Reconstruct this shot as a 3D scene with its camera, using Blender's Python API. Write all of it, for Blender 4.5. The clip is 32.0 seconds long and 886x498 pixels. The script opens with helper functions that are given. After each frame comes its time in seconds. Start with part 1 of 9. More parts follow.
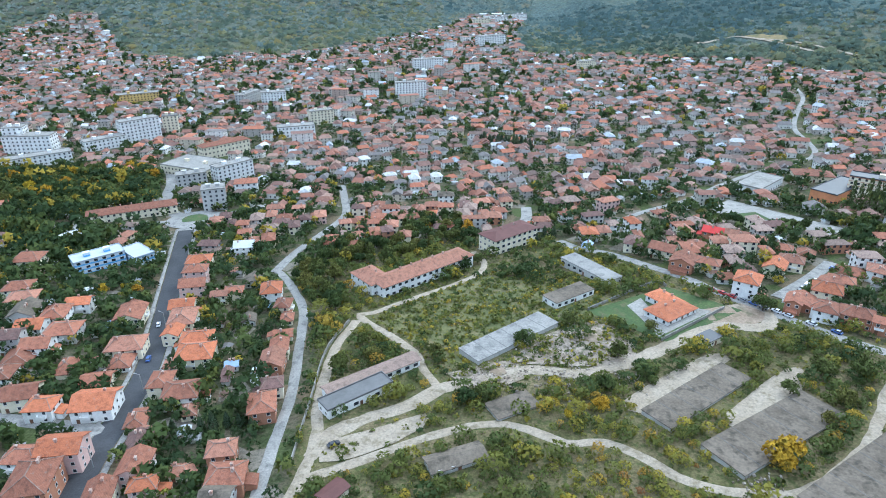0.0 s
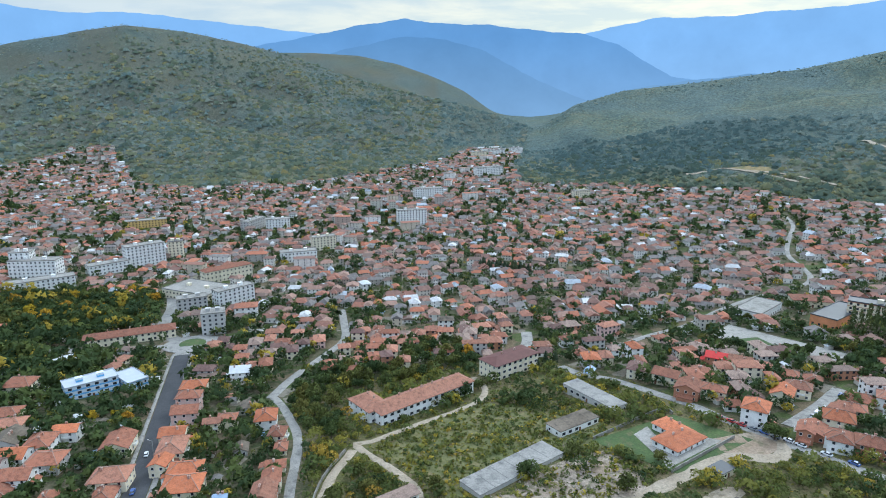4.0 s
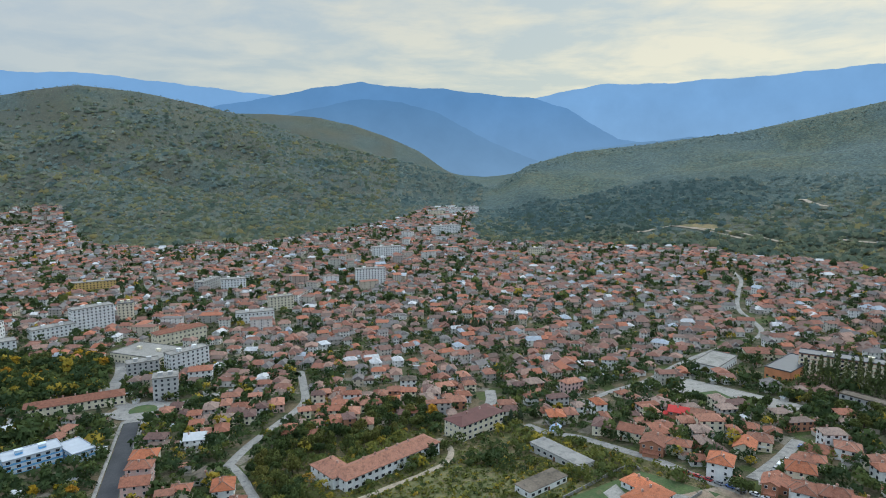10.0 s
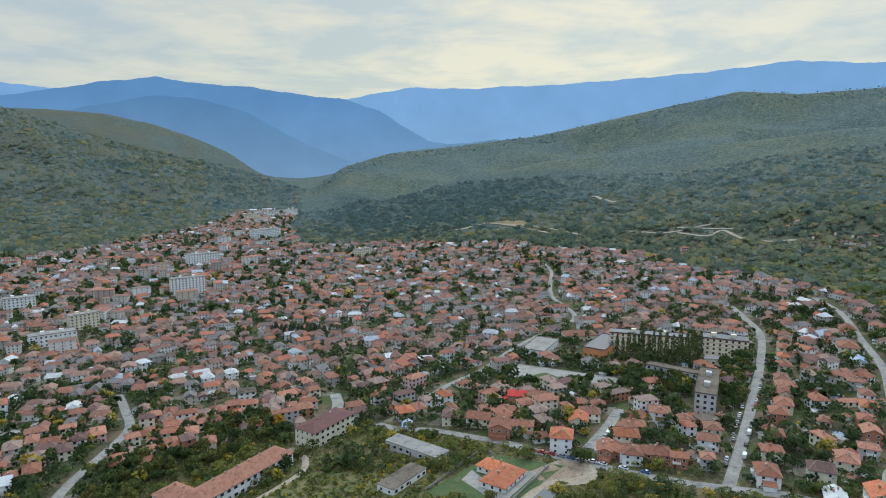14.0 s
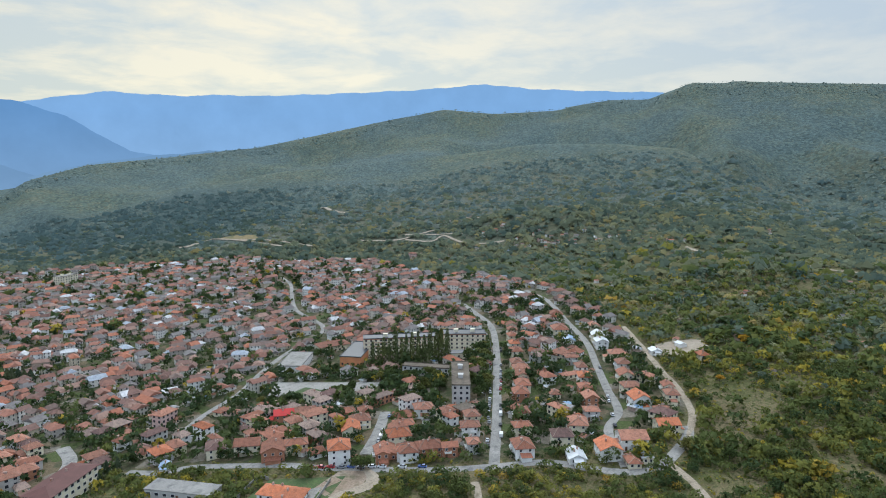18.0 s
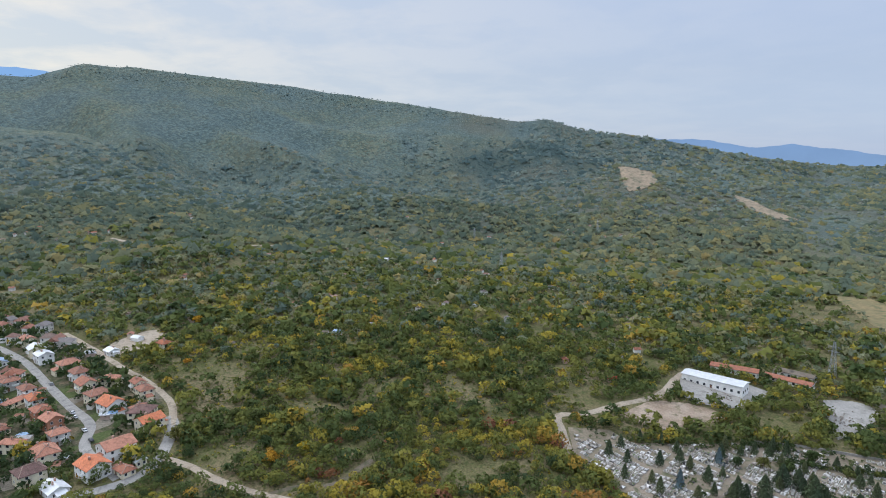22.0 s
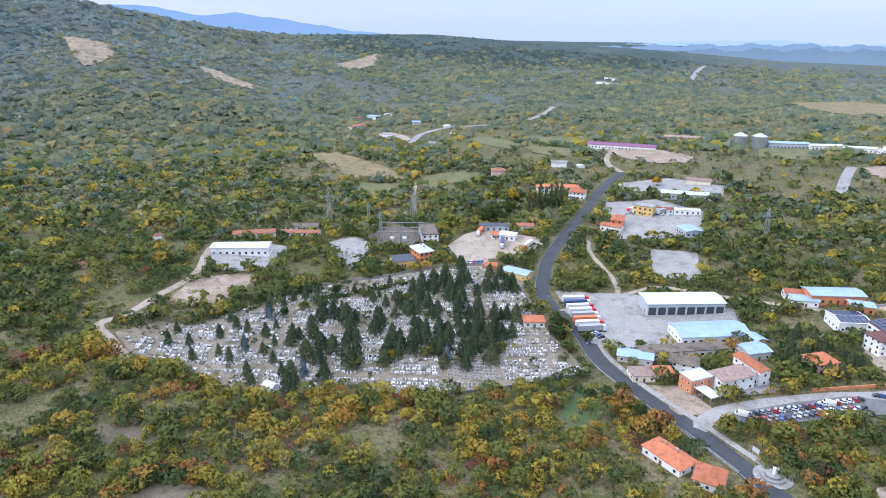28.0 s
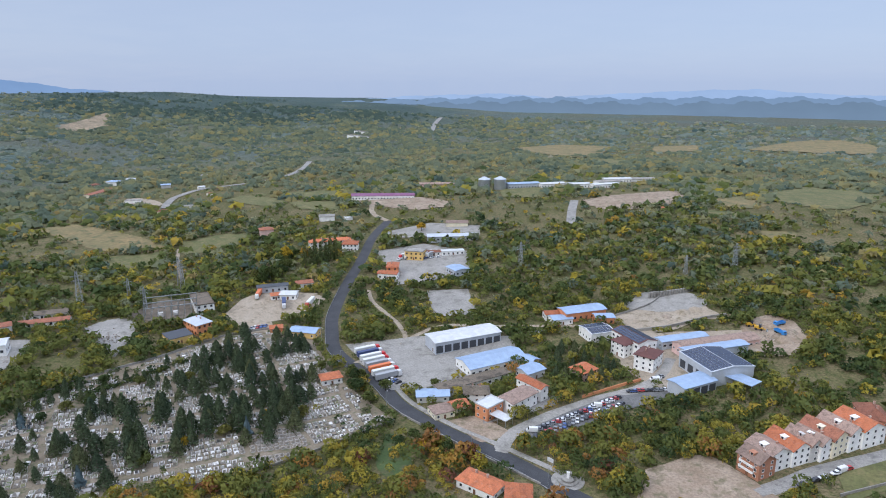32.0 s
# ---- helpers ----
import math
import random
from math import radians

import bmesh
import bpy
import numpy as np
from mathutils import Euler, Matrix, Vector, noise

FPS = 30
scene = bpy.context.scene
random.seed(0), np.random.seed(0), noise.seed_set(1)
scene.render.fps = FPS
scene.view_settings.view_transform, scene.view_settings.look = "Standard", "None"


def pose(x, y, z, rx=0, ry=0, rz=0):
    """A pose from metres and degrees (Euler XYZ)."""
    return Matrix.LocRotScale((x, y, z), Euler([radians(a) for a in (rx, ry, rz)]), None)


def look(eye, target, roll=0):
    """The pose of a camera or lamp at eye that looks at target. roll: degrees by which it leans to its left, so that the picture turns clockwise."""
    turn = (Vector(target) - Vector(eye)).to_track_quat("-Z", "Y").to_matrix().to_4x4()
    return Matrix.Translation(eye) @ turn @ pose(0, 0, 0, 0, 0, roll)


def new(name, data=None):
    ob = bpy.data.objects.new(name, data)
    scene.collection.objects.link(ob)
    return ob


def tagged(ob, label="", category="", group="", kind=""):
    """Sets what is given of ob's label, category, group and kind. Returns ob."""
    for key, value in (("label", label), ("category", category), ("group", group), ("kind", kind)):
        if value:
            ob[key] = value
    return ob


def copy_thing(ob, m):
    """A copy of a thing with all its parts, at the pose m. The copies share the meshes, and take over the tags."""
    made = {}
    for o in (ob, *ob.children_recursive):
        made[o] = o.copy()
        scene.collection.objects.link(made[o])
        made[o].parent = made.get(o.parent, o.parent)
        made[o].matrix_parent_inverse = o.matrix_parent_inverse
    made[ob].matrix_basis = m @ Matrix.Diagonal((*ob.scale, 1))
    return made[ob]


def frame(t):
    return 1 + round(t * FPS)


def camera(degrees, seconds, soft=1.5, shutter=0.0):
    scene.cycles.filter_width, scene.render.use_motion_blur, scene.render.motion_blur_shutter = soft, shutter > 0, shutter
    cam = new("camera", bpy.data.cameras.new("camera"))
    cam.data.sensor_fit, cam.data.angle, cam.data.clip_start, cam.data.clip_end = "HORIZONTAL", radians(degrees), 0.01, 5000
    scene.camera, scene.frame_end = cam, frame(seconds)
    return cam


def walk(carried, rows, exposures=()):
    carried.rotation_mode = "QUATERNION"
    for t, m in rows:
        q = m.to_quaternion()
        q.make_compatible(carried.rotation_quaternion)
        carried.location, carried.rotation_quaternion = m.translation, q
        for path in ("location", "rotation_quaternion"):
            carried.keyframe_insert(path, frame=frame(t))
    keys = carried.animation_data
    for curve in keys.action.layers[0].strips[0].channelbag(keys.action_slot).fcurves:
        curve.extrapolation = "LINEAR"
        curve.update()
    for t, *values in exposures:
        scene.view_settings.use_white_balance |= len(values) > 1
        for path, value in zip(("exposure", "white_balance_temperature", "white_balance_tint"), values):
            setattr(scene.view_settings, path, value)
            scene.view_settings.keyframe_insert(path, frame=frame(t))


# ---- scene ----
cam = camera(69.68, 32.0, soft=1.0)
PATH = [
    (0, look((0.00, -0.00, 139.99), (0.00, 90.78, 98.05), -0.34)),
    (0.5, look((-0.04, -0.16, 140.11), (0.00, 91.61, 100.36), -0.32)),
    (1, look((-0.06, -0.34, 140.18), (-0.01, 92.37, 102.69), -0.29)),
    (1.5, look((-0.02, -0.24, 139.96), (0.04, 93.36, 104.76), -0.26)),
    (2, look((-0.17, -0.38, 140.24), (-0.04, 94.03, 107.27), -0.25)),
    (2.5, look((-0.20, -0.32, 140.08), (-0.04, 94.87, 109.43), -0.23)),
    (3, look((-0.11, -0.40, 140.17), (0.04, 95.50, 111.82), -0.20)),
    (3.5, look((-0.18, -0.38, 140.02), (-0.02, 96.18, 114.03), -0.22)),
    (5.5, look((-0.53, -0.55, 139.84), (-0.26, 98.06, 123.21), -0.14)),
    (6, look((-0.30, -0.54, 139.70), (-0.08, 98.31, 124.61), -0.13)),
    (6.5, look((-0.10, -0.66, 139.60), (0.13, 98.27, 125.03), -0.12)),
    (7, look((-0.13, -0.79, 139.59), (0.51, 98.14, 125.02), -0.10)),
    (7.5, look((-0.78, -0.85, 139.66), (0.39, 98.08, 125.09), -0.05)),
    (8, look((-0.95, -0.54, 139.82), (0.91, 98.37, 125.23), -0.04)),
    (8.5, look((-1.95, -0.85, 139.82), (1.08, 98.04, 125.27), -0.01)),
    (9, look((-2.64, -0.99, 139.77), (1.83, 97.84, 125.25), 0.00)),
    (9.5, look((-3.26, -0.53, 139.85), (2.67, 98.23, 125.28), -0.01)),
    (10, look((-4.28, -0.74, 139.80), (2.86, 97.94, 125.27), 0.02)),
    (10.5, look((-4.71, -0.59, 139.69), (3.70, 97.99, 125.19), 0.01)),
    (11, look((-6.31, -0.44, 139.86), (3.69, 97.99, 125.30), 0.06)),
    (11.5, look((-8.16, -0.58, 139.71), (4.99, 97.49, 125.23), 0.06)),
    (12, look((-10.48, -0.34, 139.78), (6.61, 97.12, 125.32), 0.05)),
    (12.5, look((-12.22, 0.62, 139.39), (9.45, 97.17, 124.98), -0.02)),
    (13, look((-14.87, 0.47, 139.60), (11.30, 95.91, 125.25), 0.06)),
    (13.5, look((-16.88, 1.12, 139.45), (13.67, 95.25, 125.12), 0.08)),
    (14, look((-19.96, 2.10, 139.40), (15.23, 94.60, 125.11), 0.14)),
    (14.5, look((-22.19, 2.62, 139.91), (17.31, 93.35, 125.52), 0.15)),
    (16.5, look((-31.22, 7.61, 139.72), (24.75, 89.32, 125.93), 0.26)),
    (17, look((-33.64, 8.99, 139.69), (27.27, 87.33, 127.33), 0.22)),
    (17.5, look((-35.48, 10.64, 139.64), (30.27, 84.96, 127.29), 0.17)),
    (18, look((-37.61, 12.19, 140.00), (33.32, 81.57, 127.58), 0.07)),
    (18.5, look((-40.50, 14.17, 140.33), (35.37, 78.12, 127.91), 0.11)),
    (19, look((-41.94, 15.78, 140.21), (38.38, 74.04, 127.80), 0.09)),
    (19.5, look((-42.73, 18.43, 139.91), (43.47, 67.58, 127.53), 0.05)),
    (20, look((-44.75, 21.06, 140.04), (47.77, 56.95, 127.65), 0.06)),
    (20.5, look((-45.46, 24.10, 140.25), (50.77, 48.33, 127.86), 0.01)),
    (21, look((-46.45, 27.66, 140.03), (52.02, 39.90, 127.66), 0.06)),
    (21.5, look((-46.71, 31.17, 140.20), (52.31, 32.03, 126.27), 0.08)),
    (22, look((-46.39, 34.40, 139.58), (52.06, 24.25, 125.29), -0.00)),
    (22.5, look((-46.15, 37.66, 139.38), (50.83, 17.83, 125.14), -0.02)),
    (23, look((-45.08, 41.43, 139.27), (49.75, 13.16, 124.83), -0.02)),
    (23.5, look((-44.06, 44.51, 139.42), (47.34, 8.20, 121.31), -0.07)),
    (24, look((-42.43, 47.62, 139.13), (44.95, 4.48, 116.69), -0.09)),
    (24.5, look((-40.34, 50.48, 138.93), (43.36, 2.75, 112.16), -0.15)),
    (25, look((-38.84, 52.46, 138.72), (40.99, 0.85, 107.68), -0.17)),
    (25.5, look((-39.36, 53.24, 139.21), (36.21, -1.88, 103.85), -0.21)),
    (26, look((-39.34, 53.05, 139.35), (31.82, -5.22, 100.09), -0.18)),
    (26.5, look((-38.95, 53.08, 139.15), (26.87, -10.63, 99.05), -0.11)),
    (28.5, look((-34.22, 56.32, 140.11), (22.00, -20.52, 109.54), 0.18)),
    (29, look((-34.08, 57.38, 140.27), (18.67, -22.44, 111.19), 0.08)),
    (29.5, look((-33.66, 58.75, 141.18), (15.10, -23.58, 112.11), -0.07)),
    (30, look((-31.98, 59.50, 142.14), (13.05, -25.62, 115.19), -0.16)),
    (30.5, look((-31.15, 60.81, 142.07), (9.70, -26.92, 116.88), -0.08)),
    (31, look((-29.70, 61.60, 142.55), (6.38, -28.18, 117.30), -0.11)),
    (31.5, look((-28.37, 62.33, 142.93), (3.24, -29.11, 117.64), -0.11)),
    (32, look((-26.61, 63.26, 143.25), (0.64, -29.57, 117.94), -0.04)),
]
EXPOSURES = [(0, 0.60, 5250, 2), (2.5, 0.53, 5280, 2), (6, -0.04, 5850, 2), (13, -0.12, 5850, 2), (19, 0.06, 5900, 6), (23, 0.2, 5950, 12), (24, 0.44, 5720, 14), (25, 0.80, 5420, 18), (26, 0.95, 5340, 21), (27, 0.86, 5360, 20), (29.5, 0.26, 5800, 13), (32, 0.1, 5800, 13)]
walk(cam, PATH, EXPOSURES)

# ---- sky and sun ----
SUN_BEARING, SUN_HEIGHT = 38.0, 38.0
sun = new("sun", bpy.data.lights.new("sun", "SUN"))
sun.data.energy, sun.data.angle, sun.data.color = 1.3, radians(12), (1.0, 0.96, 0.90)
sun.matrix_world = look((math.sin(radians(SUN_BEARING)) * 300, math.cos(radians(SUN_BEARING)) * 300, 300 * math.tan(radians(SUN_HEIGHT))), (0, 0, 0))

world = bpy.data.worlds.new("overcast_sky")
scene.world = world
world.use_nodes = True


class Nodes:
    """A short hand for node trees."""

    def __init__(self, tree):
        self.tree = tree
        tree.nodes.clear()

    def add(self, kind, ins=(), **props):
        n = self.tree.nodes.new(kind)
        for k, v in props.items():
            setattr(n, k, v)
        for k, v in dict(ins).items():
            if isinstance(v, bpy.types.NodeSocket):
                self.tree.links.new(v, n.inputs[k])
            else:
                n.inputs[k].default_value = v
        return n

    def math(self, op, a, b=0.0, c=0.0, clamp=False):
        return self.add("ShaderNodeMath", {0: a, 1: b, 2: c}, operation=op, use_clamp=clamp).outputs[0]

    def mix(self, f, a, b, blend="MIX"):
        n = self.add("ShaderNodeMix", {0: f}, data_type="RGBA", blend_type=blend)
        for k, v in ((6, a), (7, b)):
            if isinstance(v, bpy.types.NodeSocket):
                self.tree.links.new(v, n.inputs[k])
            else:
                n.inputs[k].default_value = (*v[:3], 1)
        return n.outputs[2]

    def ramp(self, f, stops, mode="LINEAR"):
        n = self.add("ShaderNodeValToRGB", {0: f})
        n.color_ramp.interpolation = mode
        while len(n.color_ramp.elements) < len(stops):
            n.color_ramp.elements.new(0.5)
        for e, (p, c) in zip(n.color_ramp.elements, stops):
            e.position = p
            e.color = (*c[:3], 1) if isinstance(c, (tuple, list)) else (c, c, c, 1)
        return n.outputs[0]

    def noise(self, vec, scale, detail=4.0, rough=0.55, out=0, **more):
        ins = {"Scale": scale, "Detail": detail, "Roughness": rough}
        if vec is not None:
            ins["Vector"] = vec
        return self.add("ShaderNodeTexNoise", {**ins, **more}).outputs[out]


w = Nodes(world.node_tree)
way = w.add("ShaderNodeTexCoord").outputs["Generated"]
sep = w.add("ShaderNodeSeparateXYZ", {0: way}).outputs
lift = w.math("MAXIMUM", sep[2], 0.0)
flat = w.math("ADD", lift, 0.12)
cloud_at = w.add("ShaderNodeCombineXYZ", {0: w.math("DIVIDE", sep[0], flat), 1: w.math("DIVIDE", sep[1], flat), 2: 0.0}).outputs[0]
cloud = w.noise(cloud_at, 0.9, 7.0, 0.55, Distortion=0.4)
fine = w.noise(cloud_at, 2.3, 6.0, 0.6, Distortion=0.3)
toward = w.add("ShaderNodeVectorMath", {0: way, 1: (math.sin(radians(28)) * 0.97, math.cos(radians(28)) * 0.97, 0.24)}, operation="DOT_PRODUCT").outputs["Value"]
warm = w.math("POWER", w.math("MAXIMUM", w.math("MULTIPLY_ADD", toward, 0.5, 0.5), 0.0), 3.0)
cool_sky = w.ramp(lift, [(0.0, (0.39, 0.46, 0.59)), (0.12, (0.40, 0.455, 0.56)), (0.3, (0.45, 0.51, 0.64)), (0.6, (1.1, 1.2, 1.4)), (1.0, (1.9, 2.0, 2.2))])
warm_sky = w.ramp(lift, [(0.0, (0.55, 0.525, 0.435)), (0.12, (0.55, 0.53, 0.45)), (0.3, (0.53, 0.54, 0.51)), (0.6, (1.2, 1.25, 1.3)), (1.0, (1.9, 2.0, 2.2))])
veil = w.mix(warm, cool_sky, warm_sky)
gaps = w.ramp(w.math("MULTIPLY_ADD", fine, 0.45, w.math("MULTIPLY", cloud, 0.55)), [(0.44, 0.0), (0.58, 1.0)])
lit = w.mix(warm, (0.56, 0.58, 0.63), (0.88, 0.72, 0.48))
clouds = w.mix(w.math("MULTIPLY", gaps, w.math("MULTIPLY_ADD", warm, 0.78, 0.06)), veil, lit)
blue_air = w.add("ShaderNodeTexSky", sky_type="NISHITA", sun_disc=False, sun_elevation=radians(SUN_HEIGHT), sun_rotation=radians(SUN_BEARING)).outputs[0]
back_a = w.add("ShaderNodeBackground", {0: clouds, 1: 0.95})
back_b = w.add("ShaderNodeBackground", {0: blue_air, 1: 0.02})
both = w.add("ShaderNodeAddShader", {0: back_a.outputs[0], 1: back_b.outputs[0]})
w.add("ShaderNodeOutputWorld", {0: both.outputs[0]})

# Gentle swells of the valley floor: x, y, height, radius.
SWELLS = [(-450, 700, -19.6, 350), (-160, 380, -8.6, 220), (60, 260, 11.3, 180), (250, 220, -5.9, 180),
          (420, 160, 13.2, 200), (330, -60, 9.5, 200), (160, -220, -10.4, 180), (0, -250, -12.5, 180),
          (-150, -200, 4.1, 200), (150, 700, -23.2, 350), (550, 800, -0.6, 350), (800, 250, 23.5, 350),
          (250, -600, 7.0, 300), (-100, -700, 14.5, 300), (-250, 150, 4.5, 250), (700, -350, -13.5, 350)]
# Hill lines: bearing of the crest from the middle of the map, its distance, and its slope against a height of 140 m.
HILL_WEST = [(-180, 2600, -8.0), (-110, 2600, -6.0), (-60, 2700, 2.4), (-34, 2650, 3.48), (-30.5, 2600, 4.32), (-25.3, 2550, 5.39),
             (-22.5, 2550, 5.2), (-19, 2500, 4.7), (-13.7, 2450, 3.5), (-9, 2350, 1.83), (-4, 2250, 0.36), (1, 2150, -0.8),
             (5, 2100, -1.95), (8, 2000, -3.0), (11, 1900, -5.0), (18, 1800, -8.0), (180, 1800, -8)]
HILL_NORTH = [(-180, 3000, -3.2), (-60, 3000, -3.2), (-30, 3200, 0), (-20, 3200, 2.5), (-13.7, 3200, 3.5), (-10.9, 3200, 3.5), (-7, 3200, 3.29), (-4, 3150, 2.67), (-1, 3100, 1.69),
              (2, 3050, 0.34), (4.5, 3000, -1.5), (8, 3000, -2.9), (180, 3000, -3)]
HILL_EAST = [(-180, 2600, -2.9), (-150, 2600, -3), (-100, 2000, -8), (0, 2000, -8), (5, 1950, -5), (7.5, 1950, -3), (9.1, 1950, -2.6), (11.5, 2000, -0.9), (15.6, 2150, 0.3),
             (21.1, 2300, 0.9), (28.6, 2350, 1.85), (44.8, 2400, 5.35), (49.3, 2400, 4.95), (54.8, 2400, 5.2), (58.3, 2350, 5.9), (62.7, 2300, 6), (65.6, 2250, 7.14),
             (69.3, 2200, 7.1), (82, 2200, 6.05), (92.8, 2100, 4.6), (101.9, 1950, 3.15), (104.4, 1900, 3.38), (107.4, 1900, 2.4), (112.4, 1900, 1.7),
             (122, 2000, -0.2), (126.7, 2300, -0.7), (140.6, 2600, -0.67), (152.7, 2600, -1.6), (157, 2600, -1.72), (169.4, 2600, -2.75), (180, 2600, -2.9),
]
# Lower hills that stand in front of the main slopes.
HILL_SPUR = [(-180, 1900, -8), (-48, 1900, -5), (-38, 1850, -3.0), (-33.7, 1800, -2.25), (-28.1, 1750, -1.2), (-24, 1680, -1.7), (-20.8, 1600, -2.4), (-17.7, 1540, -3.1), (-10.2, 1420, -4.5), (-5.2, 1380, -6.0), (-2, 1350, -8), (180, 1350, -8)]
HILL_TERRACES = [(-180, 1200, -8), (19, 1150, -8), (21.5, 1165, -6.8), (26.2, 1260, -5.1), (32.8, 1340, -3.6), (37.7, 1420, -2.65), (43.8, 1500, -1.2), (49.7, 1500, -0.9), (55, 1500, -1.0), (62, 1450, -2.4), (70, 1400, -5), (80, 1400, -8), (180, 1400, -8)]
HILL_FRONT = [(-180, 1500, -8), (8, 1300, -8), (10, 1420, -5.6), (14.9, 1500, -4.1), (21.3, 1640, -2.2), (26.1, 1720, -1.1), (29.5, 1760, -0.3), (33.2, 1800, 0.1), (39.7, 1850, 0.95), (45.6, 1800, 1.3), (52.8, 1750, 2.3), (59.8, 1700, 2.25), (64.8, 1650, 1.8),
              (67.7, 1550, 0.4), (74, 1450, -2.4), (90, 1450, -8), (180, 1450, -8)]
HILL_KNOLL = [(-180, 1400, -8), (94, 1400, -6), (100, 1420, -2.9), (107, 1400, -2.0), (111, 1420, -0.7), (115, 1430, -1.1), (120, 1400, -3.2), (127, 1300, -5.6), (131, 1300, -8), (180, 1300, -8)]
# Where the slopes begin.
FOOT = [(-180, 1500), (-60, 1500), (-34, 1560), (-29, 1500), (-26, 1300), (-24, 1215), (-20, 1130), (-16, 1150), (-9, 1180), (-3, 1330), (1, 1560), (5, 1850), (8, 1400), (14, 1170),
        (25, 1050), (35, 1060), (45, 880), (60, 700), (70, 600), (90, 700), (110, 800), (130, 900), (150, 1100), (165, 1300), (180, 1500)]


def curve_at(table, column, bearing):
    t = np.array([row[0] for row in table], float)
    v = np.array([row[column] for row in table], float)
    return np.interp(bearing, t, v)


def ripple(x, y, size, seed):
    """A smooth, irregular wave pattern between about -1 and 1."""
    s = 0
    for k, (a, b) in enumerate(((1.0, 0.35), (-0.45, 0.93), (0.62, -0.78), (0.17, 1.0), (-0.9, -0.3))):
        f = (0.75 + 0.22 * k) / size
        s = s + np.sin(f * (a * x + b * y) * 6.283 + seed * (1.7 + k) + 1.3 * np.sin(f * 3.1 * (b * x - a * y) + seed + k))
    return s / 3.2


def ground_z(x, y):
    """The height of the land."""
    x, y = np.asarray(x, float), np.asarray(y, float)
    r, b = np.hypot(x, y), np.degrees(np.arctan2(x, y))
    low = 0
    for sx, sy, h, w in SWELLS:
        low = low + h * np.exp(-((x - sx) ** 2 + (y - sy) ** 2) / (2 * w * w))
    foot = curve_at(FOOT, 1, b)
    z = low
    for k, (table, power, fall, drop, fold) in enumerate(((HILL_WEST, 1.7, 0.5, 0.55, 1.0), (HILL_NORTH, 2.0, 0.5, 0.55, 0.7), (HILL_EAST, 2.1, 0.5, 0.55, 1.0), (HILL_SPUR, 1.2, 0.3, 0.75, 0.25),
                                                          (HILL_TERRACES, 1.25, 0.3, 0.7, 0.15), (HILL_FRONT, 1.35, 0.28, 0.7, 0.45), (HILL_KNOLL, 1.6, 0.22, 0.6, 0.3))):
        d, h = curve_at(table, 1, b), 140 + curve_at(table, 1, b) * np.tan(np.radians(curve_at(table, 2, b)))
        u = np.clip((r - foot) / (d - foot), 0, 1)
        back = np.clip((r - d) / (fall * d), 0, 1)
        swell = np.minimum(u * 6, 1) * (1 - u) * 2 * fold
        rise = u ** power * (1 - drop * back * back * (3 - 2 * back))
        spur = np.clip((u - 0.2) / 0.35, 0, 1) * (1 - u) * np.clip((r - 1250) / 350, 0, 1) * np.clip(h, 0, 380) * fold
        folds = np.abs(ripple(b * 28 + 0.28 * r, r * 0.45 - 6 * b, 620, 2 + k)) + 0.16 * np.abs(ripple(b * 30, r * 0.4, 210, 5 + k))
        side = low * (1 - u) + h * rise + swell * np.minimum(np.maximum(h, 0), 260) * (0.08 * ripple(x, y, 560 + 90 * (k % 3), 3 + k) + 0.02 * ripple(x, y, 210, 8 + k)) + spur * (0.30 - 0.60 * folds)
        z = np.where(h > 0, np.maximum(z, side), z)
    return z

# ---- materials ----
MATERIALS = {}


def surface(name, colour, rough=0.8, metal=0.0, bump=None, spec=0.4, sheer=0.0):
    """A material from a function that takes the node helper and gives its colour, or a plain colour."""
    m = bpy.data.materials.new(name)
    m.use_nodes = True
    n = Nodes(m.node_tree)
    out = n.add("ShaderNodeOutputMaterial")
    c = colour(n) if callable(colour) else (*colour, 1)
    p = n.add("ShaderNodeBsdfPrincipled", {"Base Color": c, "Roughness": rough, "Metallic": metal, "Specular IOR Level": spec})
    if bump:
        height, strength, distance = bump(n)
        b = n.add("ShaderNodeBump", {"Height": height, "Strength": strength, "Distance": distance})
        n.tree.links.new(b.outputs[0], p.inputs["Normal"])
    shade = p.outputs[0]
    if sheer:
        back = n.add("ShaderNodeBsdfTranslucent", {"Color": c})
        shade = n.add("ShaderNodeMixShader", {0: sheer, 1: shade, 2: back.outputs[0]}).outputs[0]
    n.tree.links.new(shade, out.inputs[0])
    MATERIALS[name] = m
    return m


def place(n):
    return n.add("ShaderNodeNewGeometry").outputs["Position"]


def own(n):
    return n.add("ShaderNodeTexCoord").outputs["Object"]


def chance(n):
    return n.add("ShaderNodeObjectInfo").outputs["Random"]


def island(n):
    return n.add("ShaderNodeNewGeometry").outputs["Random Per Island"]


def stored(n, name):
    return n.add("ShaderNodeAttribute", attribute_name=name).outputs["Fac"]


def mottled(a, b, scale, c=None, fine=None):
    """Two or three colours in patches of a real size, with finer grain over them."""
    def make(n):
        pos = place(n)
        f = n.ramp(n.noise(pos, scale, 6.0, 0.6), [(0.35, 0.0), (0.65, 1.0)])
        col = n.mix(f, a, b)
        g = n.ramp(n.noise(pos, fine or scale * 9, 4.0, 0.65), [(0.3, 0.72), (0.7, 1.25)])
        if c:
            col = n.mix(n.ramp(n.noise(pos, scale * 2.7, 5.0, 0.6), [(0.52, 0.0), (0.66, 1.0)]), col, c)
        return n.mix(1.0, col, g, "MULTIPLY")
    return make


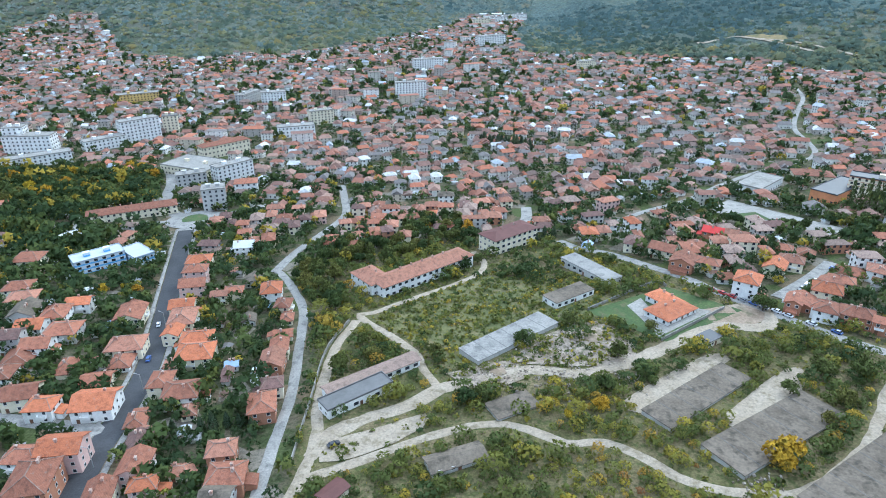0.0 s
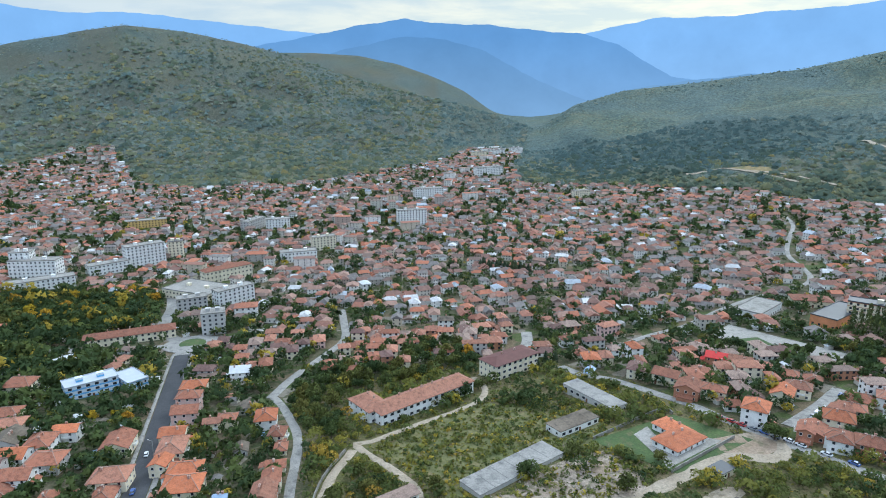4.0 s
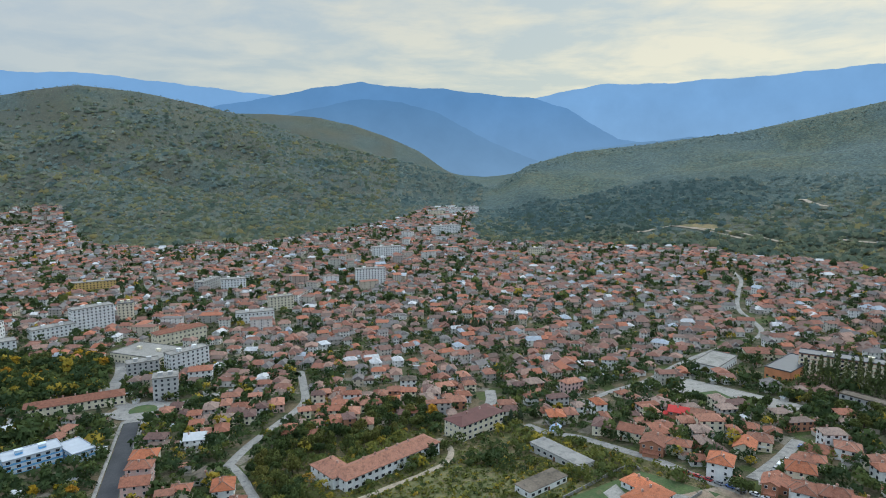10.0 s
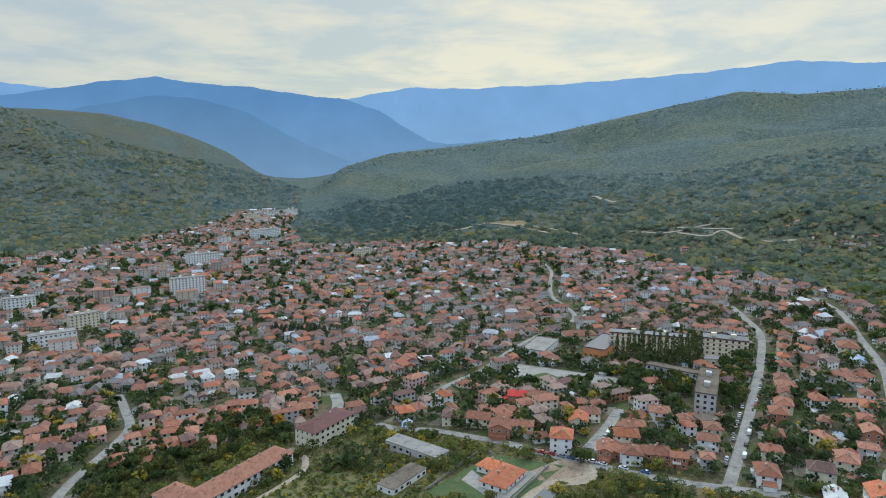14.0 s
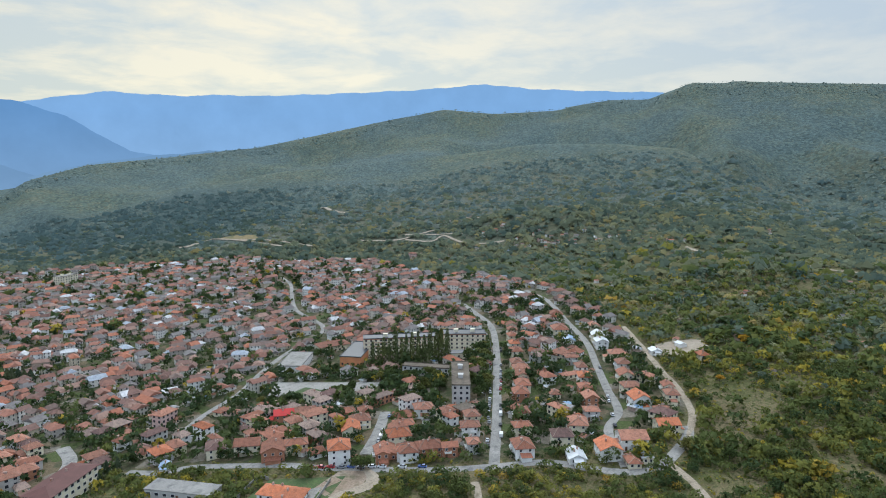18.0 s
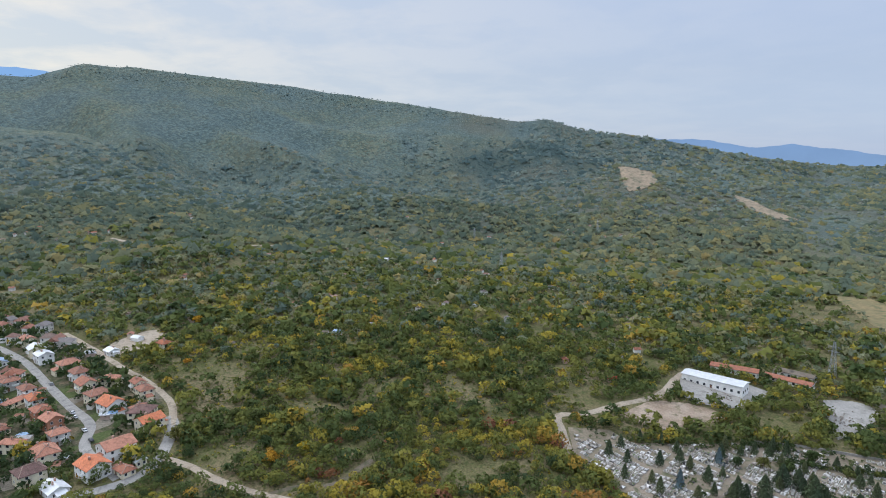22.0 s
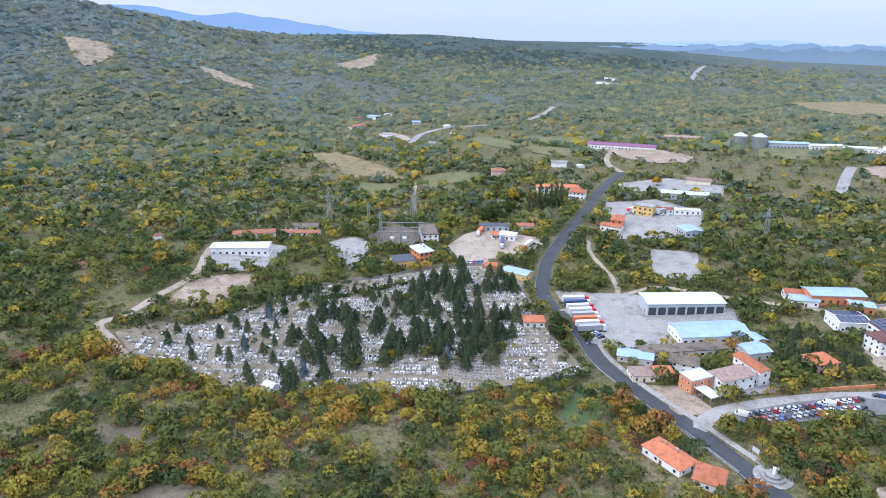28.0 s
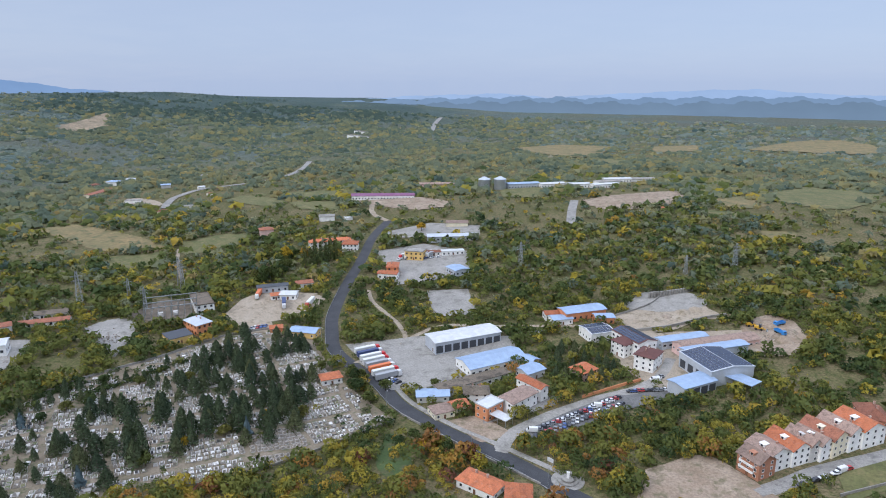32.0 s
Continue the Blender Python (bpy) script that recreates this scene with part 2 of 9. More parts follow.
def rough_bump(scale, strength, distance):
    return lambda n: (n.noise(place(n), scale, 5.0, 0.6), strength, distance)


def land_colour(n):
    pos = place(n)
    wood, town = stored(n, "wood"), stored(n, "town")
    big, mid, small, fine = n.noise(pos, 0.0035, 6.0, 0.6), n.noise(pos, 0.03, 6.0, 0.62), n.noise(pos, 0.22, 5.0, 0.65), n.noise(pos, 1.1, 4.0, 0.65)
    grass = n.mix(n.ramp(mid, [(0.36, 0.0), (0.62, 1.0)]), (0.092, 0.092, 0.034), (0.168, 0.136, 0.076))
    grass = n.mix(n.ramp(small, [(0.50, 0.0), (0.66, 0.85)]), grass, (0.150, 0.118, 0.066))
    grass = n.mix(n.ramp(n.noise(pos, 0.5, 5.0, 0.6), [(0.48, 0.0), (0.60, 0.85)]), grass, (0.062, 0.074, 0.025))
    yard = n.mix(n.ramp(small, [(0.4, 0.0), (0.6, 1.0)]), (0.046, 0.058, 0.024), (0.115, 0.098, 0.064))
    plots = n.add("ShaderNodeTexVoronoi", {"Vector": pos, "Scale": 0.11, "Randomness": 0.8}, feature="F1").outputs["Color"]
    plot = n.add("ShaderNodeSeparateColor", {0: plots}).outputs
    yard = n.mix(n.math("MULTIPLY", n.math("GREATER_THAN", plot[0], 0.62), 0.8), yard, n.ramp(plot[1], [(0.0, (0.070, 0.092, 0.030)), (0.4, (0.15, 0.115, 0.072)), (0.7, (0.21, 0.185, 0.150))], "CONSTANT"))
    cells = n.add("ShaderNodeTexVoronoi", {"Vector": pos, "Scale": 0.19, "Randomness": 1.0}, feature="F1")
    speck = n.add("ShaderNodeSeparateColor", {0: cells.outputs["Color"]}).outputs[0]
    stand = n.noise(pos, 0.011, 6.0, 0.65)
    turned = n.math("MULTIPLY_ADD", speck, 0.35, n.math("MULTIPLY", stand, 0.65))
    # The hill woods' ground colours carry a blue-grey cast that stands for haze.
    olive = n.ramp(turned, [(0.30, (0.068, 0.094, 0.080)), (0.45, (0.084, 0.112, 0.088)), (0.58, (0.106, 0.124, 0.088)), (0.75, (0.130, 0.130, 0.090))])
    hazed = n.ramp(turned, [(0.30, (0.066, 0.096, 0.094)), (0.55, (0.084, 0.116, 0.108)), (0.75, (0.104, 0.132, 0.110))])
    leaf = n.mix(n.ramp(big, [(0.40, 0.0), (0.58, 1.0)]), olive, hazed)
    leaf = n.mix(1.0, leaf, n.ramp(n.add("ShaderNodeSeparateColor", {0: cells.outputs["Color"]}).outputs[1], [(0.0, 0.70), (0.5, 1.0), (1.0, 1.30)]), "MULTIPLY")
    leaf = n.mix(n.math("MULTIPLY", stored(n, "dry"), 0.62), leaf, n.mix(n.ramp(small, [(0.4, 0.0), (0.6, 1.0)]), (0.082, 0.080, 0.055), (0.122, 0.106, 0.070)))
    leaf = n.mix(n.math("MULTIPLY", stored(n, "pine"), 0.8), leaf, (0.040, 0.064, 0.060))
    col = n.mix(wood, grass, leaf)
    col = n.mix(town, col, yard)
    grain = n.ramp(fine, [(0.3, 0.58), (0.7, 1.38)])
    return n.mix(1.0, col, grain, "MULTIPLY")


def land_bump(n):
    pos = place(n)
    cells = n.add("ShaderNodeTexVoronoi", {"Vector": pos, "Scale": 0.19, "Randomness": 1.0}, feature="F1").outputs["Distance"]
    h = n.math("MULTIPLY_ADD", n.math("MULTIPLY", cells, stored(n, "wood")), -0.5, n.math("MULTIPLY", n.noise(pos, 0.9, 5.0, 0.6), 0.14))
    return h, 0.6, 3.0


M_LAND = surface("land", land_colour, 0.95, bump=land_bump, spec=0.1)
M_ASPHALT = surface("asphalt", mottled((0.038, 0.039, 0.043), (0.056, 0.057, 0.061), 0.12, fine=2.0), 0.85)
M_OLD_ASPHALT = surface("worn_asphalt", mottled((0.215, 0.205, 0.188), (0.29, 0.275, 0.25), 0.10, (0.15, 0.145, 0.135), 1.5), 0.9)
M_GREY_ASPHALT = surface("grey_asphalt", mottled((0.105, 0.103, 0.100), (0.150, 0.146, 0.138), 0.10, (0.085, 0.083, 0.08), 1.5), 0.9)
M_DIRT = surface("pale_dirt", mottled((0.285, 0.232, 0.168), (0.350, 0.295, 0.225), 0.10, (0.20, 0.165, 0.108), 1.2), 0.95, bump=rough_bump(0.8, 0.5, 0.4))
M_BARE = surface("bare_soil", mottled((0.235, 0.172, 0.118), (0.33, 0.262, 0.195), 0.08, (0.16, 0.135, 0.08), 0.9), 0.95, bump=rough_bump(0.5, 0.6, 0.6))
M_EARTH = surface("scrub_earth", mottled((0.115, 0.094, 0.060), (0.165, 0.132, 0.090), 0.12, (0.085, 0.088, 0.040), 1.3), 0.95, bump=rough_bump(0.8, 0.5, 0.4))
M_RUBBLE = surface("rubble", mottled((0.225, 0.175, 0.125), (0.34, 0.28, 0.22), 0.15, (0.13, 0.125, 0.07), 1.0), 0.95, bump=rough_bump(0.6, 0.8, 0.8))
M_CONCRETE = surface("weathered_concrete", mottled((0.112, 0.090, 0.066), (0.172, 0.140, 0.106), 0.09, (0.060, 0.051, 0.038), 1.1), 0.95, bump=rough_bump(0.5, 0.4, 0.3))
M_PALE_CONCRETE = surface("pale_concrete", mottled((0.235, 0.222, 0.198), (0.30, 0.284, 0.255), 0.06, (0.19, 0.178, 0.155), 1.0), 0.9)
M_MEADOW = surface("meadow", mottled((0.086, 0.096, 0.032), (0.140, 0.130, 0.050), 0.06, (0.172, 0.142, 0.066), 0.6), 0.95, bump=rough_bump(0.7, 0.5, 0.5))
M_CLEARING = surface("dry_hillside", mottled((0.20, 0.16, 0.105), (0.29, 0.22, 0.145), 0.03, (0.105, 0.105, 0.062), 0.2), 0.95)
M_LAWN = surface("lawn", mottled((0.048, 0.080, 0.026), (0.072, 0.105, 0.032), 0.10, (0.10, 0.10, 0.045), fine=1.2), 0.95)
M_DRY = surface("dry_field", mottled((0.23, 0.165, 0.075), (0.15, 0.13, 0.056), 0.035, (0.095, 0.100, 0.040), 0.3), 0.95)
M_GRAVE_SOIL = surface("cemetery_soil", mottled((0.15, 0.125, 0.080), (0.235, 0.19, 0.14), 0.10, (0.070, 0.080, 0.034), 1.2), 0.95)
M_PAINT = surface("road_paint", mottled((0.16, 0.16, 0.16), (0.36, 0.36, 0.35), 0.5), 0.7)


def roof_colour(n):
    pos = own(n)
    base = n.ramp(chance(n), [(0.0, (0.36, 0.085, 0.040)), (0.22, (0.30, 0.095, 0.055)), (0.4, (0.25, 0.105, 0.070)), (0.55, (0.42, 0.105, 0.040)),
                              (0.68, (0.30, 0.15, 0.105)), (0.80, (0.27, 0.18, 0.14)), (0.9, (0.24, 0.20, 0.17)), (0.97, (0.50, 0.13, 0.045))], "CONSTANT")
    dark = n.ramp(n.noise(pos, 0.45, 6.0, 0.65), [(0.3, 0.62), (0.68, 1.15)])
    rows = n.ramp(n.noise(pos, 5.0, 3.0, 0.7), [(0.3, 0.78), (0.7, 1.2)])
    return n.mix(1.0, n.mix(1.0, base, dark, "MULTIPLY"), rows, "MULTIPLY")


def roof_bump(n):
    return n.noise(own(n), 4.0, 3.0, 0.7), 0.5, 0.08


def wall_colour(n):
    pos = own(n)
    base = n.ramp(chance(n), [(0.0, (0.62, 0.59, 0.53)), (0.2, (0.52, 0.46, 0.37)), (0.34, (0.70, 0.69, 0.66)), (0.52, (0.45, 0.41, 0.36)), (0.64, (0.60, 0.50, 0.34)),
                              (0.72, (0.34, 0.30, 0.27)), (0.80, (0.58, 0.40, 0.34)), (0.86, (0.70, 0.66, 0.56)), (0.95, (0.36, 0.24, 0.18))], "CONSTANT")
    return n.mix(1.0, base, n.ramp(n.noise(pos, 0.6, 6.0, 0.7), [(0.3, 0.75), (0.65, 1.08)]), "MULTIPLY")


def roof_far(n):
    base = n.ramp(island(n), [(0.0, (0.240, 0.118, 0.084)), (0.15, (0.200, 0.114, 0.088)), (0.32, (0.290, 0.128, 0.084)), (0.46, (0.185, 0.128, 0.102)), (0.58, (0.37, 0.140, 0.078)),
                              (0.69, (0.30, 0.185, 0.138)), (0.80, (0.18, 0.160, 0.148)), (0.94, (0.55, 0.54, 0.53)), (0.975, (0.36, 0.39, 0.43))], "CONSTANT")
    return n.mix(1.0, base, n.ramp(n.noise(place(n), 0.5, 5.0, 0.65), [(0.3, 0.68), (0.68, 1.15)]), "MULTIPLY")


def wall_far(n):
    base = n.ramp(island(n), [(0.0, (0.72, 0.69, 0.63)), (0.2, (0.58, 0.54, 0.46)), (0.36, (0.84, 0.82, 0.78)), (0.56, (0.44, 0.40, 0.35)), (0.68, (0.60, 0.52, 0.40)),
                              (0.78, (0.44, 0.34, 0.28)), (0.86, (0.76, 0.73, 0.68))], "CONSTANT")
    return n.mix(1.0, base, n.ramp(n.noise(place(n), 0.4, 5.0, 0.7), [(0.3, 0.75), (0.65, 1.08)]), "MULTIPLY")


def shed_roof(n):
    base = n.ramp(island(n), [(0.0, (0.30, 0.29, 0.28)), (0.25, (0.20, 0.12, 0.085)), (0.42, (0.42, 0.43, 0.44)), (0.58, (0.30, 0.14, 0.09)), (0.75, (0.14, 0.13, 0.12)), (0.88, (0.55, 0.56, 0.57)), (0.95, (0.25, 0.36, 0.50))], "CONSTANT")
    return n.mix(1.0, base, n.ramp(n.noise(place(n), 0.8, 5.0, 0.65), [(0.3, 0.65), (0.68, 1.15)]), "MULTIPLY")


M_SHED = surface("shed_roofs", shed_roof, 0.8)
M_ROOF = surface("clay_tiles", roof_colour, 0.8, bump=roof_bump)
M_WALL = surface("rendered_wall", wall_colour, 0.85)
M_ROOF_FAR = surface("town_roofs", roof_far, 0.85)
M_WALL_FAR = surface("town_walls", wall_far, 0.88)
M_WINDOW = surface("window_glass", (0.03, 0.035, 0.045), 0.12, spec=0.6)
M_FRAME = surface("window_frame", (0.70, 0.69, 0.66), 0.5)
M_BRICK = surface("chimney_brick", mottled((0.36, 0.16, 0.10), (0.50, 0.42, 0.36), 0.6, fine=4.0), 0.9)
M_DOOR = surface("door_wood", mottled((0.12, 0.06, 0.035), (0.20, 0.10, 0.055), 0.8), 0.6)


def painted(name, colour, rough=0.75, worn=0.8, metal=0.0, scale=0.25, bump=None):
    """Paint or render of one colour with stains and streaks of dirt; tiled roofs also vary from house to house and tile to tile."""
    def make(n):
        if bump:
            pos = own(n)
            tint = n.mix(chance(n), tuple(0.72 * v for v in colour), tuple(min(1.0, 1.22 * v) for v in colour))
            patches = n.ramp(n.noise(pos, 0.55, 6.0, 0.7), [(0.32, worn * 0.8), (0.5, 1.0), (0.7, 1.18)])
            rows = n.add("ShaderNodeTexWave", {"Vector": pos, "Scale": 0.9, "Distortion": 2.5, "Detail": 2.0}, bands_direction="Y").outputs["Fac"]
            tiles = n.ramp(n.noise(pos, 3.2, 3.0, 0.7), [(0.3, 0.72), (0.7, 1.28)])
            lichen = n.ramp(n.noise(pos, 0.9, 5.0, 0.7), [(0.56, 0.0), (0.70, 0.55)])
            col = n.mix(1.0, n.mix(1.0, tint, patches, "MULTIPLY"), tiles, "MULTIPLY")
            col = n.mix(1.0, col, n.ramp(rows, [(0.0, 0.86), (1.0, 1.1)]), "MULTIPLY")
            return n.mix(lichen, col, (0.20, 0.17, 0.14))
        f = n.ramp(n.noise(own(n), scale, 6.0, 0.65), [(0.3, worn), (0.65, 1.06)])
        g = n.ramp(n.noise(own(n), scale * 9, 3.0, 0.6), [(0.3, 0.93), (0.7, 1.05)])
        return n.mix(1.0, n.mix(1.0, colour, f, "MULTIPLY"), g, "MULTIPLY")
    return surface(name, make, rough, metal, bump)


M_CREAM = painted("cream_render", (0.76, 0.69, 0.52))
M_WHITE = painted("white_render", (0.82, 0.81, 0.78))
M_GREY_WALL = painted("grey_render", (0.50, 0.485, 0.46))
def striped(n):
    z = n.add("ShaderNodeSeparateXYZ", {0: own(n)}).outputs[2]
    band = n.math("GREATER_THAN", n.math("FRACT", n.math("DIVIDE", z, 2.75)), 0.36)
    col = n.mix(band, (0.16, 0.42, 0.72), (0.62, 0.68, 0.74))
    return n.mix(1.0, col, n.ramp(n.noise(own(n), 0.5, 5.0, 0.65), [(0.3, 0.82), (0.65, 1.05)]), "MULTIPLY")


M_BLUE_WALL = surface("striped_panels", striped, 0.75)
M_ORANGE_WALL = painted("orange_render", (0.62, 0.26, 0.12))
M_YELLOW_WALL = painted("yellow_render", (0.66, 0.45, 0.16))
M_PINK_WALL = painted("pink_render", (0.68, 0.47, 0.42))
M_ORANGE_ROOF = painted("bright_clay_tiles", (0.42, 0.135, 0.058), 0.8, 0.72, bump=roof_bump)
M_RED_ROOF = painted("red_clay_tiles", (0.27, 0.105, 0.060), 0.8, 0.65, bump=roof_bump)
M_MAROON_ROOF = painted("maroon_sheet_roof", (0.12, 0.050, 0.042), 0.75)
M_OLD_ROOF = painted("faded_clay_tiles", (0.27, 0.19, 0.15), 0.85, 0.65, bump=roof_bump)
M_BLUE_SHEET = painted("blue_steel_sheet", (0.29, 0.38, 0.52), 0.5, 0.8)
M_GREY_SHEET = painted("grey_steel_sheet", (0.45, 0.48, 0.52), 0.45, 0.85)
M_WHITE_SHEET = painted("white_steel_sheet", (0.55, 0.56, 0.56), 0.5, 0.8)
M_DARK_SHEET = painted("dark_steel_sheet", (0.055, 0.06, 0.07), 0.5)
M_FLAT_ROOF = painted("bitumen_roof", (0.16, 0.155, 0.15), 0.9, 0.7, scale=0.12)
M_STEEL = painted("galvanised_steel", (0.42, 0.44, 0.45), 0.4, 0.9, 0.7)
M_RUINS = surface("broken_concrete", lambda n: n.mix(island(n), (0.17, 0.135, 0.10), (0.37, 0.32, 0.27)), 0.95)
M_MARBLE = surface("grave_stone", lambda n: n.mix(1.0, n.ramp(island(n), [(0.0, (0.47, 0.445, 0.41)), (0.3, (0.34, 0.31, 0.27)), (0.48, (0.58, 0.565, 0.54)), (0.72, (0.26, 0.235, 0.20)), (0.9, (0.10, 0.10, 0.10))], "CONSTANT"),
                   n.ramp(n.noise(place(n), 0.9, 4.0, 0.6), [(0.3, 0.8), (0.7, 1.1)]), "MULTIPLY"), 0.5)


def leaf_colour(n):
    hue = stored(n, "hue")
    base = n.ramp(hue, [(0.0, (0.042, 0.068, 0.028)), (0.22, (0.074, 0.106, 0.036)), (0.42, (0.128, 0.150, 0.042)), (0.58, (0.205, 0.205, 0.046)),
                        (0.74, (0.38, 0.31, 0.046)), (0.88, (0.38, 0.21, 0.048)), (1.0, (0.20, 0.085, 0.055))])
    return n.mix(1.0, base, n.ramp(island(n), [(0.0, 0.86), (0.5, 1.0), (1.0, 1.14)]), "MULTIPLY")


M_LEAF = surface("leaves", leaf_colour, 0.75, spec=0.12, sheer=0.42)


def gold_crown(n):
    f = n.ramp(n.noise(own(n), 1.6, 4.0, 0.6), [(0.30, 0.0), (0.50, 1.0)])
    base = n.mix(f, (0.17, 0.155, 0.032), n.ramp(chance(n), [(0.0, (0.46, 0.36, 0.03)), (1.0, (0.50, 0.27, 0.03))]))
    return n.mix(1.0, base, n.ramp(island(n), [(0.0, 0.6), (0.5, 1.0), (1.0, 1.45)]), "MULTIPLY")


def crown_colour(stops):
    def make(n):
        return n.mix(1.0, n.ramp(chance(n), stops), n.ramp(island(n), [(0.0, 0.55), (0.5, 1.0), (1.0, 1.55)]), "MULTIPLY")
    return make


M_CROWN = surface("broadleaf_crown", crown_colour([(0.0, (0.046, 0.072, 0.026)), (0.35, (0.074, 0.100, 0.030)), (0.7, (0.112, 0.124, 0.034)), (1.0, (0.15, 0.14, 0.036))]), 0.75, spec=0.12, sheer=0.35)
M_AUTUMN = surface("autumn_crown", gold_crown, 0.75, spec=0.12, sheer=0.35)
M_NEEDLES = surface("needles", crown_colour([(0.0, (0.070, 0.100, 0.058)), (0.7, (0.098, 0.128, 0.066)), (1.0, (0.140, 0.156, 0.074))]), 0.8, spec=0.1, sheer=0.35)
M_POPLAR = surface("poplar_crown", crown_colour([(0.0, (0.070, 0.098, 0.038)), (1.0, (0.115, 0.128, 0.044))]), 0.75, spec=0.12, sheer=0.3)
M_BLUE_NEEDLES = surface("blue_needles", (0.10, 0.14, 0.15), 0.8, spec=0.1)


def slope_leaf(stops):
    def make(n):
        return n.mix(1.0, n.ramp(stored(n, "hue"), stops), n.ramp(island(n), [(0.0, 0.86), (0.5, 1.0), (1.0, 1.15)]), "MULTIPLY")
    return make


# Leaf colours paled to paint in haze; the second set is bluer, for farther woods.
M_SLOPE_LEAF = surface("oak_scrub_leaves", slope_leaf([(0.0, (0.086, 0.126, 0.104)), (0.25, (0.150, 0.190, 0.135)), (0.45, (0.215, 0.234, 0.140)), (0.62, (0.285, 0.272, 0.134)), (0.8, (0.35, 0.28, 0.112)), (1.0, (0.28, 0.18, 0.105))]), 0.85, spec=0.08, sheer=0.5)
M_HAZE_LEAF = surface("beech_wood_leaves", slope_leaf([(0.0, (0.105, 0.160, 0.155)), (0.25, (0.185, 0.245, 0.225)), (0.45, (0.240, 0.282, 0.235)), (0.62, (0.285, 0.296, 0.226)), (0.8, (0.33, 0.30, 0.210)), (1.0, (0.30, 0.24, 0.19))]), 0.85, spec=0.08, sheer=0.5)
M_BARK = surface("bark", mottled((0.07, 0.055, 0.04), (0.13, 0.105, 0.08), 1.5), 0.95)


# ---- mesh helpers ----
def from_arrays(name, verts, faces, mats, face_mat=None, attrs=None, smooth=False, normals=None):
    """A mesh from arrays of corners and of three- or four-cornered faces."""
    me = bpy.data.meshes.new(name)
    verts = np.asarray(verts, np.float32)
    faces = np.asarray(faces, np.int32)
    k = faces.shape[1]
    me.vertices.add(len(verts))
    me.vertices.foreach_set("co", verts.ravel())
    me.loops.add(faces.size)
    me.loops.foreach_set("vertex_index", faces.ravel())
    me.polygons.add(len(faces))
    me.polygons.foreach_set("loop_start", np.arange(0, faces.size, k, dtype=np.int32))
    for m in mats:
        me.materials.append(m)
    if face_mat is not None:
        me.polygons.foreach_set("material_index", np.asarray(face_mat, np.int32))
    me.polygons.foreach_set("use_smooth", np.full(len(faces), smooth or normals is not None))
    if normals is not None:
        me.attributes.new("custom_normal", "FLOAT_VECTOR", "POINT").data.foreach_set("vector", np.asarray(normals, np.float32).ravel())
    for key, values in (attrs or {}).items():
        me.attributes.new(key, "FLOAT", "POINT").data.foreach_set("value", np.asarray(values, np.float32))
    me.update(calc_edges=True)
    return me


def box_into(bm, x0, y0, z0, x1, y1, z1, mat=0):
    v = [bm.verts.new((x, y, z)) for z in (z0, z1) for x, y in ((x0, y0), (x1, y0), (x1, y1), (x0, y1))]
    for q in ((3, 2, 1, 0), (4, 5, 6, 7), (0, 1, 5, 4), (1, 2, 6, 5), (2, 3, 7, 6), (3, 0, 4, 7)):
        bm.faces.new([v[i] for i in q]).material_index = mat


def prism_into(bm, outline, z0, z1, mat=0):
    """An upright prism over an outline that runs counter-clockwise."""
    lo = [bm.verts.new((x, y, z0)) for x, y in outline]
    hi = [bm.verts.new((x, y, z1)) for x, y in outline]
    n = len(outline)
    for i in range(n):
        bm.faces.new((lo[i], lo[(i + 1) % n], hi[(i + 1) % n], hi[i])).material_index = mat
    bm.faces.new(hi).material_index = mat
    bm.faces.new(lo[::-1]).material_index = mat


def gable_into(bm, w, d, z, h, over, thick=0.22, hip=0.0, mat=0):
    """A pitched roof shell with eaves along x; hip: how far the ridge ends stand in from the gable, 0 for a plain gable."""
    x, y = w / 2 + over, d / 2 + over
    drop = h * over / (d / 2)
    low = z - drop
    top = [(-x, -y, low), (x, -y, low), (x, y, low), (-x, y, low), (-x + hip, 0, z + h), (x - hip, 0, z + h)]
    a = [bm.verts.new(p) for p in top]
    b = [bm.verts.new((p[0], p[1], p[2] - thick)) for p in top]
    for q in ((0, 1, 5, 4), (2, 3, 4, 5), (1, 2, 5), (3, 0, 4)):
        if hip or len(q) == 4:
            bm.faces.new([a[i] for i in q]).material_index = mat
        if hip or len(q) == 4:
            bm.faces.new([b[i] for i in q[::-1]]).material_index = mat
    rim = (0, 1, 2, 3) if hip else (0, 1, 5, 2, 3, 4)
    for i, j in zip(rim, rim[1:] + rim[:1]):
        bm.faces.new((b[i], b[j], a[j], a[i])).material_index = mat


def mesh_of(name, bm, *mats):
    me = bpy.data.meshes.new(name)
    bm.to_mesh(me)
    bm.free()
    for m in mats:
        me.materials.append(m)
    return me


def part(name, bm, material, parent, label=""):
    """Links a bmesh, or a ready mesh, as one part under a thing or a part."""
    if isinstance(bm, bpy.types.Mesh):
        me = bm
    else:
        me = mesh_of(name, bm, *(material if isinstance(material, (list, tuple)) else (material,)))
    ob = new(name, me)
    ob.parent = parent
    return tagged(ob, label)


def boxes(*rows):
    bm = bmesh.new()
    for row in rows:
        box_into(bm, *row)
    return bm


# ---- the land ----
def inside(x, y, outline):
    """Which points lie within an outline."""
    x, y = np.asarray(x, float), np.asarray(y, float)
    hit = np.zeros(x.shape, bool)
    for (x0, y0), (x1, y1) in zip(outline, outline[1:] + outline[:1]):
        if y0 != y1:
            hit ^= ((y0 > y) != (y1 > y)) & (x < (x1 - x0) * (y - y0) / (y1 - y0) + x0)
    return hit


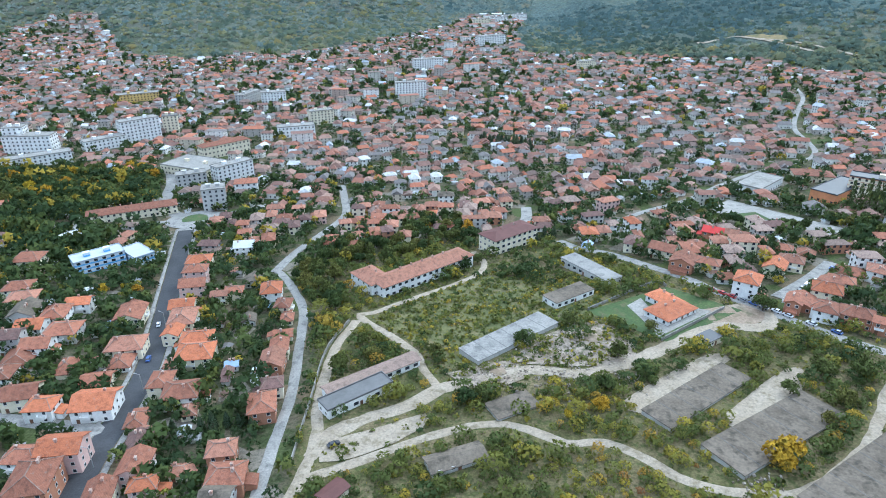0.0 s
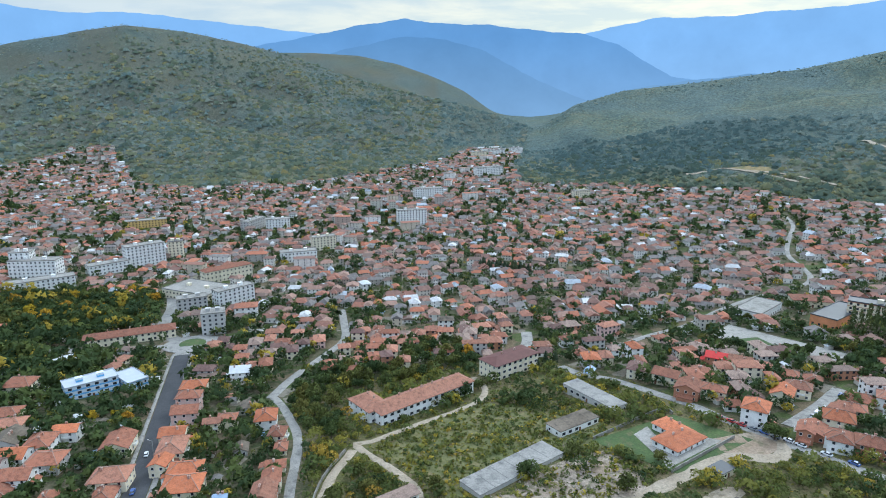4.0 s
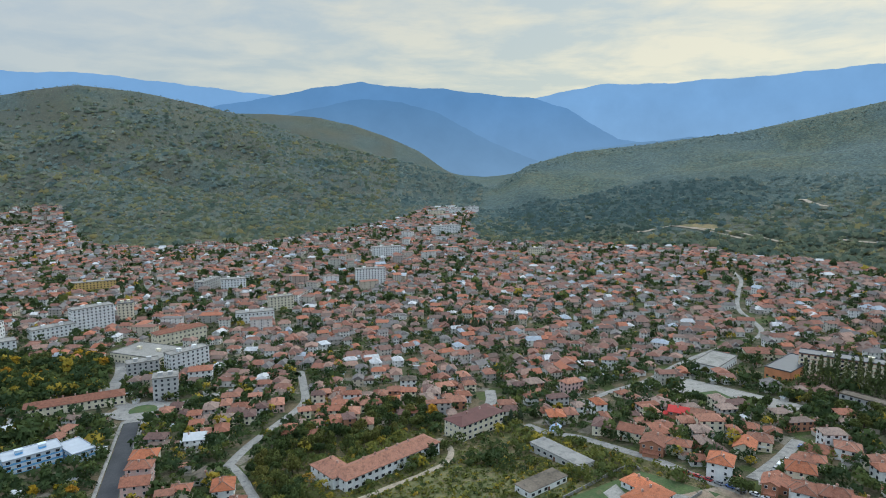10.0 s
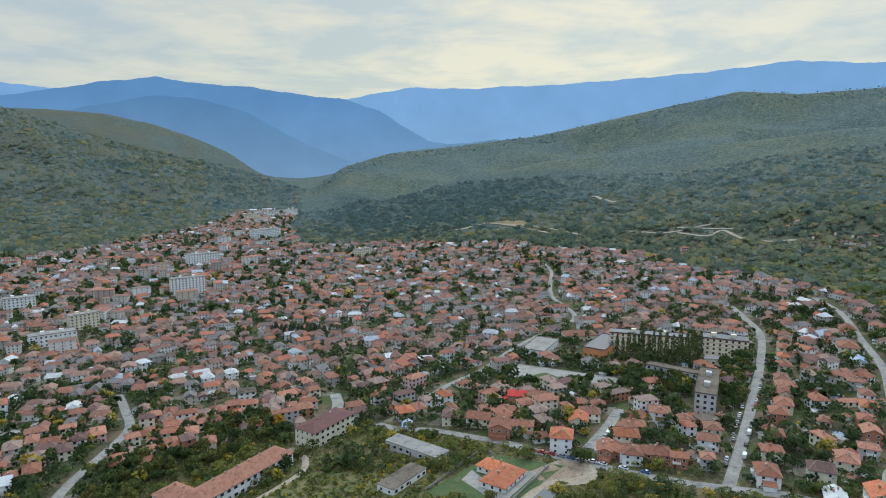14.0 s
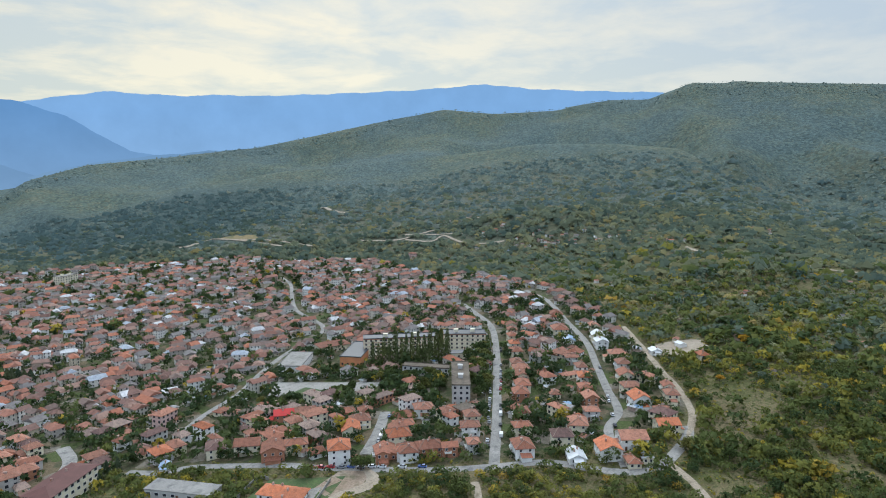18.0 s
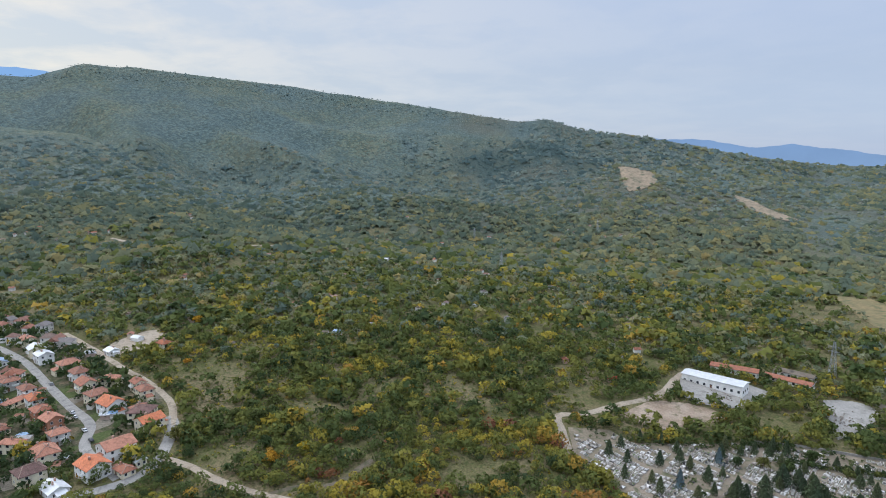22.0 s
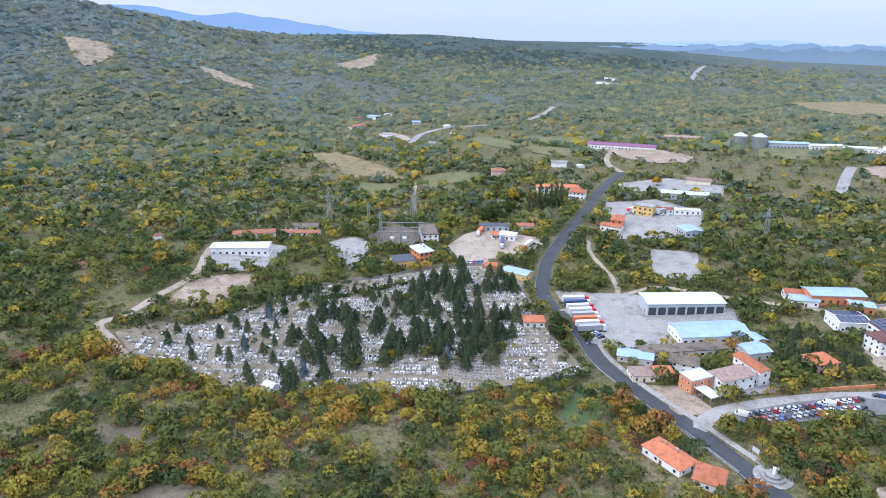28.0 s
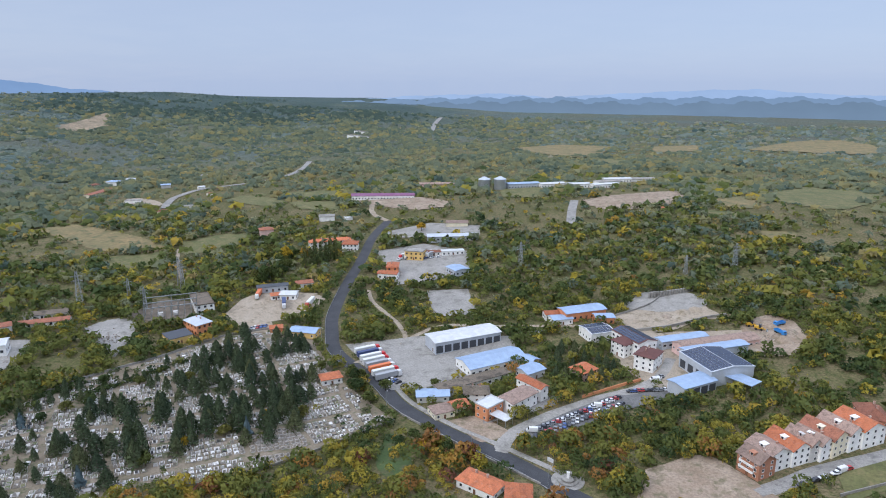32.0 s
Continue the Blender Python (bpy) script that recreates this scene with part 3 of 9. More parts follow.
def off_line(x, y, line):
    """The distance of points from a broken line."""
    x, y = np.asarray(x, float), np.asarray(y, float)
    best = np.full(x.shape, 1e9)
    for (x0, y0), (x1, y1) in zip(line, line[1:]):
        dx, dy = x1 - x0, y1 - y0
        t = np.clip(((x - x0) * dx + (y - y0) * dy) / (dx * dx + dy * dy + 1e-9), 0, 1)
        best = np.minimum(best, np.hypot(x - x0 - t * dx, y - y0 - t * dy))
    return best


# The built-up ground north of the waste land, and the rows of houses on the slope.
TOWN = [(-130, 120), (-45, 130), (-52, 230), (-80, 300), (-30, 330), (20, 345), (66, 335), (100, 300), (128, 258), (176, 196), (210, 172), (262, 145), (300, 150), (345, 195),
        (430, 275), (520, 380), (560, 460), (560, 640), (600, 760), (560, 860), (470, 980), (300, 1080), (205, 1090), (140, 1120), (145, 1330), (205, 1600), (150, 1740), (90, 1700), (10, 1470), (-75, 1315), (-210, 1150),
        (-330, 1115), (-405, 1065), (-515, 1105), (-600, 1220), (-700, 1360), (-800, 1390), (-880, 1300), (-1000, 1100), (-900, 700), (-560, 420), (-300, 180), (-190, 110)]


def town_share(x, y):
    return inside(x, y, TOWN).astype(float)


def pine_share(x, y):
    """Where the woods on the hills are dark pine."""
    r, b = np.hypot(x, y), np.degrees(np.arctan2(x, y))
    patchy = ripple(x, y, 260, 4) + 0.5 * ripple(x, y, 90, 9)
    band = np.clip((b - 7) / 4, 0, 1) * np.clip((34 - b) / 8, 0, 1) * np.clip((r - 1130 - 14 * np.clip(b - 20, 0, 20)) / 60, 0, 1) * np.clip((1720 - r) / 200, 0, 1)
    stand = np.exp(-(((b + 5.5) / 2.6) ** 2 + ((r - 2030) / 60) ** 2) * 1.2) + np.exp(-(((b - 103) / 7) ** 2 + ((r - 1600) / 160) ** 2))
    ridge = np.clip((b - 128) / 6, 0, 1) * np.clip((168 - b) / 8, 0, 1) * np.clip((r - 1900) / 200, 0, 1)
    return np.clip(band * (1.1 + 0.5 * patchy) + 1.4 * stand * np.clip(0.5 + 1.1 * patchy, 0, 1.2) + ridge * (0.9 + 0.5 * patchy) + np.clip(patchy - 0.95, 0, 0.6) * (r > 1350), 0, 1)


def land():
    rings = np.concatenate([[0.0], np.geomspace(40, 5600, 250)])
    turns = np.radians(np.arange(0, 360, 0.6))
    rr, aa = np.meshgrid(rings, turns, indexing="ij")
    x, y = rr * np.sin(aa), rr * np.cos(aa)
    z = ground_z(x, y)
    n, m = x.shape
    i, j = np.meshgrid(np.arange(n - 1), np.arange(m), indexing="ij")
    k = (j + 1) % m
    faces = np.stack([i * m + j, i * m + k, (i + 1) * m + k, (i + 1) * m + j], -1).reshape(-1, 4)[:, ::-1]
    bearing = np.degrees(aa) - 360 * (np.degrees(aa) > 180)
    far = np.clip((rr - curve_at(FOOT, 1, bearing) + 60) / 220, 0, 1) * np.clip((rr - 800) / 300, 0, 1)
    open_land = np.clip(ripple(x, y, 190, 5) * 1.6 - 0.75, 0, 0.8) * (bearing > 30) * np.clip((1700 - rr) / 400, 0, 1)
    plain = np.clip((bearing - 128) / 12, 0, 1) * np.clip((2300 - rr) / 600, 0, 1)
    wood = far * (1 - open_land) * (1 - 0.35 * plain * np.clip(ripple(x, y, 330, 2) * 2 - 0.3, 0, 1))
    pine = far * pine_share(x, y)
    patchy = ripple(x, y, 260, 4) + 0.5 * ripple(x, y, 90, 9)
    bench = np.clip((bearing - 20) / 5, 0, 1) * np.clip((66 - bearing) / 12, 0, 1) * np.clip((1480 - rr) / 160, 0, 1) + np.clip((bearing - 97) / 8, 0, 1) * np.clip((128 - bearing) / 8, 0, 1) * np.clip((1460 - rr) / 120, 0, 1)
    brown = np.clip(0.5 + 0.7 * ripple(x, y, 330, 7), 0, 1) * ((bearing < 0) | (bearing > 95))
    dry = far * (1 - pine) * np.clip(bench * (0.7 + 0.4 * patchy) + 0.8 * brown + 0.35 * (bearing < 5), 0, 1)
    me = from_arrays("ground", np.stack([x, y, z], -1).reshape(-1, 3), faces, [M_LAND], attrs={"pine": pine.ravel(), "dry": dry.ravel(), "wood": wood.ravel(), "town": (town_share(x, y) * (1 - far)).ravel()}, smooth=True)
    return tagged(new("ground", me), "rolling valley floor and wooded hillsides in autumn", "ground", kind="structure")


land()


def smooth_line(line, step):
    """A rounded path through the corners of a line, with points about every step metres."""
    p = [Vector((*q, 0)) for q in line]
    p = [p[0] * 2 - p[1]] + p + [p[-1] * 2 - p[-2]]
    out = []
    for a, b, c, d in zip(p, p[1:], p[2:], p[3:]):
        n = max(1, int((c - b).length / step))
        for i in range(n):
            t = i / n
            out.append(0.5 * ((2 * b) + (c - a) * t + (2 * a - 5 * b + 4 * c - d) * t * t + (3 * b - a - 3 * c + d) * t ** 3))
    out.append(p[-2])
    return np.array([(v.x, v.y) for v in out])


def ribbon(name, line, width, material, lift, label="", category="road", wander=0.0, step=4.0, shift=0.0, kind="structure"):
    """A strip of road that follows the land."""
    p = smooth_line(line, step)
    t = np.gradient(p, axis=0)
    t /= np.hypot(t[:, 0], t[:, 1])[:, None] + 1e-9
    side = np.stack([t[:, 1], -t[:, 0]], -1)
    cols = 5
    half = width / 2 * (1 + wander * np.stack([ripple(p[:, 0], p[:, 1], 17, 1), ripple(p[:, 0], p[:, 1], 23, 2)], -1))
    pts = []
    for c in range(cols):
        f = c / (cols - 1) * 2 - 1
        q = p + side * (shift + f * np.where(f < 0, half[:, 0], half[:, 1]))[:, None]
        pts.append(np.column_stack([q, ground_z(q[:, 0], q[:, 1]) + lift - (0.25 if abs(f) == 1 else 0.0)]))
    v = np.stack(pts, 1)
    n = len(p)
    i, j = np.meshgrid(np.arange(n - 1), np.arange(cols - 1), indexing="ij")
    faces = np.stack([i * cols + j, i * cols + j + 1, (i + 1) * cols + j + 1, (i + 1) * cols + j], -1).reshape(-1, 4)
    ob = new(name, from_arrays(name, v.reshape(-1, 3), faces, [material], smooth=True))
    return tagged(ob, label, category, kind=kind) if label else ob


def patch(name, outline, material, lift, label, category="ground", ragged=0.0, step=6.0):
    """A piece of other ground on the land, with an outline that may be ragged."""
    p = smooth_line(outline + outline[:1], 3.0)[:-1] if ragged else np.array(outline, float)
    if ragged:
        c = p.mean(0)
        p = c + (p - c) * (1 + ragged * ripple(p[:, 0], p[:, 1], 12, 4))[:, None]
    bm = bmesh.new()
    face = bm.faces.new([bm.verts.new((x, y, 0)) for x, y in p])
    lo, hi = p.min(0), p.max(0)
    step = max(step, float((hi - lo).max()) / 14)
    for axis in (0, 1):
        for c in np.arange(math.floor(lo[axis] / step) * step, hi[axis], step):
            normal = (1, 0, 0) if axis == 0 else (0, 1, 0)
            bmesh.ops.bisect_plane(bm, geom=bm.verts[:] + bm.edges[:] + bm.faces[:], plane_co=(c, 0, 0) if axis == 0 else (0, c, 0), plane_no=normal)
    bmesh.ops.triangulate(bm, faces=bm.faces[:])
    bm.normal_update()
    if sum(f.normal.z for f in bm.faces) < 0:
        bmesh.ops.reverse_faces(bm, faces=bm.faces[:])
    for v in bm.verts:
        v.co.z = float(ground_z(v.co.x, v.co.y)) + lift
    ob = new(name, mesh_of(name, bm, material))
    return tagged(ob, label, category, kind="structure")


# ---- buildings ----
M_BRICK_WALL = painted("bare_brick", (0.42, 0.20, 0.12), 0.9, 0.75, scale=0.5)
M_TERRA = painted("terracotta_tiles", (0.33, 0.15, 0.095), 0.85, 0.65, bump=roof_bump)
M_DARK_TILE = painted("dark_brown_tiles", (0.15, 0.085, 0.070), 0.85, 0.7, bump=roof_bump)
M_RED_PAINT = painted("red_painted_tiles", (0.50, 0.035, 0.030), 0.7, 0.8)
M_PURPLE = painted("purple_sheet", (0.20, 0.075, 0.15), 0.6, 0.8)
M_PANEL = surface("solar_cells", lambda n: n.mix(n.ramp(n.noise(own(n), 0.3, 3.0), [(0.4, 0.0), (0.6, 1.0)]), (0.020, 0.028, 0.055), (0.030, 0.045, 0.085)), 0.2, spec=0.6)
M_TYRE = surface("rubber", (0.02, 0.02, 0.02), 0.9)
WALLS = {"CREAM": (M_CREAM, "cream"), "WHITE": (M_WHITE, "white"), "GREY": (M_GREY_WALL, "grey"), "BLUE": (M_BLUE_WALL, "blue"), "ORANGE": (M_ORANGE_WALL, "orange"),
         "YELLOW": (M_YELLOW_WALL, "yellow"), "PINK": (M_PINK_WALL, "pink"), "BRICK": (M_BRICK_WALL, "brick"), "GREYS": (M_GREY_SHEET, "grey sheet")}
ROOFS = {"WORN": (M_OLD_ASPHALT, "pale grey"), "MAROON": (M_MAROON_ROOF, "maroon"), "RED": (M_RED_ROOF, "red"), "ORANGE": (M_ORANGE_ROOF, "orange"), "OLD": (M_OLD_ROOF, "faded brown"), "CONC": (M_CONCRETE, "grey"),
         "PALE": (M_PALE_CONCRETE, "pale"), "FLAT": (M_FLAT_ROOF, "dark"), "DARK": (M_DARK_SHEET, "dark"), "WHITES": (M_WHITE_SHEET, "white sheet"), "BLUES": (M_BLUE_SHEET, "pale blue sheet"),
         "GREYS": (M_GREY_SHEET, "grey sheet"), "TERRA": (M_TERRA, "terracotta"), "DARKT": (M_DARK_TILE, "dark brown"), "REDP": (M_RED_PAINT, "bright red"), "PURPLE": (M_PURPLE, "purple")}


def window_mesh(w, h):
    """A frame round a recessed pane."""
    bm = bmesh.new()
    a, b = w / 2, 0.11
    rings = [[bm.verts.new(p) for p in ((-x, y, z), (x, y, z), (x, y, h - z), (-x, y, h - z))] for x, y, z in ((a, 0, 0), (a, -0.08, 0), (a - b, -0.08, b), (a - b, -0.02, b))]
    for p, q in zip(rings, rings[1:]):
        for i in range(4):
            bm.faces.new((p[i], p[(i + 1) % 4], q[(i + 1) % 4], q[i]))
    bm.faces.new(rings[-1]).material_index = 1
    return mesh_of("window", bm, M_FRAME, M_WINDOW)


WINDOW, WIDE_WINDOW = window_mesh(1.25, 1.4), window_mesh(2.1, 1.6)
DOOR = mesh_of("door", boxes((-0.55, -0.06, 0, 0.55, 0, 2.1), (-0.48, -0.09, 0.1, -0.04, -0.06, 2.0), (0.04, -0.09, 0.1, 0.48, -0.06, 2.0)), M_DOOR)
GATE = mesh_of("gate", boxes((-2.1, -0.12, 0, 2.1, 0, 4.4)), M_DARK_SHEET)
CHIMNEY = mesh_of("chimney", boxes((-0.4, -0.3, -1.2, 0.4, 0.3, 1.0), (-0.5, -0.4, 1.0, 0.5, 0.4, 1.14), (-0.25, -0.15, 1.14, 0.25, 0.15, 1.32)), M_BRICK)
SIDES = ((0, 1), (180, 1), (90, 0), (-90, 0))


def base_at(x, y, turn, w, d):
    c, s = math.cos(radians(turn)), math.sin(radians(turn))
    z = [float(ground_z(x + c * a - s * b, y + s * a + c * b)) for a in (-w / 2, w / 2) for b in (-d / 2, d / 2)]
    return sum(z) / 4


def set_on_side(ob, side, w, d, along, up):
    """Puts a window or door on one of the four walls."""
    turn, long = SIDES[side]
    ob.matrix_basis = pose(0, 0, 0, 0, 0, turn) @ pose(along, -(d if long else w) / 2, up)


def roof_part(thing, w, d, h, kind, rise, mat, over=0.5):
    bm = bmesh.new()
    if kind in ("hip", "gable", "solar"):
        gable_into(bm, w, d, h, rise, over, hip=min(d / 2, w * 0.34) if kind == "hip" else 0.0)
    elif kind == "canopy":
        box_into(bm, -w / 2, -d / 2, h - 0.3, w / 2, d / 2, h)
    else:
        e = 0.25
        box_into(bm, -w / 2 - e, -d / 2 - e, h, w / 2 + e, d / 2 + e, h + 0.25)
        if kind == "parapet" or h > 5:
            for row in ((-w / 2 - e, -d / 2 - e, w / 2 + e, -d / 2), (-w / 2 - e, d / 2, w / 2 + e, d / 2 + e), (-w / 2 - e, -d / 2, -w / 2, d / 2), (w / 2, -d / 2, w / 2 + e, d / 2)):
                box_into(bm, row[0], row[1], h + 0.25, row[2], row[3], h + 0.7)
    return part("roof", bm, mat, thing)


def wall_part(thing, w, d, h, kind, rise, mat):
    bm = boxes((-w / 2, -d / 2, -3.0, w / 2, d / 2, h - 0.02))
    if kind in ("gable", "solar"):
        for x in (-w / 2, w / 2 - 0.25):
            v = [bm.verts.new(p) for p in ((x, -d / 2, h - 0.02), (x, d / 2, h - 0.02), (x, 0, h + rise - 0.3), (x + 0.25, -d / 2, h - 0.02), (x + 0.25, d / 2, h - 0.02), (x + 0.25, 0, h + rise - 0.3))]
            for q in ((0, 2, 1), (3, 4, 5), (0, 3, 5, 2), (1, 2, 5, 4), (0, 1, 4, 3)):
                bm.faces.new([v[i] for i in q])
    return part("wall", bm, mat, thing)


def window_rows(thing, w, d, h, storeys, far):
    """Windows storey by storey; on far buildings those of one storey of a side are one strip of panes."""
    step = h / storeys
    joined = bmesh.new()
    for side, (turn, long) in enumerate(SIDES):
        span, depth = (w, d) if long else (d, w)
        n = max(1, int((span - 0.8) / (3.6 if span > 15 else 2.9)))
        for level in range(storeys):
            up = level * step + 0.95
            for k in range(n):
                along = (k - (n - 1) / 2) * span / n
                if far:
                    m = pose(0, 0, 0, 0, 0, turn)
                    v = [joined.verts.new(m @ Vector((along + a, -depth / 2 - 0.05, up + b))) for a, b in ((-0.7, 0), (0.7, 0), (0.7, min(1.5, step - 1.3)), (-0.7, min(1.5, step - 1.3)))]
                    joined.faces.new(v)
                elif side != 1 and not (level == 0 and side == 0 and k == n // 2):
                    set_on_side(part("window", WINDOW if span < 20 else WIDE_WINDOW, None, thing), side, w, d, along, up)
    if far:
        tagged(part("glazing", joined, M_WINDOW, thing), kind="stuff")
    else:
        joined.free()


def building(x, y, turn, w, d, h, kind, rise, wall, roof, storeys, label, category):
    """A large building: walls, roof, windows or bays, by its plan and height."""
    over = 1.2 if min(w, d) > 5 else 0.5
    HOMES.append((x, y, 0.5 * max(w, d)))
    c, s = math.cos(radians(turn)), math.sin(radians(turn))
    KEEP_CLEAR.append([(x + c * a - s * b, y + s * a + c * b) for a, b in ((-w / 2 - over, -d / 2 - over), (w / 2 + over, -d / 2 - over), (w / 2 + over, d / 2 + over), (-w / 2 - over, d / 2 + over))])
    if -s * (x + 10) + c * (y - 20) < 0:
        turn += 180
    thing = tagged(new(category.replace(" ", "_")), label, category)
    z = base_at(x, y, turn, w, d)
    thing.matrix_basis = pose(x, y, z, 0, 0, turn)
    wall_mat, roof_mat = WALLS[wall][0], ROOFS[roof][0]
    far = math.hypot(x + 10, y - 20) > 350
    if kind == "canopy":
        for a in (-w / 2 + 0.3, 0, w / 2 - 0.3):
            for b in (-d / 2 + 0.3, d / 2 - 0.3):
                part("post", boxes((a - 0.12, b - 0.12, -2, a + 0.12, b + 0.12, h - 0.3)), M_STEEL, thing)
    else:
        wall_part(thing, w, d, h, kind, rise, wall_mat)
    top = roof_part(thing, w, d, h, kind, rise, roof_mat, 0.35 if kind == "solar" else 0.6)
    if storeys == "B":
        n = int(w / 5.3)
        for k in range(n):
            set_on_side(part("gate", GATE, None, thing), 0, w, d, (k - (n - 1) / 2) * w / n, 0.05)
        for side in (2, 3):
            set_on_side(part("door", DOOR, None, thing), side, w, d, d * 0.25, 0.05)
    elif storeys != "0":
        window_rows(thing, w, d, h, int(storeys), far)
        set_on_side(part("door", DOOR, None, thing), 0, w, d, 0, 0.0)
    if kind == "solar":
        cols, rows = max(4, int(w / 2.4)), max(2, int(d / 4.2))
        lean = math.degrees(math.atan2(rise, d / 2))
        size = ((w - 1.2) / cols - 0.18, (d / 2 - 0.5) / math.cos(radians(lean)) / rows - 0.2)
        me = mesh_of("solar_panel", boxes((-size[0] / 2, -size[1] / 2, 0.06, size[0] / 2, size[1] / 2, 0.16)), M_PANEL)
        for face in (0, 180):
            for i in range(cols):
                for j in range(rows):
                    run = (j + 0.5) / rows * (d / 2 - 0.4) + 0.2
                    p = part("solar_panel", me, None, top)
                    p.matrix_basis = pose(0, 0, 0, 0, 0, face) @ pose((i + 0.5 - cols / 2) * (w - 1.0) / cols, -run, h + rise - run * rise / (d / 2) + 0.02, lean)
    if kind in ("flat", "parapet") and h > 7:
        for k in range(2):
            a = (k - 0.5) * w * 0.4
            part("roof_hatch", boxes((a - 1.6, -1.4, h + 0.25, a + 1.6, 1.4, h + 2.4), (a - 1.8, -1.6, h + 2.4, a + 1.8, 1.6, h + 2.55)), wall_mat, top)
    if kind == "hip" and storeys not in ("0", "B") and w > 12:
        for k in range(max(2, int(w / 11))):
            a = (k + 0.5) / max(2, int(w / 11)) * w * 0.6 - w * 0.3
            part("chimney", CHIMNEY, None, top).matrix_basis = pose(a, 0.9, h + rise * 0.9)
    if "red cornice" in label:
        for z0, z1 in ((h - 0.55, h - 0.05), (h - 3.1, h - 2.8), (h - 6.1, h - 5.8)):
            part("cornice", boxes((-w / 2 - 0.12, -d / 2 - 0.12, z0, w / 2 + 0.12, -d / 2, z1), (-w / 2 - 0.12, d / 2, z0, w / 2 + 0.12, d / 2 + 0.12, z1), (-w / 2 - 0.12, -d / 2, z0, -w / 2, d / 2, z1), (w / 2, -d / 2, z0, w / 2 + 0.12, d / 2, z1)), M_BRICK_WALL, thing)
    if category == "house" and kind == "gable" and storeys == "3":
        span = min(w, d) * 0.7
        for level in (1, 2):
            z0 = level * h / 3
            bm = boxes((-span / 2, -1.35, z0, span / 2, 0, z0 + 0.16), (-span / 2, -1.35, z0 + 0.16, span / 2, -1.25, z0 + 1.0), (-span / 2, -1.25, z0 + 0.16, 0.1 - span / 2, 0, z0 + 1.0), (span / 2 - 0.1, -1.25, z0 + 0.16, span / 2, 0, z0 + 1.0))
            set_on_side(part("balcony", bm, M_WHITE, thing), 0, w, d, 0, 0)
        part("chimney", CHIMNEY, None, top).matrix_basis = pose(w * 0.22, d * 0.1, h + rise * 0.8)
        dormer = part("dormer", boxes((-1.1, -d * 0.34, h + rise * 0.2, 1.1, -d * 0.05, h + rise * 0.72), (-1.3, -d * 0.37, h + rise * 0.72, 1.3, -d * 0.02, h + rise * 0.72 + 0.18)), wall_mat, top)
        part("window", WINDOW, None, dormer).matrix_basis = pose(0, -d * 0.34, h + rise * 0.2 + 0.1)
    if kind == "flat" and storeys == "0" and w > 30:
        for k in range(1, int(w / 7)):
            a = -w / 2 + k * w / int(w / 7)
            part("slab_joint", boxes((a - 0.06, -d / 2 - 0.25, h + 0.25, a + 0.06, d / 2 + 0.25, h + 0.31)), M_FLAT_ROOF, top)
    return thing


def strut(bm, a, b, r):
    way = (Vector(b) - Vector(a)).to_track_quat("Z", "Y").to_matrix()
    ends = [[bm.verts.new(Vector(p) + way @ Vector((sx * r, sy * r, 0))) for sx, sy in ((-1, -1), (1, -1), (1, 1), (-1, 1))] for p in (a, b)]
    for i in range(4):
        bm.faces.new((ends[0][i], ends[0][(i + 1) % 4], ends[1][(i + 1) % 4], ends[1][i]))


HOUSE_DICE = random.Random(5)


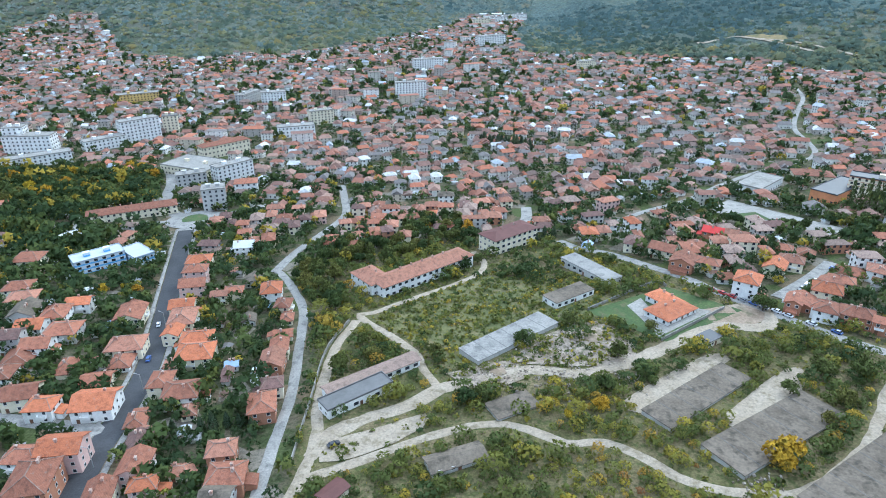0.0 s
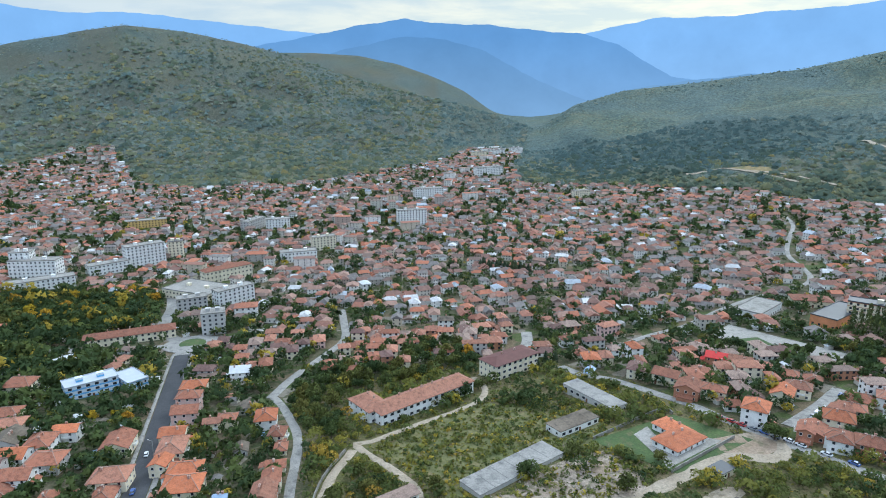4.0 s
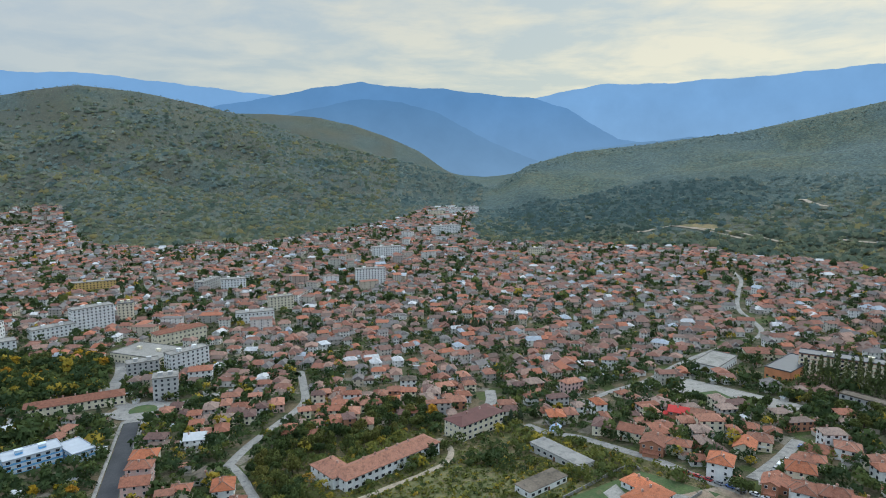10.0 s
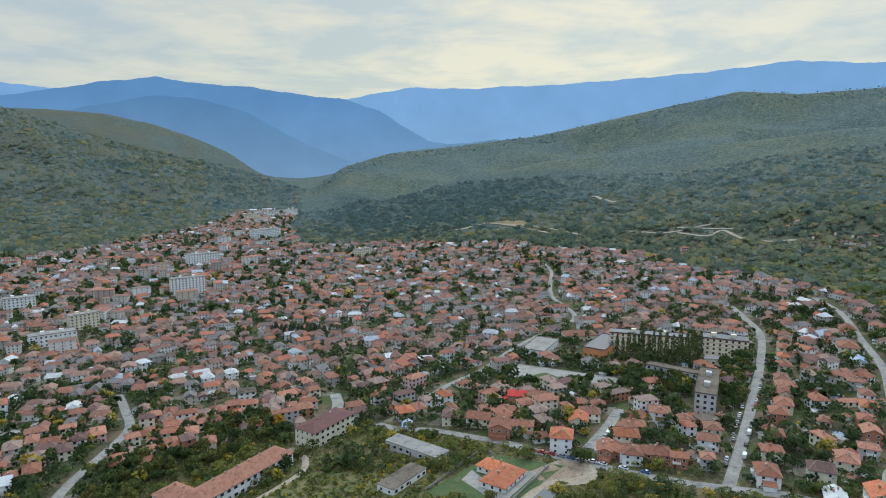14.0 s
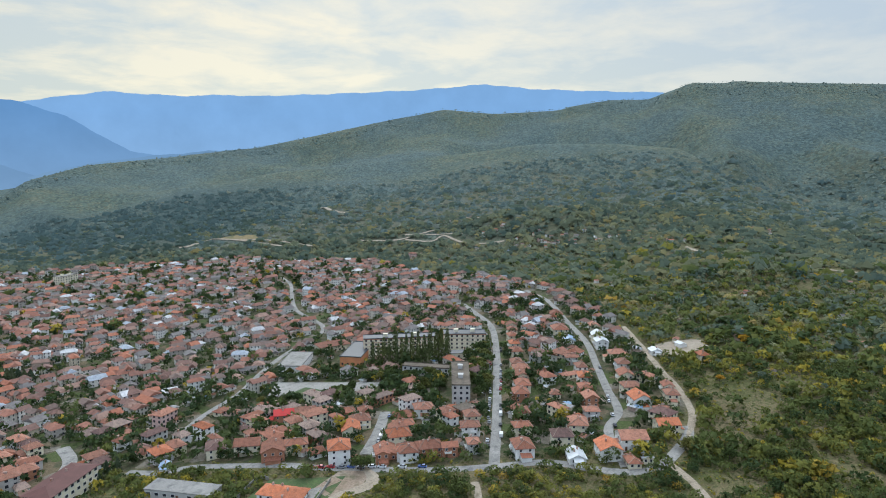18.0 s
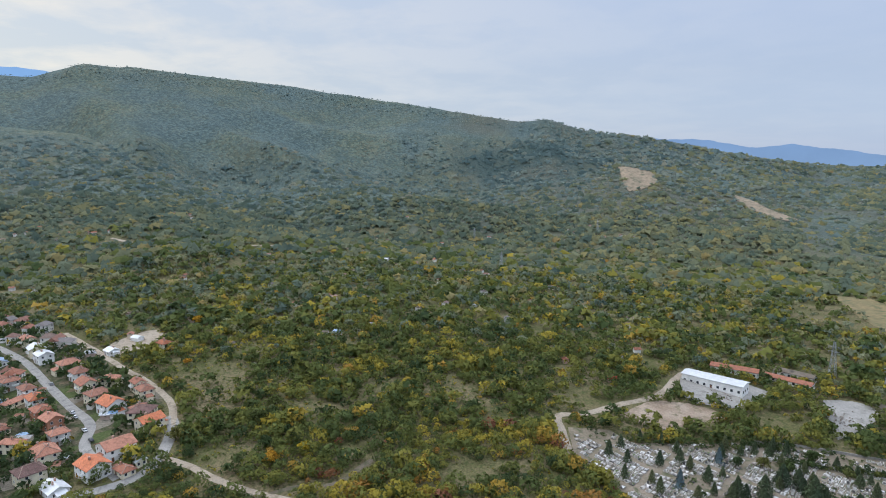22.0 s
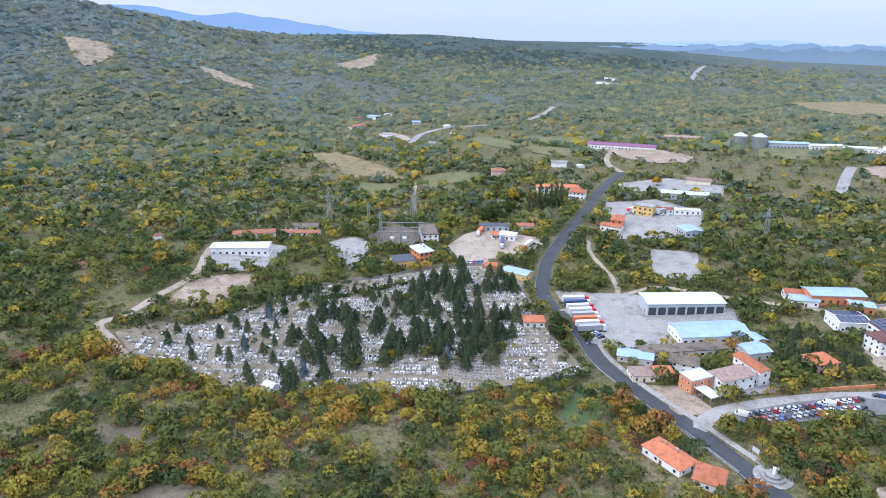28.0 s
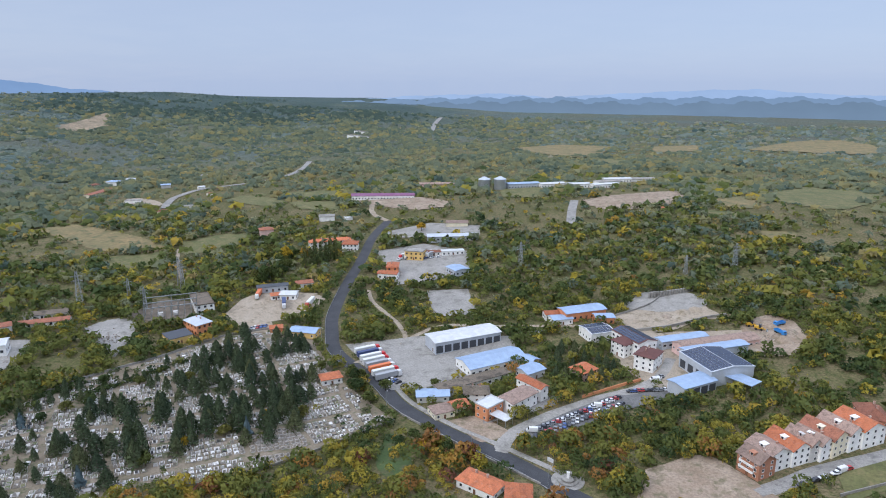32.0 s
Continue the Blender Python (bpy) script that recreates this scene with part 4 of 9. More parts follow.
def house(x, y, turn, w, d, storeys, roof, wall):
    """A family house with a hipped or gabled roof, chimneys, windows, and often a balcony or porch."""
    dice = HOUSE_DICE
    HOMES.append((x, y, 0.5 * w))
    roof_mat, roof_word = ROOFS[roof]
    wall_mat, wall_word = WALLS[wall]
    kind = "gable" if roof in ("CONC", "BLUES", "WHITES") or dice.random() < 0.3 else "hip"
    count = ("", "single-storey", "two-storey", "three-storey")[storeys]
    tiles = "" if "sheet" in roof_word else " tiled"
    thing = tagged(new("house"), f"{count} {wall_word} house with a {roof_word}{tiles} {'hipped' if kind == 'hip' else 'gabled'} roof", "house", "houses of the town")
    if -math.sin(radians(turn)) * (x + 10) + math.cos(radians(turn)) * (y - 20) < 0:
        turn += 180
    thing.matrix_basis = pose(x, y, base_at(x, y, turn, w, d), 0, 0, turn)
    h = 2.75 * storeys + 0.3
    rise = d * dice.uniform(0.2, 0.27)
    wall_part(thing, w, d, h, kind, rise, wall_mat)
    cover = roof_part(thing, w, d, h, kind, rise, roof_mat, 0.55)
    for side, (_, long) in enumerate(SIDES):
        if side == 1:
            continue
        span = w if long else d
        n = 3 if span > 10.5 else 2
        for level in range(storeys):
            for k in range(n):
                if level == 0 and side == 0 and k == 0:
                    set_on_side(part("door", DOOR, None, thing), side, w, d, (k - (n - 1) / 2) * span / n, 0.0)
                    continue
                set_on_side(part("window", WINDOW, None, thing), side, w, d, (k - (n - 1) / 2) * span / n, 0.95 + 2.75 * level)
    if kind == "hip":
        hip = min(d / 2, w * 0.34)
        x1, y1, low, top = w / 2 + 0.55, d / 2 + 0.55, h - rise * 0.55 / (d / 2), h + rise
        bm = bmesh.new()
        strut(bm, (hip - x1, 0, top + 0.03), (x1 - hip, 0, top + 0.03), 0.13)
        for a in (-1, 1):
            for b in (-1, 1):
                strut(bm, (a * (x1 - hip), 0, top + 0.03), (a * x1, b * y1, low + 0.03), 0.11)
        part("ridge_tiles", bm, M_OLD_ROOF if "sheet" not in roof_word else roof_mat, cover)
    for k in range(dice.choice((1, 1, 2))):
        part("chimney", CHIMNEY, None, cover).matrix_basis = pose(dice.uniform(-0.3, 0.3) * w, dice.choice((-1, 1)) * d * 0.12, h + rise * 0.78)
    if storeys > 1 and dice.random() < 0.55:
        a = dice.uniform(-0.2, 0.2) * w
        part("balcony", boxes((a - 1.6, -d / 2 - 1.3, 2.8, a + 1.6, -d / 2, 2.98), (a - 1.6, -d / 2 - 1.3, 2.98, a + 1.6, -d / 2 - 1.2, 3.85), (a - 1.6, -d / 2 - 1.2, 2.98, a - 1.5, -d / 2, 3.85), (a + 1.5, -d / 2 - 1.2, 2.98, a + 1.6, -d / 2, 3.85)), M_WHITE, thing)
    if dice.random() < 0.5:
        side = dice.choice((-1, 1))
        a, b = dice.uniform(2.2, 3.4), dice.uniform(3.0, d * 0.7)
        x0 = side * w / 2
        lo, hi = min(x0, x0 + side * a), max(x0, x0 + side * a)
        annex = part("annex", boxes((lo, -b / 2, -2.5, hi, b / 2, 2.4)), wall_mat, thing)
        bm = bmesh.new()
        v = [bm.verts.new((p, q, 2.4 + (0.75 if abs(p) == abs(x0) else 0.0) + up)) for up in (0, 0.15) for p, q in ((x0, -b / 2 - 0.3), (x0 + side * (a + 0.3), -b / 2 - 0.3), (x0 + side * (a + 0.3), b / 2 + 0.3), (x0, b / 2 + 0.3))]
        for q in ((0, 1, 2, 3), (4, 5, 6, 7), (0, 1, 5, 4), (1, 2, 6, 5), (2, 3, 7, 6), (3, 0, 4, 7)):
            bm.faces.new([v[i] for i in q])
        bmesh.ops.recalc_face_normals(bm, faces=bm.faces[:])
        part("annex_roof", bm, roof_mat, annex)
    return thing


HOMES = []

# ---- roads, tracks and yards ----
ROADS = []
KEEP_CLEAR = []


def road(name, line, width, material, lift, label, category="road", wander=0.0, shift=0.0, verge=2.0):
    ROADS.append((line, width / 2 + verge))
    return ribbon(name, line, width, material, lift, label, category, wander, shift=shift)


def yard(name, outline, material, lift, label, category="ground", ragged=0.0, clear=True):
    if clear:
        KEEP_CLEAR.append(outline)
    return patch(name, outline, material, lift, label, category, ragged)


def main_street():
    line = [(-104, 95), (-106.5, 117), (-108.7, 137.7), (-110.6, 154.7), (-112.1, 175.3), (-114.6, 200.6), (-122.4, 233.0), (-134.9, 274.9), (-148.5, 320.0), (-161.2, 362.2), (-166.7, 382)]
    road("road", line, 9.0, M_ASPHALT, 0.30, "new dark asphalt main street running down to a roundabout", verge=3.0)
    ribbon("pavement", line, 2.2, M_OLD_ASPHALT, 0.42, "narrow grey pavement beside the main street", "pavement", shift=6.0)
    ribbon("pavement", line, 1.8, M_OLD_ASPHALT, 0.42, "narrow grey pavement beside the main street", "pavement", shift=-5.8)


def roundabout():
    c, n = (-168, 401), 40
    ring = [(c[0] + 19 * math.cos(i * 2 * math.pi / n), c[1] + 19 * math.sin(i * 2 * math.pi / n)) for i in range(n)]
    yard("road", ring, M_OLD_ASPHALT, 0.5, "round junction of grey asphalt with a planted island", "roundabout")
    core = [(c[0] + 8.5 * math.cos(i * 2 * math.pi / n), c[1] + 8.5 * math.sin(i * 2 * math.pi / n)) for i in range(n)]
    bm = bmesh.new()
    z = float(ground_z(*c))
    prism_into(bm, [(x, y) for x, y in core], z - 1, z + 0.85)
    tagged(new("traffic_island", mesh_of("traffic_island", bm, M_LAWN)), "round grass island inside a pale kerb", "traffic island", kind="structure")
    for line in ([(-166, 378), (-168, 384)], [(-183, 410), (-205, 440), (-222, 498), (-250, 560)], [(-150, 410), (-130, 430), (-112, 445)], [(-186, 396), (-215, 388), (-260, 392)]):
        road("road", line, 9.0, M_OLD_ASPHALT, 0.42, "grey asphalt street leading off the roundabout")


main_street()
roundabout()
road("lane", [(-54, 110), (-54.2, 135.9), (-54.5, 160), (-54.8, 186.4), (-58.7, 217.8), (-63.7, 251.1), (-72.6, 274.3), (-81.5, 292.2), (-88, 302)], 4.0, M_OLD_ASPHALT, 0.3, "worn grey lane between back gardens and waste land", wander=0.12)
road("track", [(-46, 128), (-42.9, 142.6), (-41.3, 161.4), (-44, 180), (-44, 215), (-38, 240)], 4.0, M_DIRT, 0.3, "pale gravel track along a wall", "track", 0.15)
road("track", [(-42, 152), (-36, 164), (-27.6, 169.3), (-12.8, 176.1), (-1.1, 185.3), (15.4, 191.4), (32.5, 195.9), (48.1, 192), (59.3, 194.2), (76.4, 202.8), (92.4, 212.2), (112, 224), (122, 222), (131.9, 222), (138.6, 234), (137, 240)],
     6.0, M_DIRT, 0.34, "wide pale dirt track across the waste land", "track", 0.3)
road("track", [(-1.1, 185.3), (-7.5, 198.4), (-11.2, 210.8), (-19.8, 222.5), (-33.2, 238.5), (-38, 246), (-31.5, 247), (-11.8, 262.2), (4.3, 273.6), (17, 285), (21.6, 300), (17, 318)], 3.4, M_DIRT, 0.32, "pale footpath along the edge of a meadow", "track", 0.2)
road("track", [(-41, 143), (-25.4, 150.2), (-8.3, 158.5), (8.2, 164.6), (21.1, 164.8), (31.4, 159.3), (37.8, 155.0), (50.0, 154.5), (59.0, 149.0), (67.6, 139.3), (79.9, 133.5), (96.3, 131.7), (112.6, 138.5), (130.4, 151.9), (146, 170), (160, 186)],
     3.6, M_DIRT, 0.3, "winding pale dirt track through scrub", "track", 0.25)
road("street", [(66, 330), (75, 316), (89.1, 306.4), (106.2, 284.8), (117.6, 269.6), (128.1, 249.9), (155.2, 210.5), (176.1, 189), (194.6, 172.2), (203, 150), (212, 136), (226.1, 131), (258, 134), (268, 140)], 5.6, M_OLD_ASPHALT, 0.32,
     "pale worn street along the last row of houses", "street")
road("street", [(148, 247), (171.2, 264.7), (192.5, 283.7)], 6.0, M_OLD_ASPHALT, 0.34, "short grey street with parked cars", "street")
road("street", [(178, 190), (220, 223.2), (263.2, 258.6), (322.7, 308.6), (380, 362), (415, 412), (440, 450)], 5.2, M_OLD_ASPHALT, 0.36, "wide pale street between rows of red-roofed houses", "street")
road("street", [(212, 142), (240.4, 167.3), (265.7, 175.8), (290.1, 196.4), (324.8, 224.3), (369.1, 259.7), (417.2, 308.5), (481.7, 373.6), (520, 430)], 4.8, M_OLD_ASPHALT, 0.34, "pale street climbing between houses", "street")
road("street", [(258, 134), (286.5, 144.5), (315.4, 165.3), (340, 187.9), (381.9, 223.2), (421.9, 258.5)], 3.8, M_DIRT, 0.34, "pale gravel street at the edge of the town", "street", 0.1)
road("track", [(228, 131), (219, 115.8), (207.8, 102.6), (198, 88), (190, 70)], 4.0, M_DIRT, 0.3, "pale dirt track going down into scrub", "track", 0.2)
road("street", [(96, 352), (130, 380), (162, 400), (204, 438.4), (245.2, 468.9), (290, 492), (312, 517), (325, 552), (342, 609.8), (380, 679), (420, 745), (440, 800)], 4.6, M_OLD_ASPHALT, 0.5, "winding pale street through the old town", "street")
road("street", [(-89, 300), (-84, 330), (-74, 365), (-66, 400), (-72, 440), (-80, 480)], 5.5, M_OLD_ASPHALT, 0.45, "narrow grey street between houses", "street")
road("street", [(22, 320), (38, 348), (52, 372), (56, 400)], 7.0, M_OLD_ASPHALT, 0.45, "narrow grey street between houses", "street")
road("road", [(-60, -118), (-35, -138), (-11.6, -153), (2.9, -163.2), (21.4, -173.8), (44.6, -184.6), (72.5, -201.6), (92.3, -221.2), (116.4, -238.6), (133.6, -254), (147, -278), (158.5, -304.3), (171.1, -349.9), (184.2, -411.9), (199.2, -473.5), (206, -530)],
     8.6, M_ASPHALT, 0.34, "dark asphalt main road curving past the cemetery", verge=3.0)
ribbon("road_mark", [(-60, -118), (-35, -138), (-11.6, -153), (2.9, -163.2), (21.4, -173.8), (44.6, -184.6), (72.5, -201.6), (92.3, -221.2), (116.4, -238.6), (133.6, -254), (147, -278), (158.5, -304.3), (171.1, -349.9)], 0.25, M_PAINT, 0.6, "white edge line along the asphalt", "road mark", shift=-4.0)
ribbon("pavement", [(-5, -160), (21.4, -173.8), (44.6, -184.6), (72.5, -201.6), (92.3, -221.2), (116.4, -238.6)], 3.0, M_PALE_CONCRETE, 0.4, "pale concrete pavement beside the main road", "pavement", shift=6.4)
road("road", [(18, -174), (16, -190), (4, -208), (-8, -221), (-22, -234), (-39, -247), (-50, -264), (-56, -285)], 7.0, M_PALE_CONCRETE, 0.4, "pale concrete access road to a factory", "road")
road("track", [(223, -52), (245, -55), (262, -58), (264, -72), (277.9, -99.6), (290.3, -125.2), (318, -150), (330, -165)], 4.5, M_DIRT, 0.3, "pale gravel track beside the cemetery", "track", 0.15)
road("track", [(118, -236), (98, -272), (110, -300), (140, -330), (152, -350)], 3.0, M_DIRT, 0.3, "pale dirt path up through scrub", "track", 0.2)
road("track", [(100, -270), (84, -304), (50, -312), (0, -322), (-20, -318)], 3.6, M_DIRT, 0.3, "pale dirt path behind a hall", "track", 0.2)
road("track", [(293, -322.5), (330, -365), (355, -398)], 3.0, M_DIRT, 0.3, "pale strip of a field track", "track", 0.2)
road("road", [(24, -545), (28, -600), (30, -650)], 9.0, M_OLD_ASPHALT, 0.7, "far pale road between fields", "road")
road("track", [(206, -530), (235, -560), (260, -620)], 6.0, M_DIRT, 0.5, "pale track off the main road", "track", 0.2)

road("track", [(192, 84), (199, 69), (200, 54), (209, 46), (222, 36)], 2.6, M_EARTH, 0.26, "narrow earth track through scrub", "track", 0.25, verge=1.2)
road("track", [(174, 42), (160, 30), (153, 9), (145, -6)], 2.2, M_EARTH, 0.26, "overgrown earth path through scrub", "track", 0.3, verge=0.8)

# Open ground.
yard("meadow", [(-28, 236), (-8, 262), (22, 283), (60, 262), (76, 248), (60, 232), (30, 214), (6, 198), (-6, 212)], M_MEADOW, 0.12, "rough green meadow with tufts and low bushes", "meadow", 0.02, clear=False)
yard("bare_ground", [(25.8, 202), (35, 216), (50.6, 226), (64, 230), (72, 220), (73, 203), (57, 197), (37, 199)], M_RUBBLE, 0.3, "heap-strewn bare ground with rubble", "bare ground", 0.05, clear=False)
yard("bare_ground", [(1, 195), (24.7, 202), (29.8, 191), (13, 184.5)], M_RUBBLE, 0.3, "brown rubble-strewn ground by a track", "bare ground", 0.05, clear=False)
road("street", [(-190, 184), (-154, 176.5), (-141, 174), (-120.6, 169.5), (-112, 168)], 6.0, M_OLD_ASPHALT, 0.26, "grey side street joining the main street", "street")
yard("bare_ground", [(-36, 160), (-20, 166), (-6, 172), (-8, 164), (-24, 153), (-38, 150)], M_DIRT, 0.24, "pale trampled gravel beside the track", "bare ground", 0.06, clear=False)
yard("bare_ground", [(112, 238), (132, 242), (138, 234), (128, 224), (112, 226)], M_BARE, 0.2, "brown bare yard beside a street", "bare ground", 0.05)
yard("lawn", [(62, 240), (104, 262), (128, 236), (88, 212)], M_LAWN, 0.2, "mown green lawn of a walled garden", "lawn")
yard("sports_ground", [(190, 398), (168, 374), (214, 321), (228, 329), (206, 368)], M_PALE_CONCRETE, 0.5, "pale concrete sports court behind trees", "sports ground")
yard("sports_ground", [(180, 366), (194, 368), (196, 352), (184, 350)], M_LAWN, 0.6, "green artificial pitch on a court", "sports pitch")
yard("parking", [(130, -262), (92, -286), (36, -300), (24, -266), (66, -222), (84, -216)], M_PALE_CONCRETE, 0.3, "pale concrete yard with parked trucks", "yard")
yard("parking", [(110.3, -360.4), (81.5, -370.1), (64, -328), (91.1, -317)], M_PALE_CONCRETE, 0.3, "empty pale concrete lot in the scrub", "yard")
yard("cemetery_ground", [(249, -59), (247, -80), (234, -86), (235, -114), (236, -145), (231, -175), (217, -209), (204, -246), (181, -268), (152, -262), (114, -219), (71, -188), (99, -142), (122, -114), (141, -109), (156, -78), (180, -67), (208, -60), (222, -54)],
     M_GRAVE_SOIL, 0.16, "trodden ground and grass of a cemetery", "cemetery ground")
yard("stone_yard", [(318, -152), (292, -139), (280, -143), (274, -160), (283, -181), (297, -198), (310, -190)], M_PALE_CONCRETE, 0.3, "white dusty yard of a stone works", "yard")
yard("bare_ground", [(264, -92), (280, -115), (280, -135), (265, -154), (253, -130), (247, -107)], M_BARE, 0.25, "bare brown earth beside a track", "bare ground", 0.05)
yard("bare_ground", [(287, -225), (283, -243), (267, -245), (255, -230), (248, -217), (240, -199), (253, -205), (277, -218)], M_PALE_CONCRETE, 0.25, "white stone-cutting yard", "yard", 0.06)
yard("yard", [(224, -275), (230, -306), (224, -327), (186, -334), (175, -326), (174, -294), (190, -278), (172, -258), (186, -262), (193, -257)], M_DIRT, 0.25, "pale dirt yard with parked trucks", "yard")
yard("yard", [(279, -251), (280, -286), (257, -290), (233, -255), (258, -249)], M_CONCRETE, 0.25, "gravelled yard of a substation", "yard")
yard("yard", [(180, -435), (136, -365), (99, -389), (90, -411), (103, -451), (146, -463)], M_PALE_CONCRETE, 0.35, "pale truck depot yard", "yard")
yard("yard", [(194, -490), (182, -473), (102, -496), (109, -527), (161, -529)], M_PALE_CONCRETE, 0.4, "pale empty yard beside the main road", "yard")
yard("bare_field", [(22, -653), (-20, -697), (-87, -737), (-74, -659), (-33, -614), (1, -613)], M_BARE, 0.6, "bare brown field", "field", 0.04)
yard("parking", [(11, -194), (-8, -218), (-25, -236), (-39, -241), (-48, -249), (-59, -251), (-61, -243), (-49, -237), (-34, -224), (-21, -210), (-7, -199), (7, -188)], M_GREY_ASPHALT, 0.46, "asphalt strip crowded with parked cars", "car park")
yard("yard", [(-21, -339), (-42, -360), (-50, -378), (-70, -384), (-82, -363), (-90, -348), (-76, -341), (-59, -325), (-36, -315)], M_DIRT, 0.3, "pale concrete works yard", "yard", 0.03)
yard("yard", [(-25, -282), (-36, -262), (-52, -246), (-70, -256), (-60, -280), (-90, -300), (-112, -300), (-100, -330), (-60, -322), (-30, -312)], M_DIRT, 0.26, "pale factory yard between halls", "yard")
yard("bare_ground", [(-97, -332), (-112, -353), (-128, -350), (-130, -313), (-112, -296), (-100, -309)], M_BARE, 0.3, "reddish earth yard with heaps", "bare ground", 0.05)
yard("bare_ground", [(-41, -175), (-63, -191), (-75, -183), (-85, -170), (-88, -160), (-42, -150)], M_BARE, 0.25, "ploughed-up brown building plot", "bare ground", 0.03)
yard("yard", [(30, -196), (10, -212), (0, -222), (-2, -232), (24, -226), (34, -208)], M_OLD_ASPHALT, 0.28, "grey forecourt of a car workshop", "yard")
yard("bare_ground", [(47, -194), (36, -202), (24, -197), (17, -191), (27, -180), (36, -186)], M_BARE, 0.24, "bare brown building plot beside a workshop", "bare ground", 0.03)
yard("bare_ground", [(141, -10), (139, -20), (129, -28), (121, -23), (118, -11), (124, -3), (130, 4)], M_EARTH, 0.2, "weedy rubble-strewn clearing in the scrub", "bare ground", 0.06)
yard("bare_ground", [(187, -20), (173, -30), (165, -28), (169, -20), (177, -17)], M_EARTH, 0.2, "brown earth clearing in the scrub", "bare ground", 0.06)
yard("lawn", [(70, -176), (62, -173), (50, -153), (55, -143), (66, -152)], M_LAWN, 0.2, "green grass strip beside the main road", "lawn", 0.04, clear=False)
yard("yard", [(360, 196), (378, 214), (404, 206), (412, 192), (392, 178), (370, 182)], M_DIRT, 0.25, "pale gravel yard of a house at the edge of town", "yard", 0.04)
yard("yard", [(-28, -354), (-43, -384), (-72, -387), (-82, -368), (-58, -352)], M_PALE_CONCRETE, 0.42, "white concrete apron in front of upright panels", "yard", 0.03)
yard("lawn", [(-112, -187), (-133, -201), (-133, -184), (-111, -169)], M_MEADOW, 0.3, "green walled plot", "garden")
road("street", [(-81, -168), (-94, -178), (-106, -188), (-134, -205), (-160, -222)], 7.0, M_OLD_ASPHALT, 0.34, "pale street in front of terrace houses", "street")
yard("terrace", [(81, 244), (89, 251), (90, 242), (110, 239), (115, 236), (86, 216), (85, 224)], M_PALE_CONCRETE, 0.3, "paved pale terrace round a bungalow", "terrace")
yard("bare_ground", [(66, 168), (102, 194), (107, 199), (100, 202), (61, 175)], M_DIRT, 0.22, "pale strip of gravel beside a slab", "bare ground", 0.02)
yard("bare_ground", [(93, 167), (92, 160), (123, 178), (129, 191), (118, 187)], M_DIRT, 0.22, "pale gravel between concrete slabs", "bare ground", 0.03)
yard("field", [(135, -735), (64, -745), (67, -662), (112, -656)], M_MEADOW, 0.6, "green field beside farm sheds", "field")
yard("dry_field", [(1323, -495), (1278, -553), (1219, -539), (1172, -461)], M_CLEARING, 1.5, "bare ochre clearing on a hillside", "clearing", 0.05)
yard("dry_field", [(1320, -766), (1148, -726), (1066, -746), (1060, -696), (1162, -685)], M_CLEARING, 1.5, "bare sandy scar on a hillside", "clearing", 0.05)
yard("field", [(527, 1096), (553, 1069), (534, 1045), (514, 1065), (501, 1102)], M_DRY, 1.2, "dry clearing above the town", "clearing", 0.05)
road("track", [(780, 1223), (748, 1122), (759, 1076)], 9.0, M_DIRT, 1.4, "pale scar of a hillside track", "track", 0.3)
road("track", [(424, 1102), (441, 1102), (479, 1116), (507, 1083), (558, 987)], 6.0, M_DIRT, 1.4, "pale hillside track above the town", "track", 0.3)
road("track", [(777, 364), (738, 302), (767, 269), (740, 200), (739, 157)], 5.0, M_DIRT, 0.8, "pale track through wooded slopes", "track", 0.2, verge=5.5)
for line in ([(665, 916), (695, 836), (757, 804)], [(510, 1079), (560, 1027), (601, 949)], [(834, 849), (851, 786)]):
    road("track", line, 5.0, M_DIRT, 1.4, "pale terrace track on a wooded slope", "track", 0.3)
yard("dry_field", [(231, -1337), (141, -1449), (19, -1440), (54, -1189), (120, -1208)], M_DRY, 1.6, "dry ochre field among scrub", "field", 0.04)
yard("field", [(28, -1160), (-38, -1112), (-7, -1002), (33, -1042)], M_MEADOW, 1.6, "green grass field among scrub", "field", 0.04)
yard("dry_field", [(-76, -1469), (-173, -1527), (-169, -1402), (-76, -1346)], M_DRY, 1.6, "dry ochre field among scrub", "field", 0.04)
yard("dry_field", [(-260, -1444), (-400, -1686), (-533, -1778), (-564, -1614), (-503, -1436)], M_DRY, 1.6, "dry ochre field among scrub", "field", 0.04)
yard("field", [(-181, -756), (-252, -849), (-319, -810), (-245, -684), (-188, -704)], M_MEADOW, 0.7, "green grass field among scrub", "field", 0.04)
yard("dry_field", [(-112, -694), (-153, -720), (-170, -673), (-130, -644)], M_DRY, 0.7, "dry ochre field among scrub", "field", 0.04)
yard("field", [(-100, -630), (-140, -625), (-131, -602), (-102, -600)], M_MEADOW, 0.7, "green grass field among scrub", "field", 0.04)
yard("dry_field", [(-138, -553), (-171, -556), (-163, -526), (-141, -526)], M_DRY, 0.4, "dry ochre field among scrub", "field", 0.04)
yard("bare_field", [(1358, -1212), (1402, -1441), (1287, -1303), (1307, -1196)], M_CLEARING, 1.6, "bare brown clearing among scrub", "field", 0.04)
yard("dry_field", [(566, -438), (525, -462), (358, -396), (420, -376)], M_DRY, 0.4, "dry ochre field among scrub", "field", 0.04)
yard("field", [(396, -362), (359, -384), (338, -350), (368, -328)], M_MEADOW, 0.4, "green grass field among scrub", "field", 0.04)
yard("field", [(368, -418), (344, -455), (304, -456), (312, -419), (337, -386)], M_MEADOW, 0.4, "green grass field among scrub", "field", 0.04)
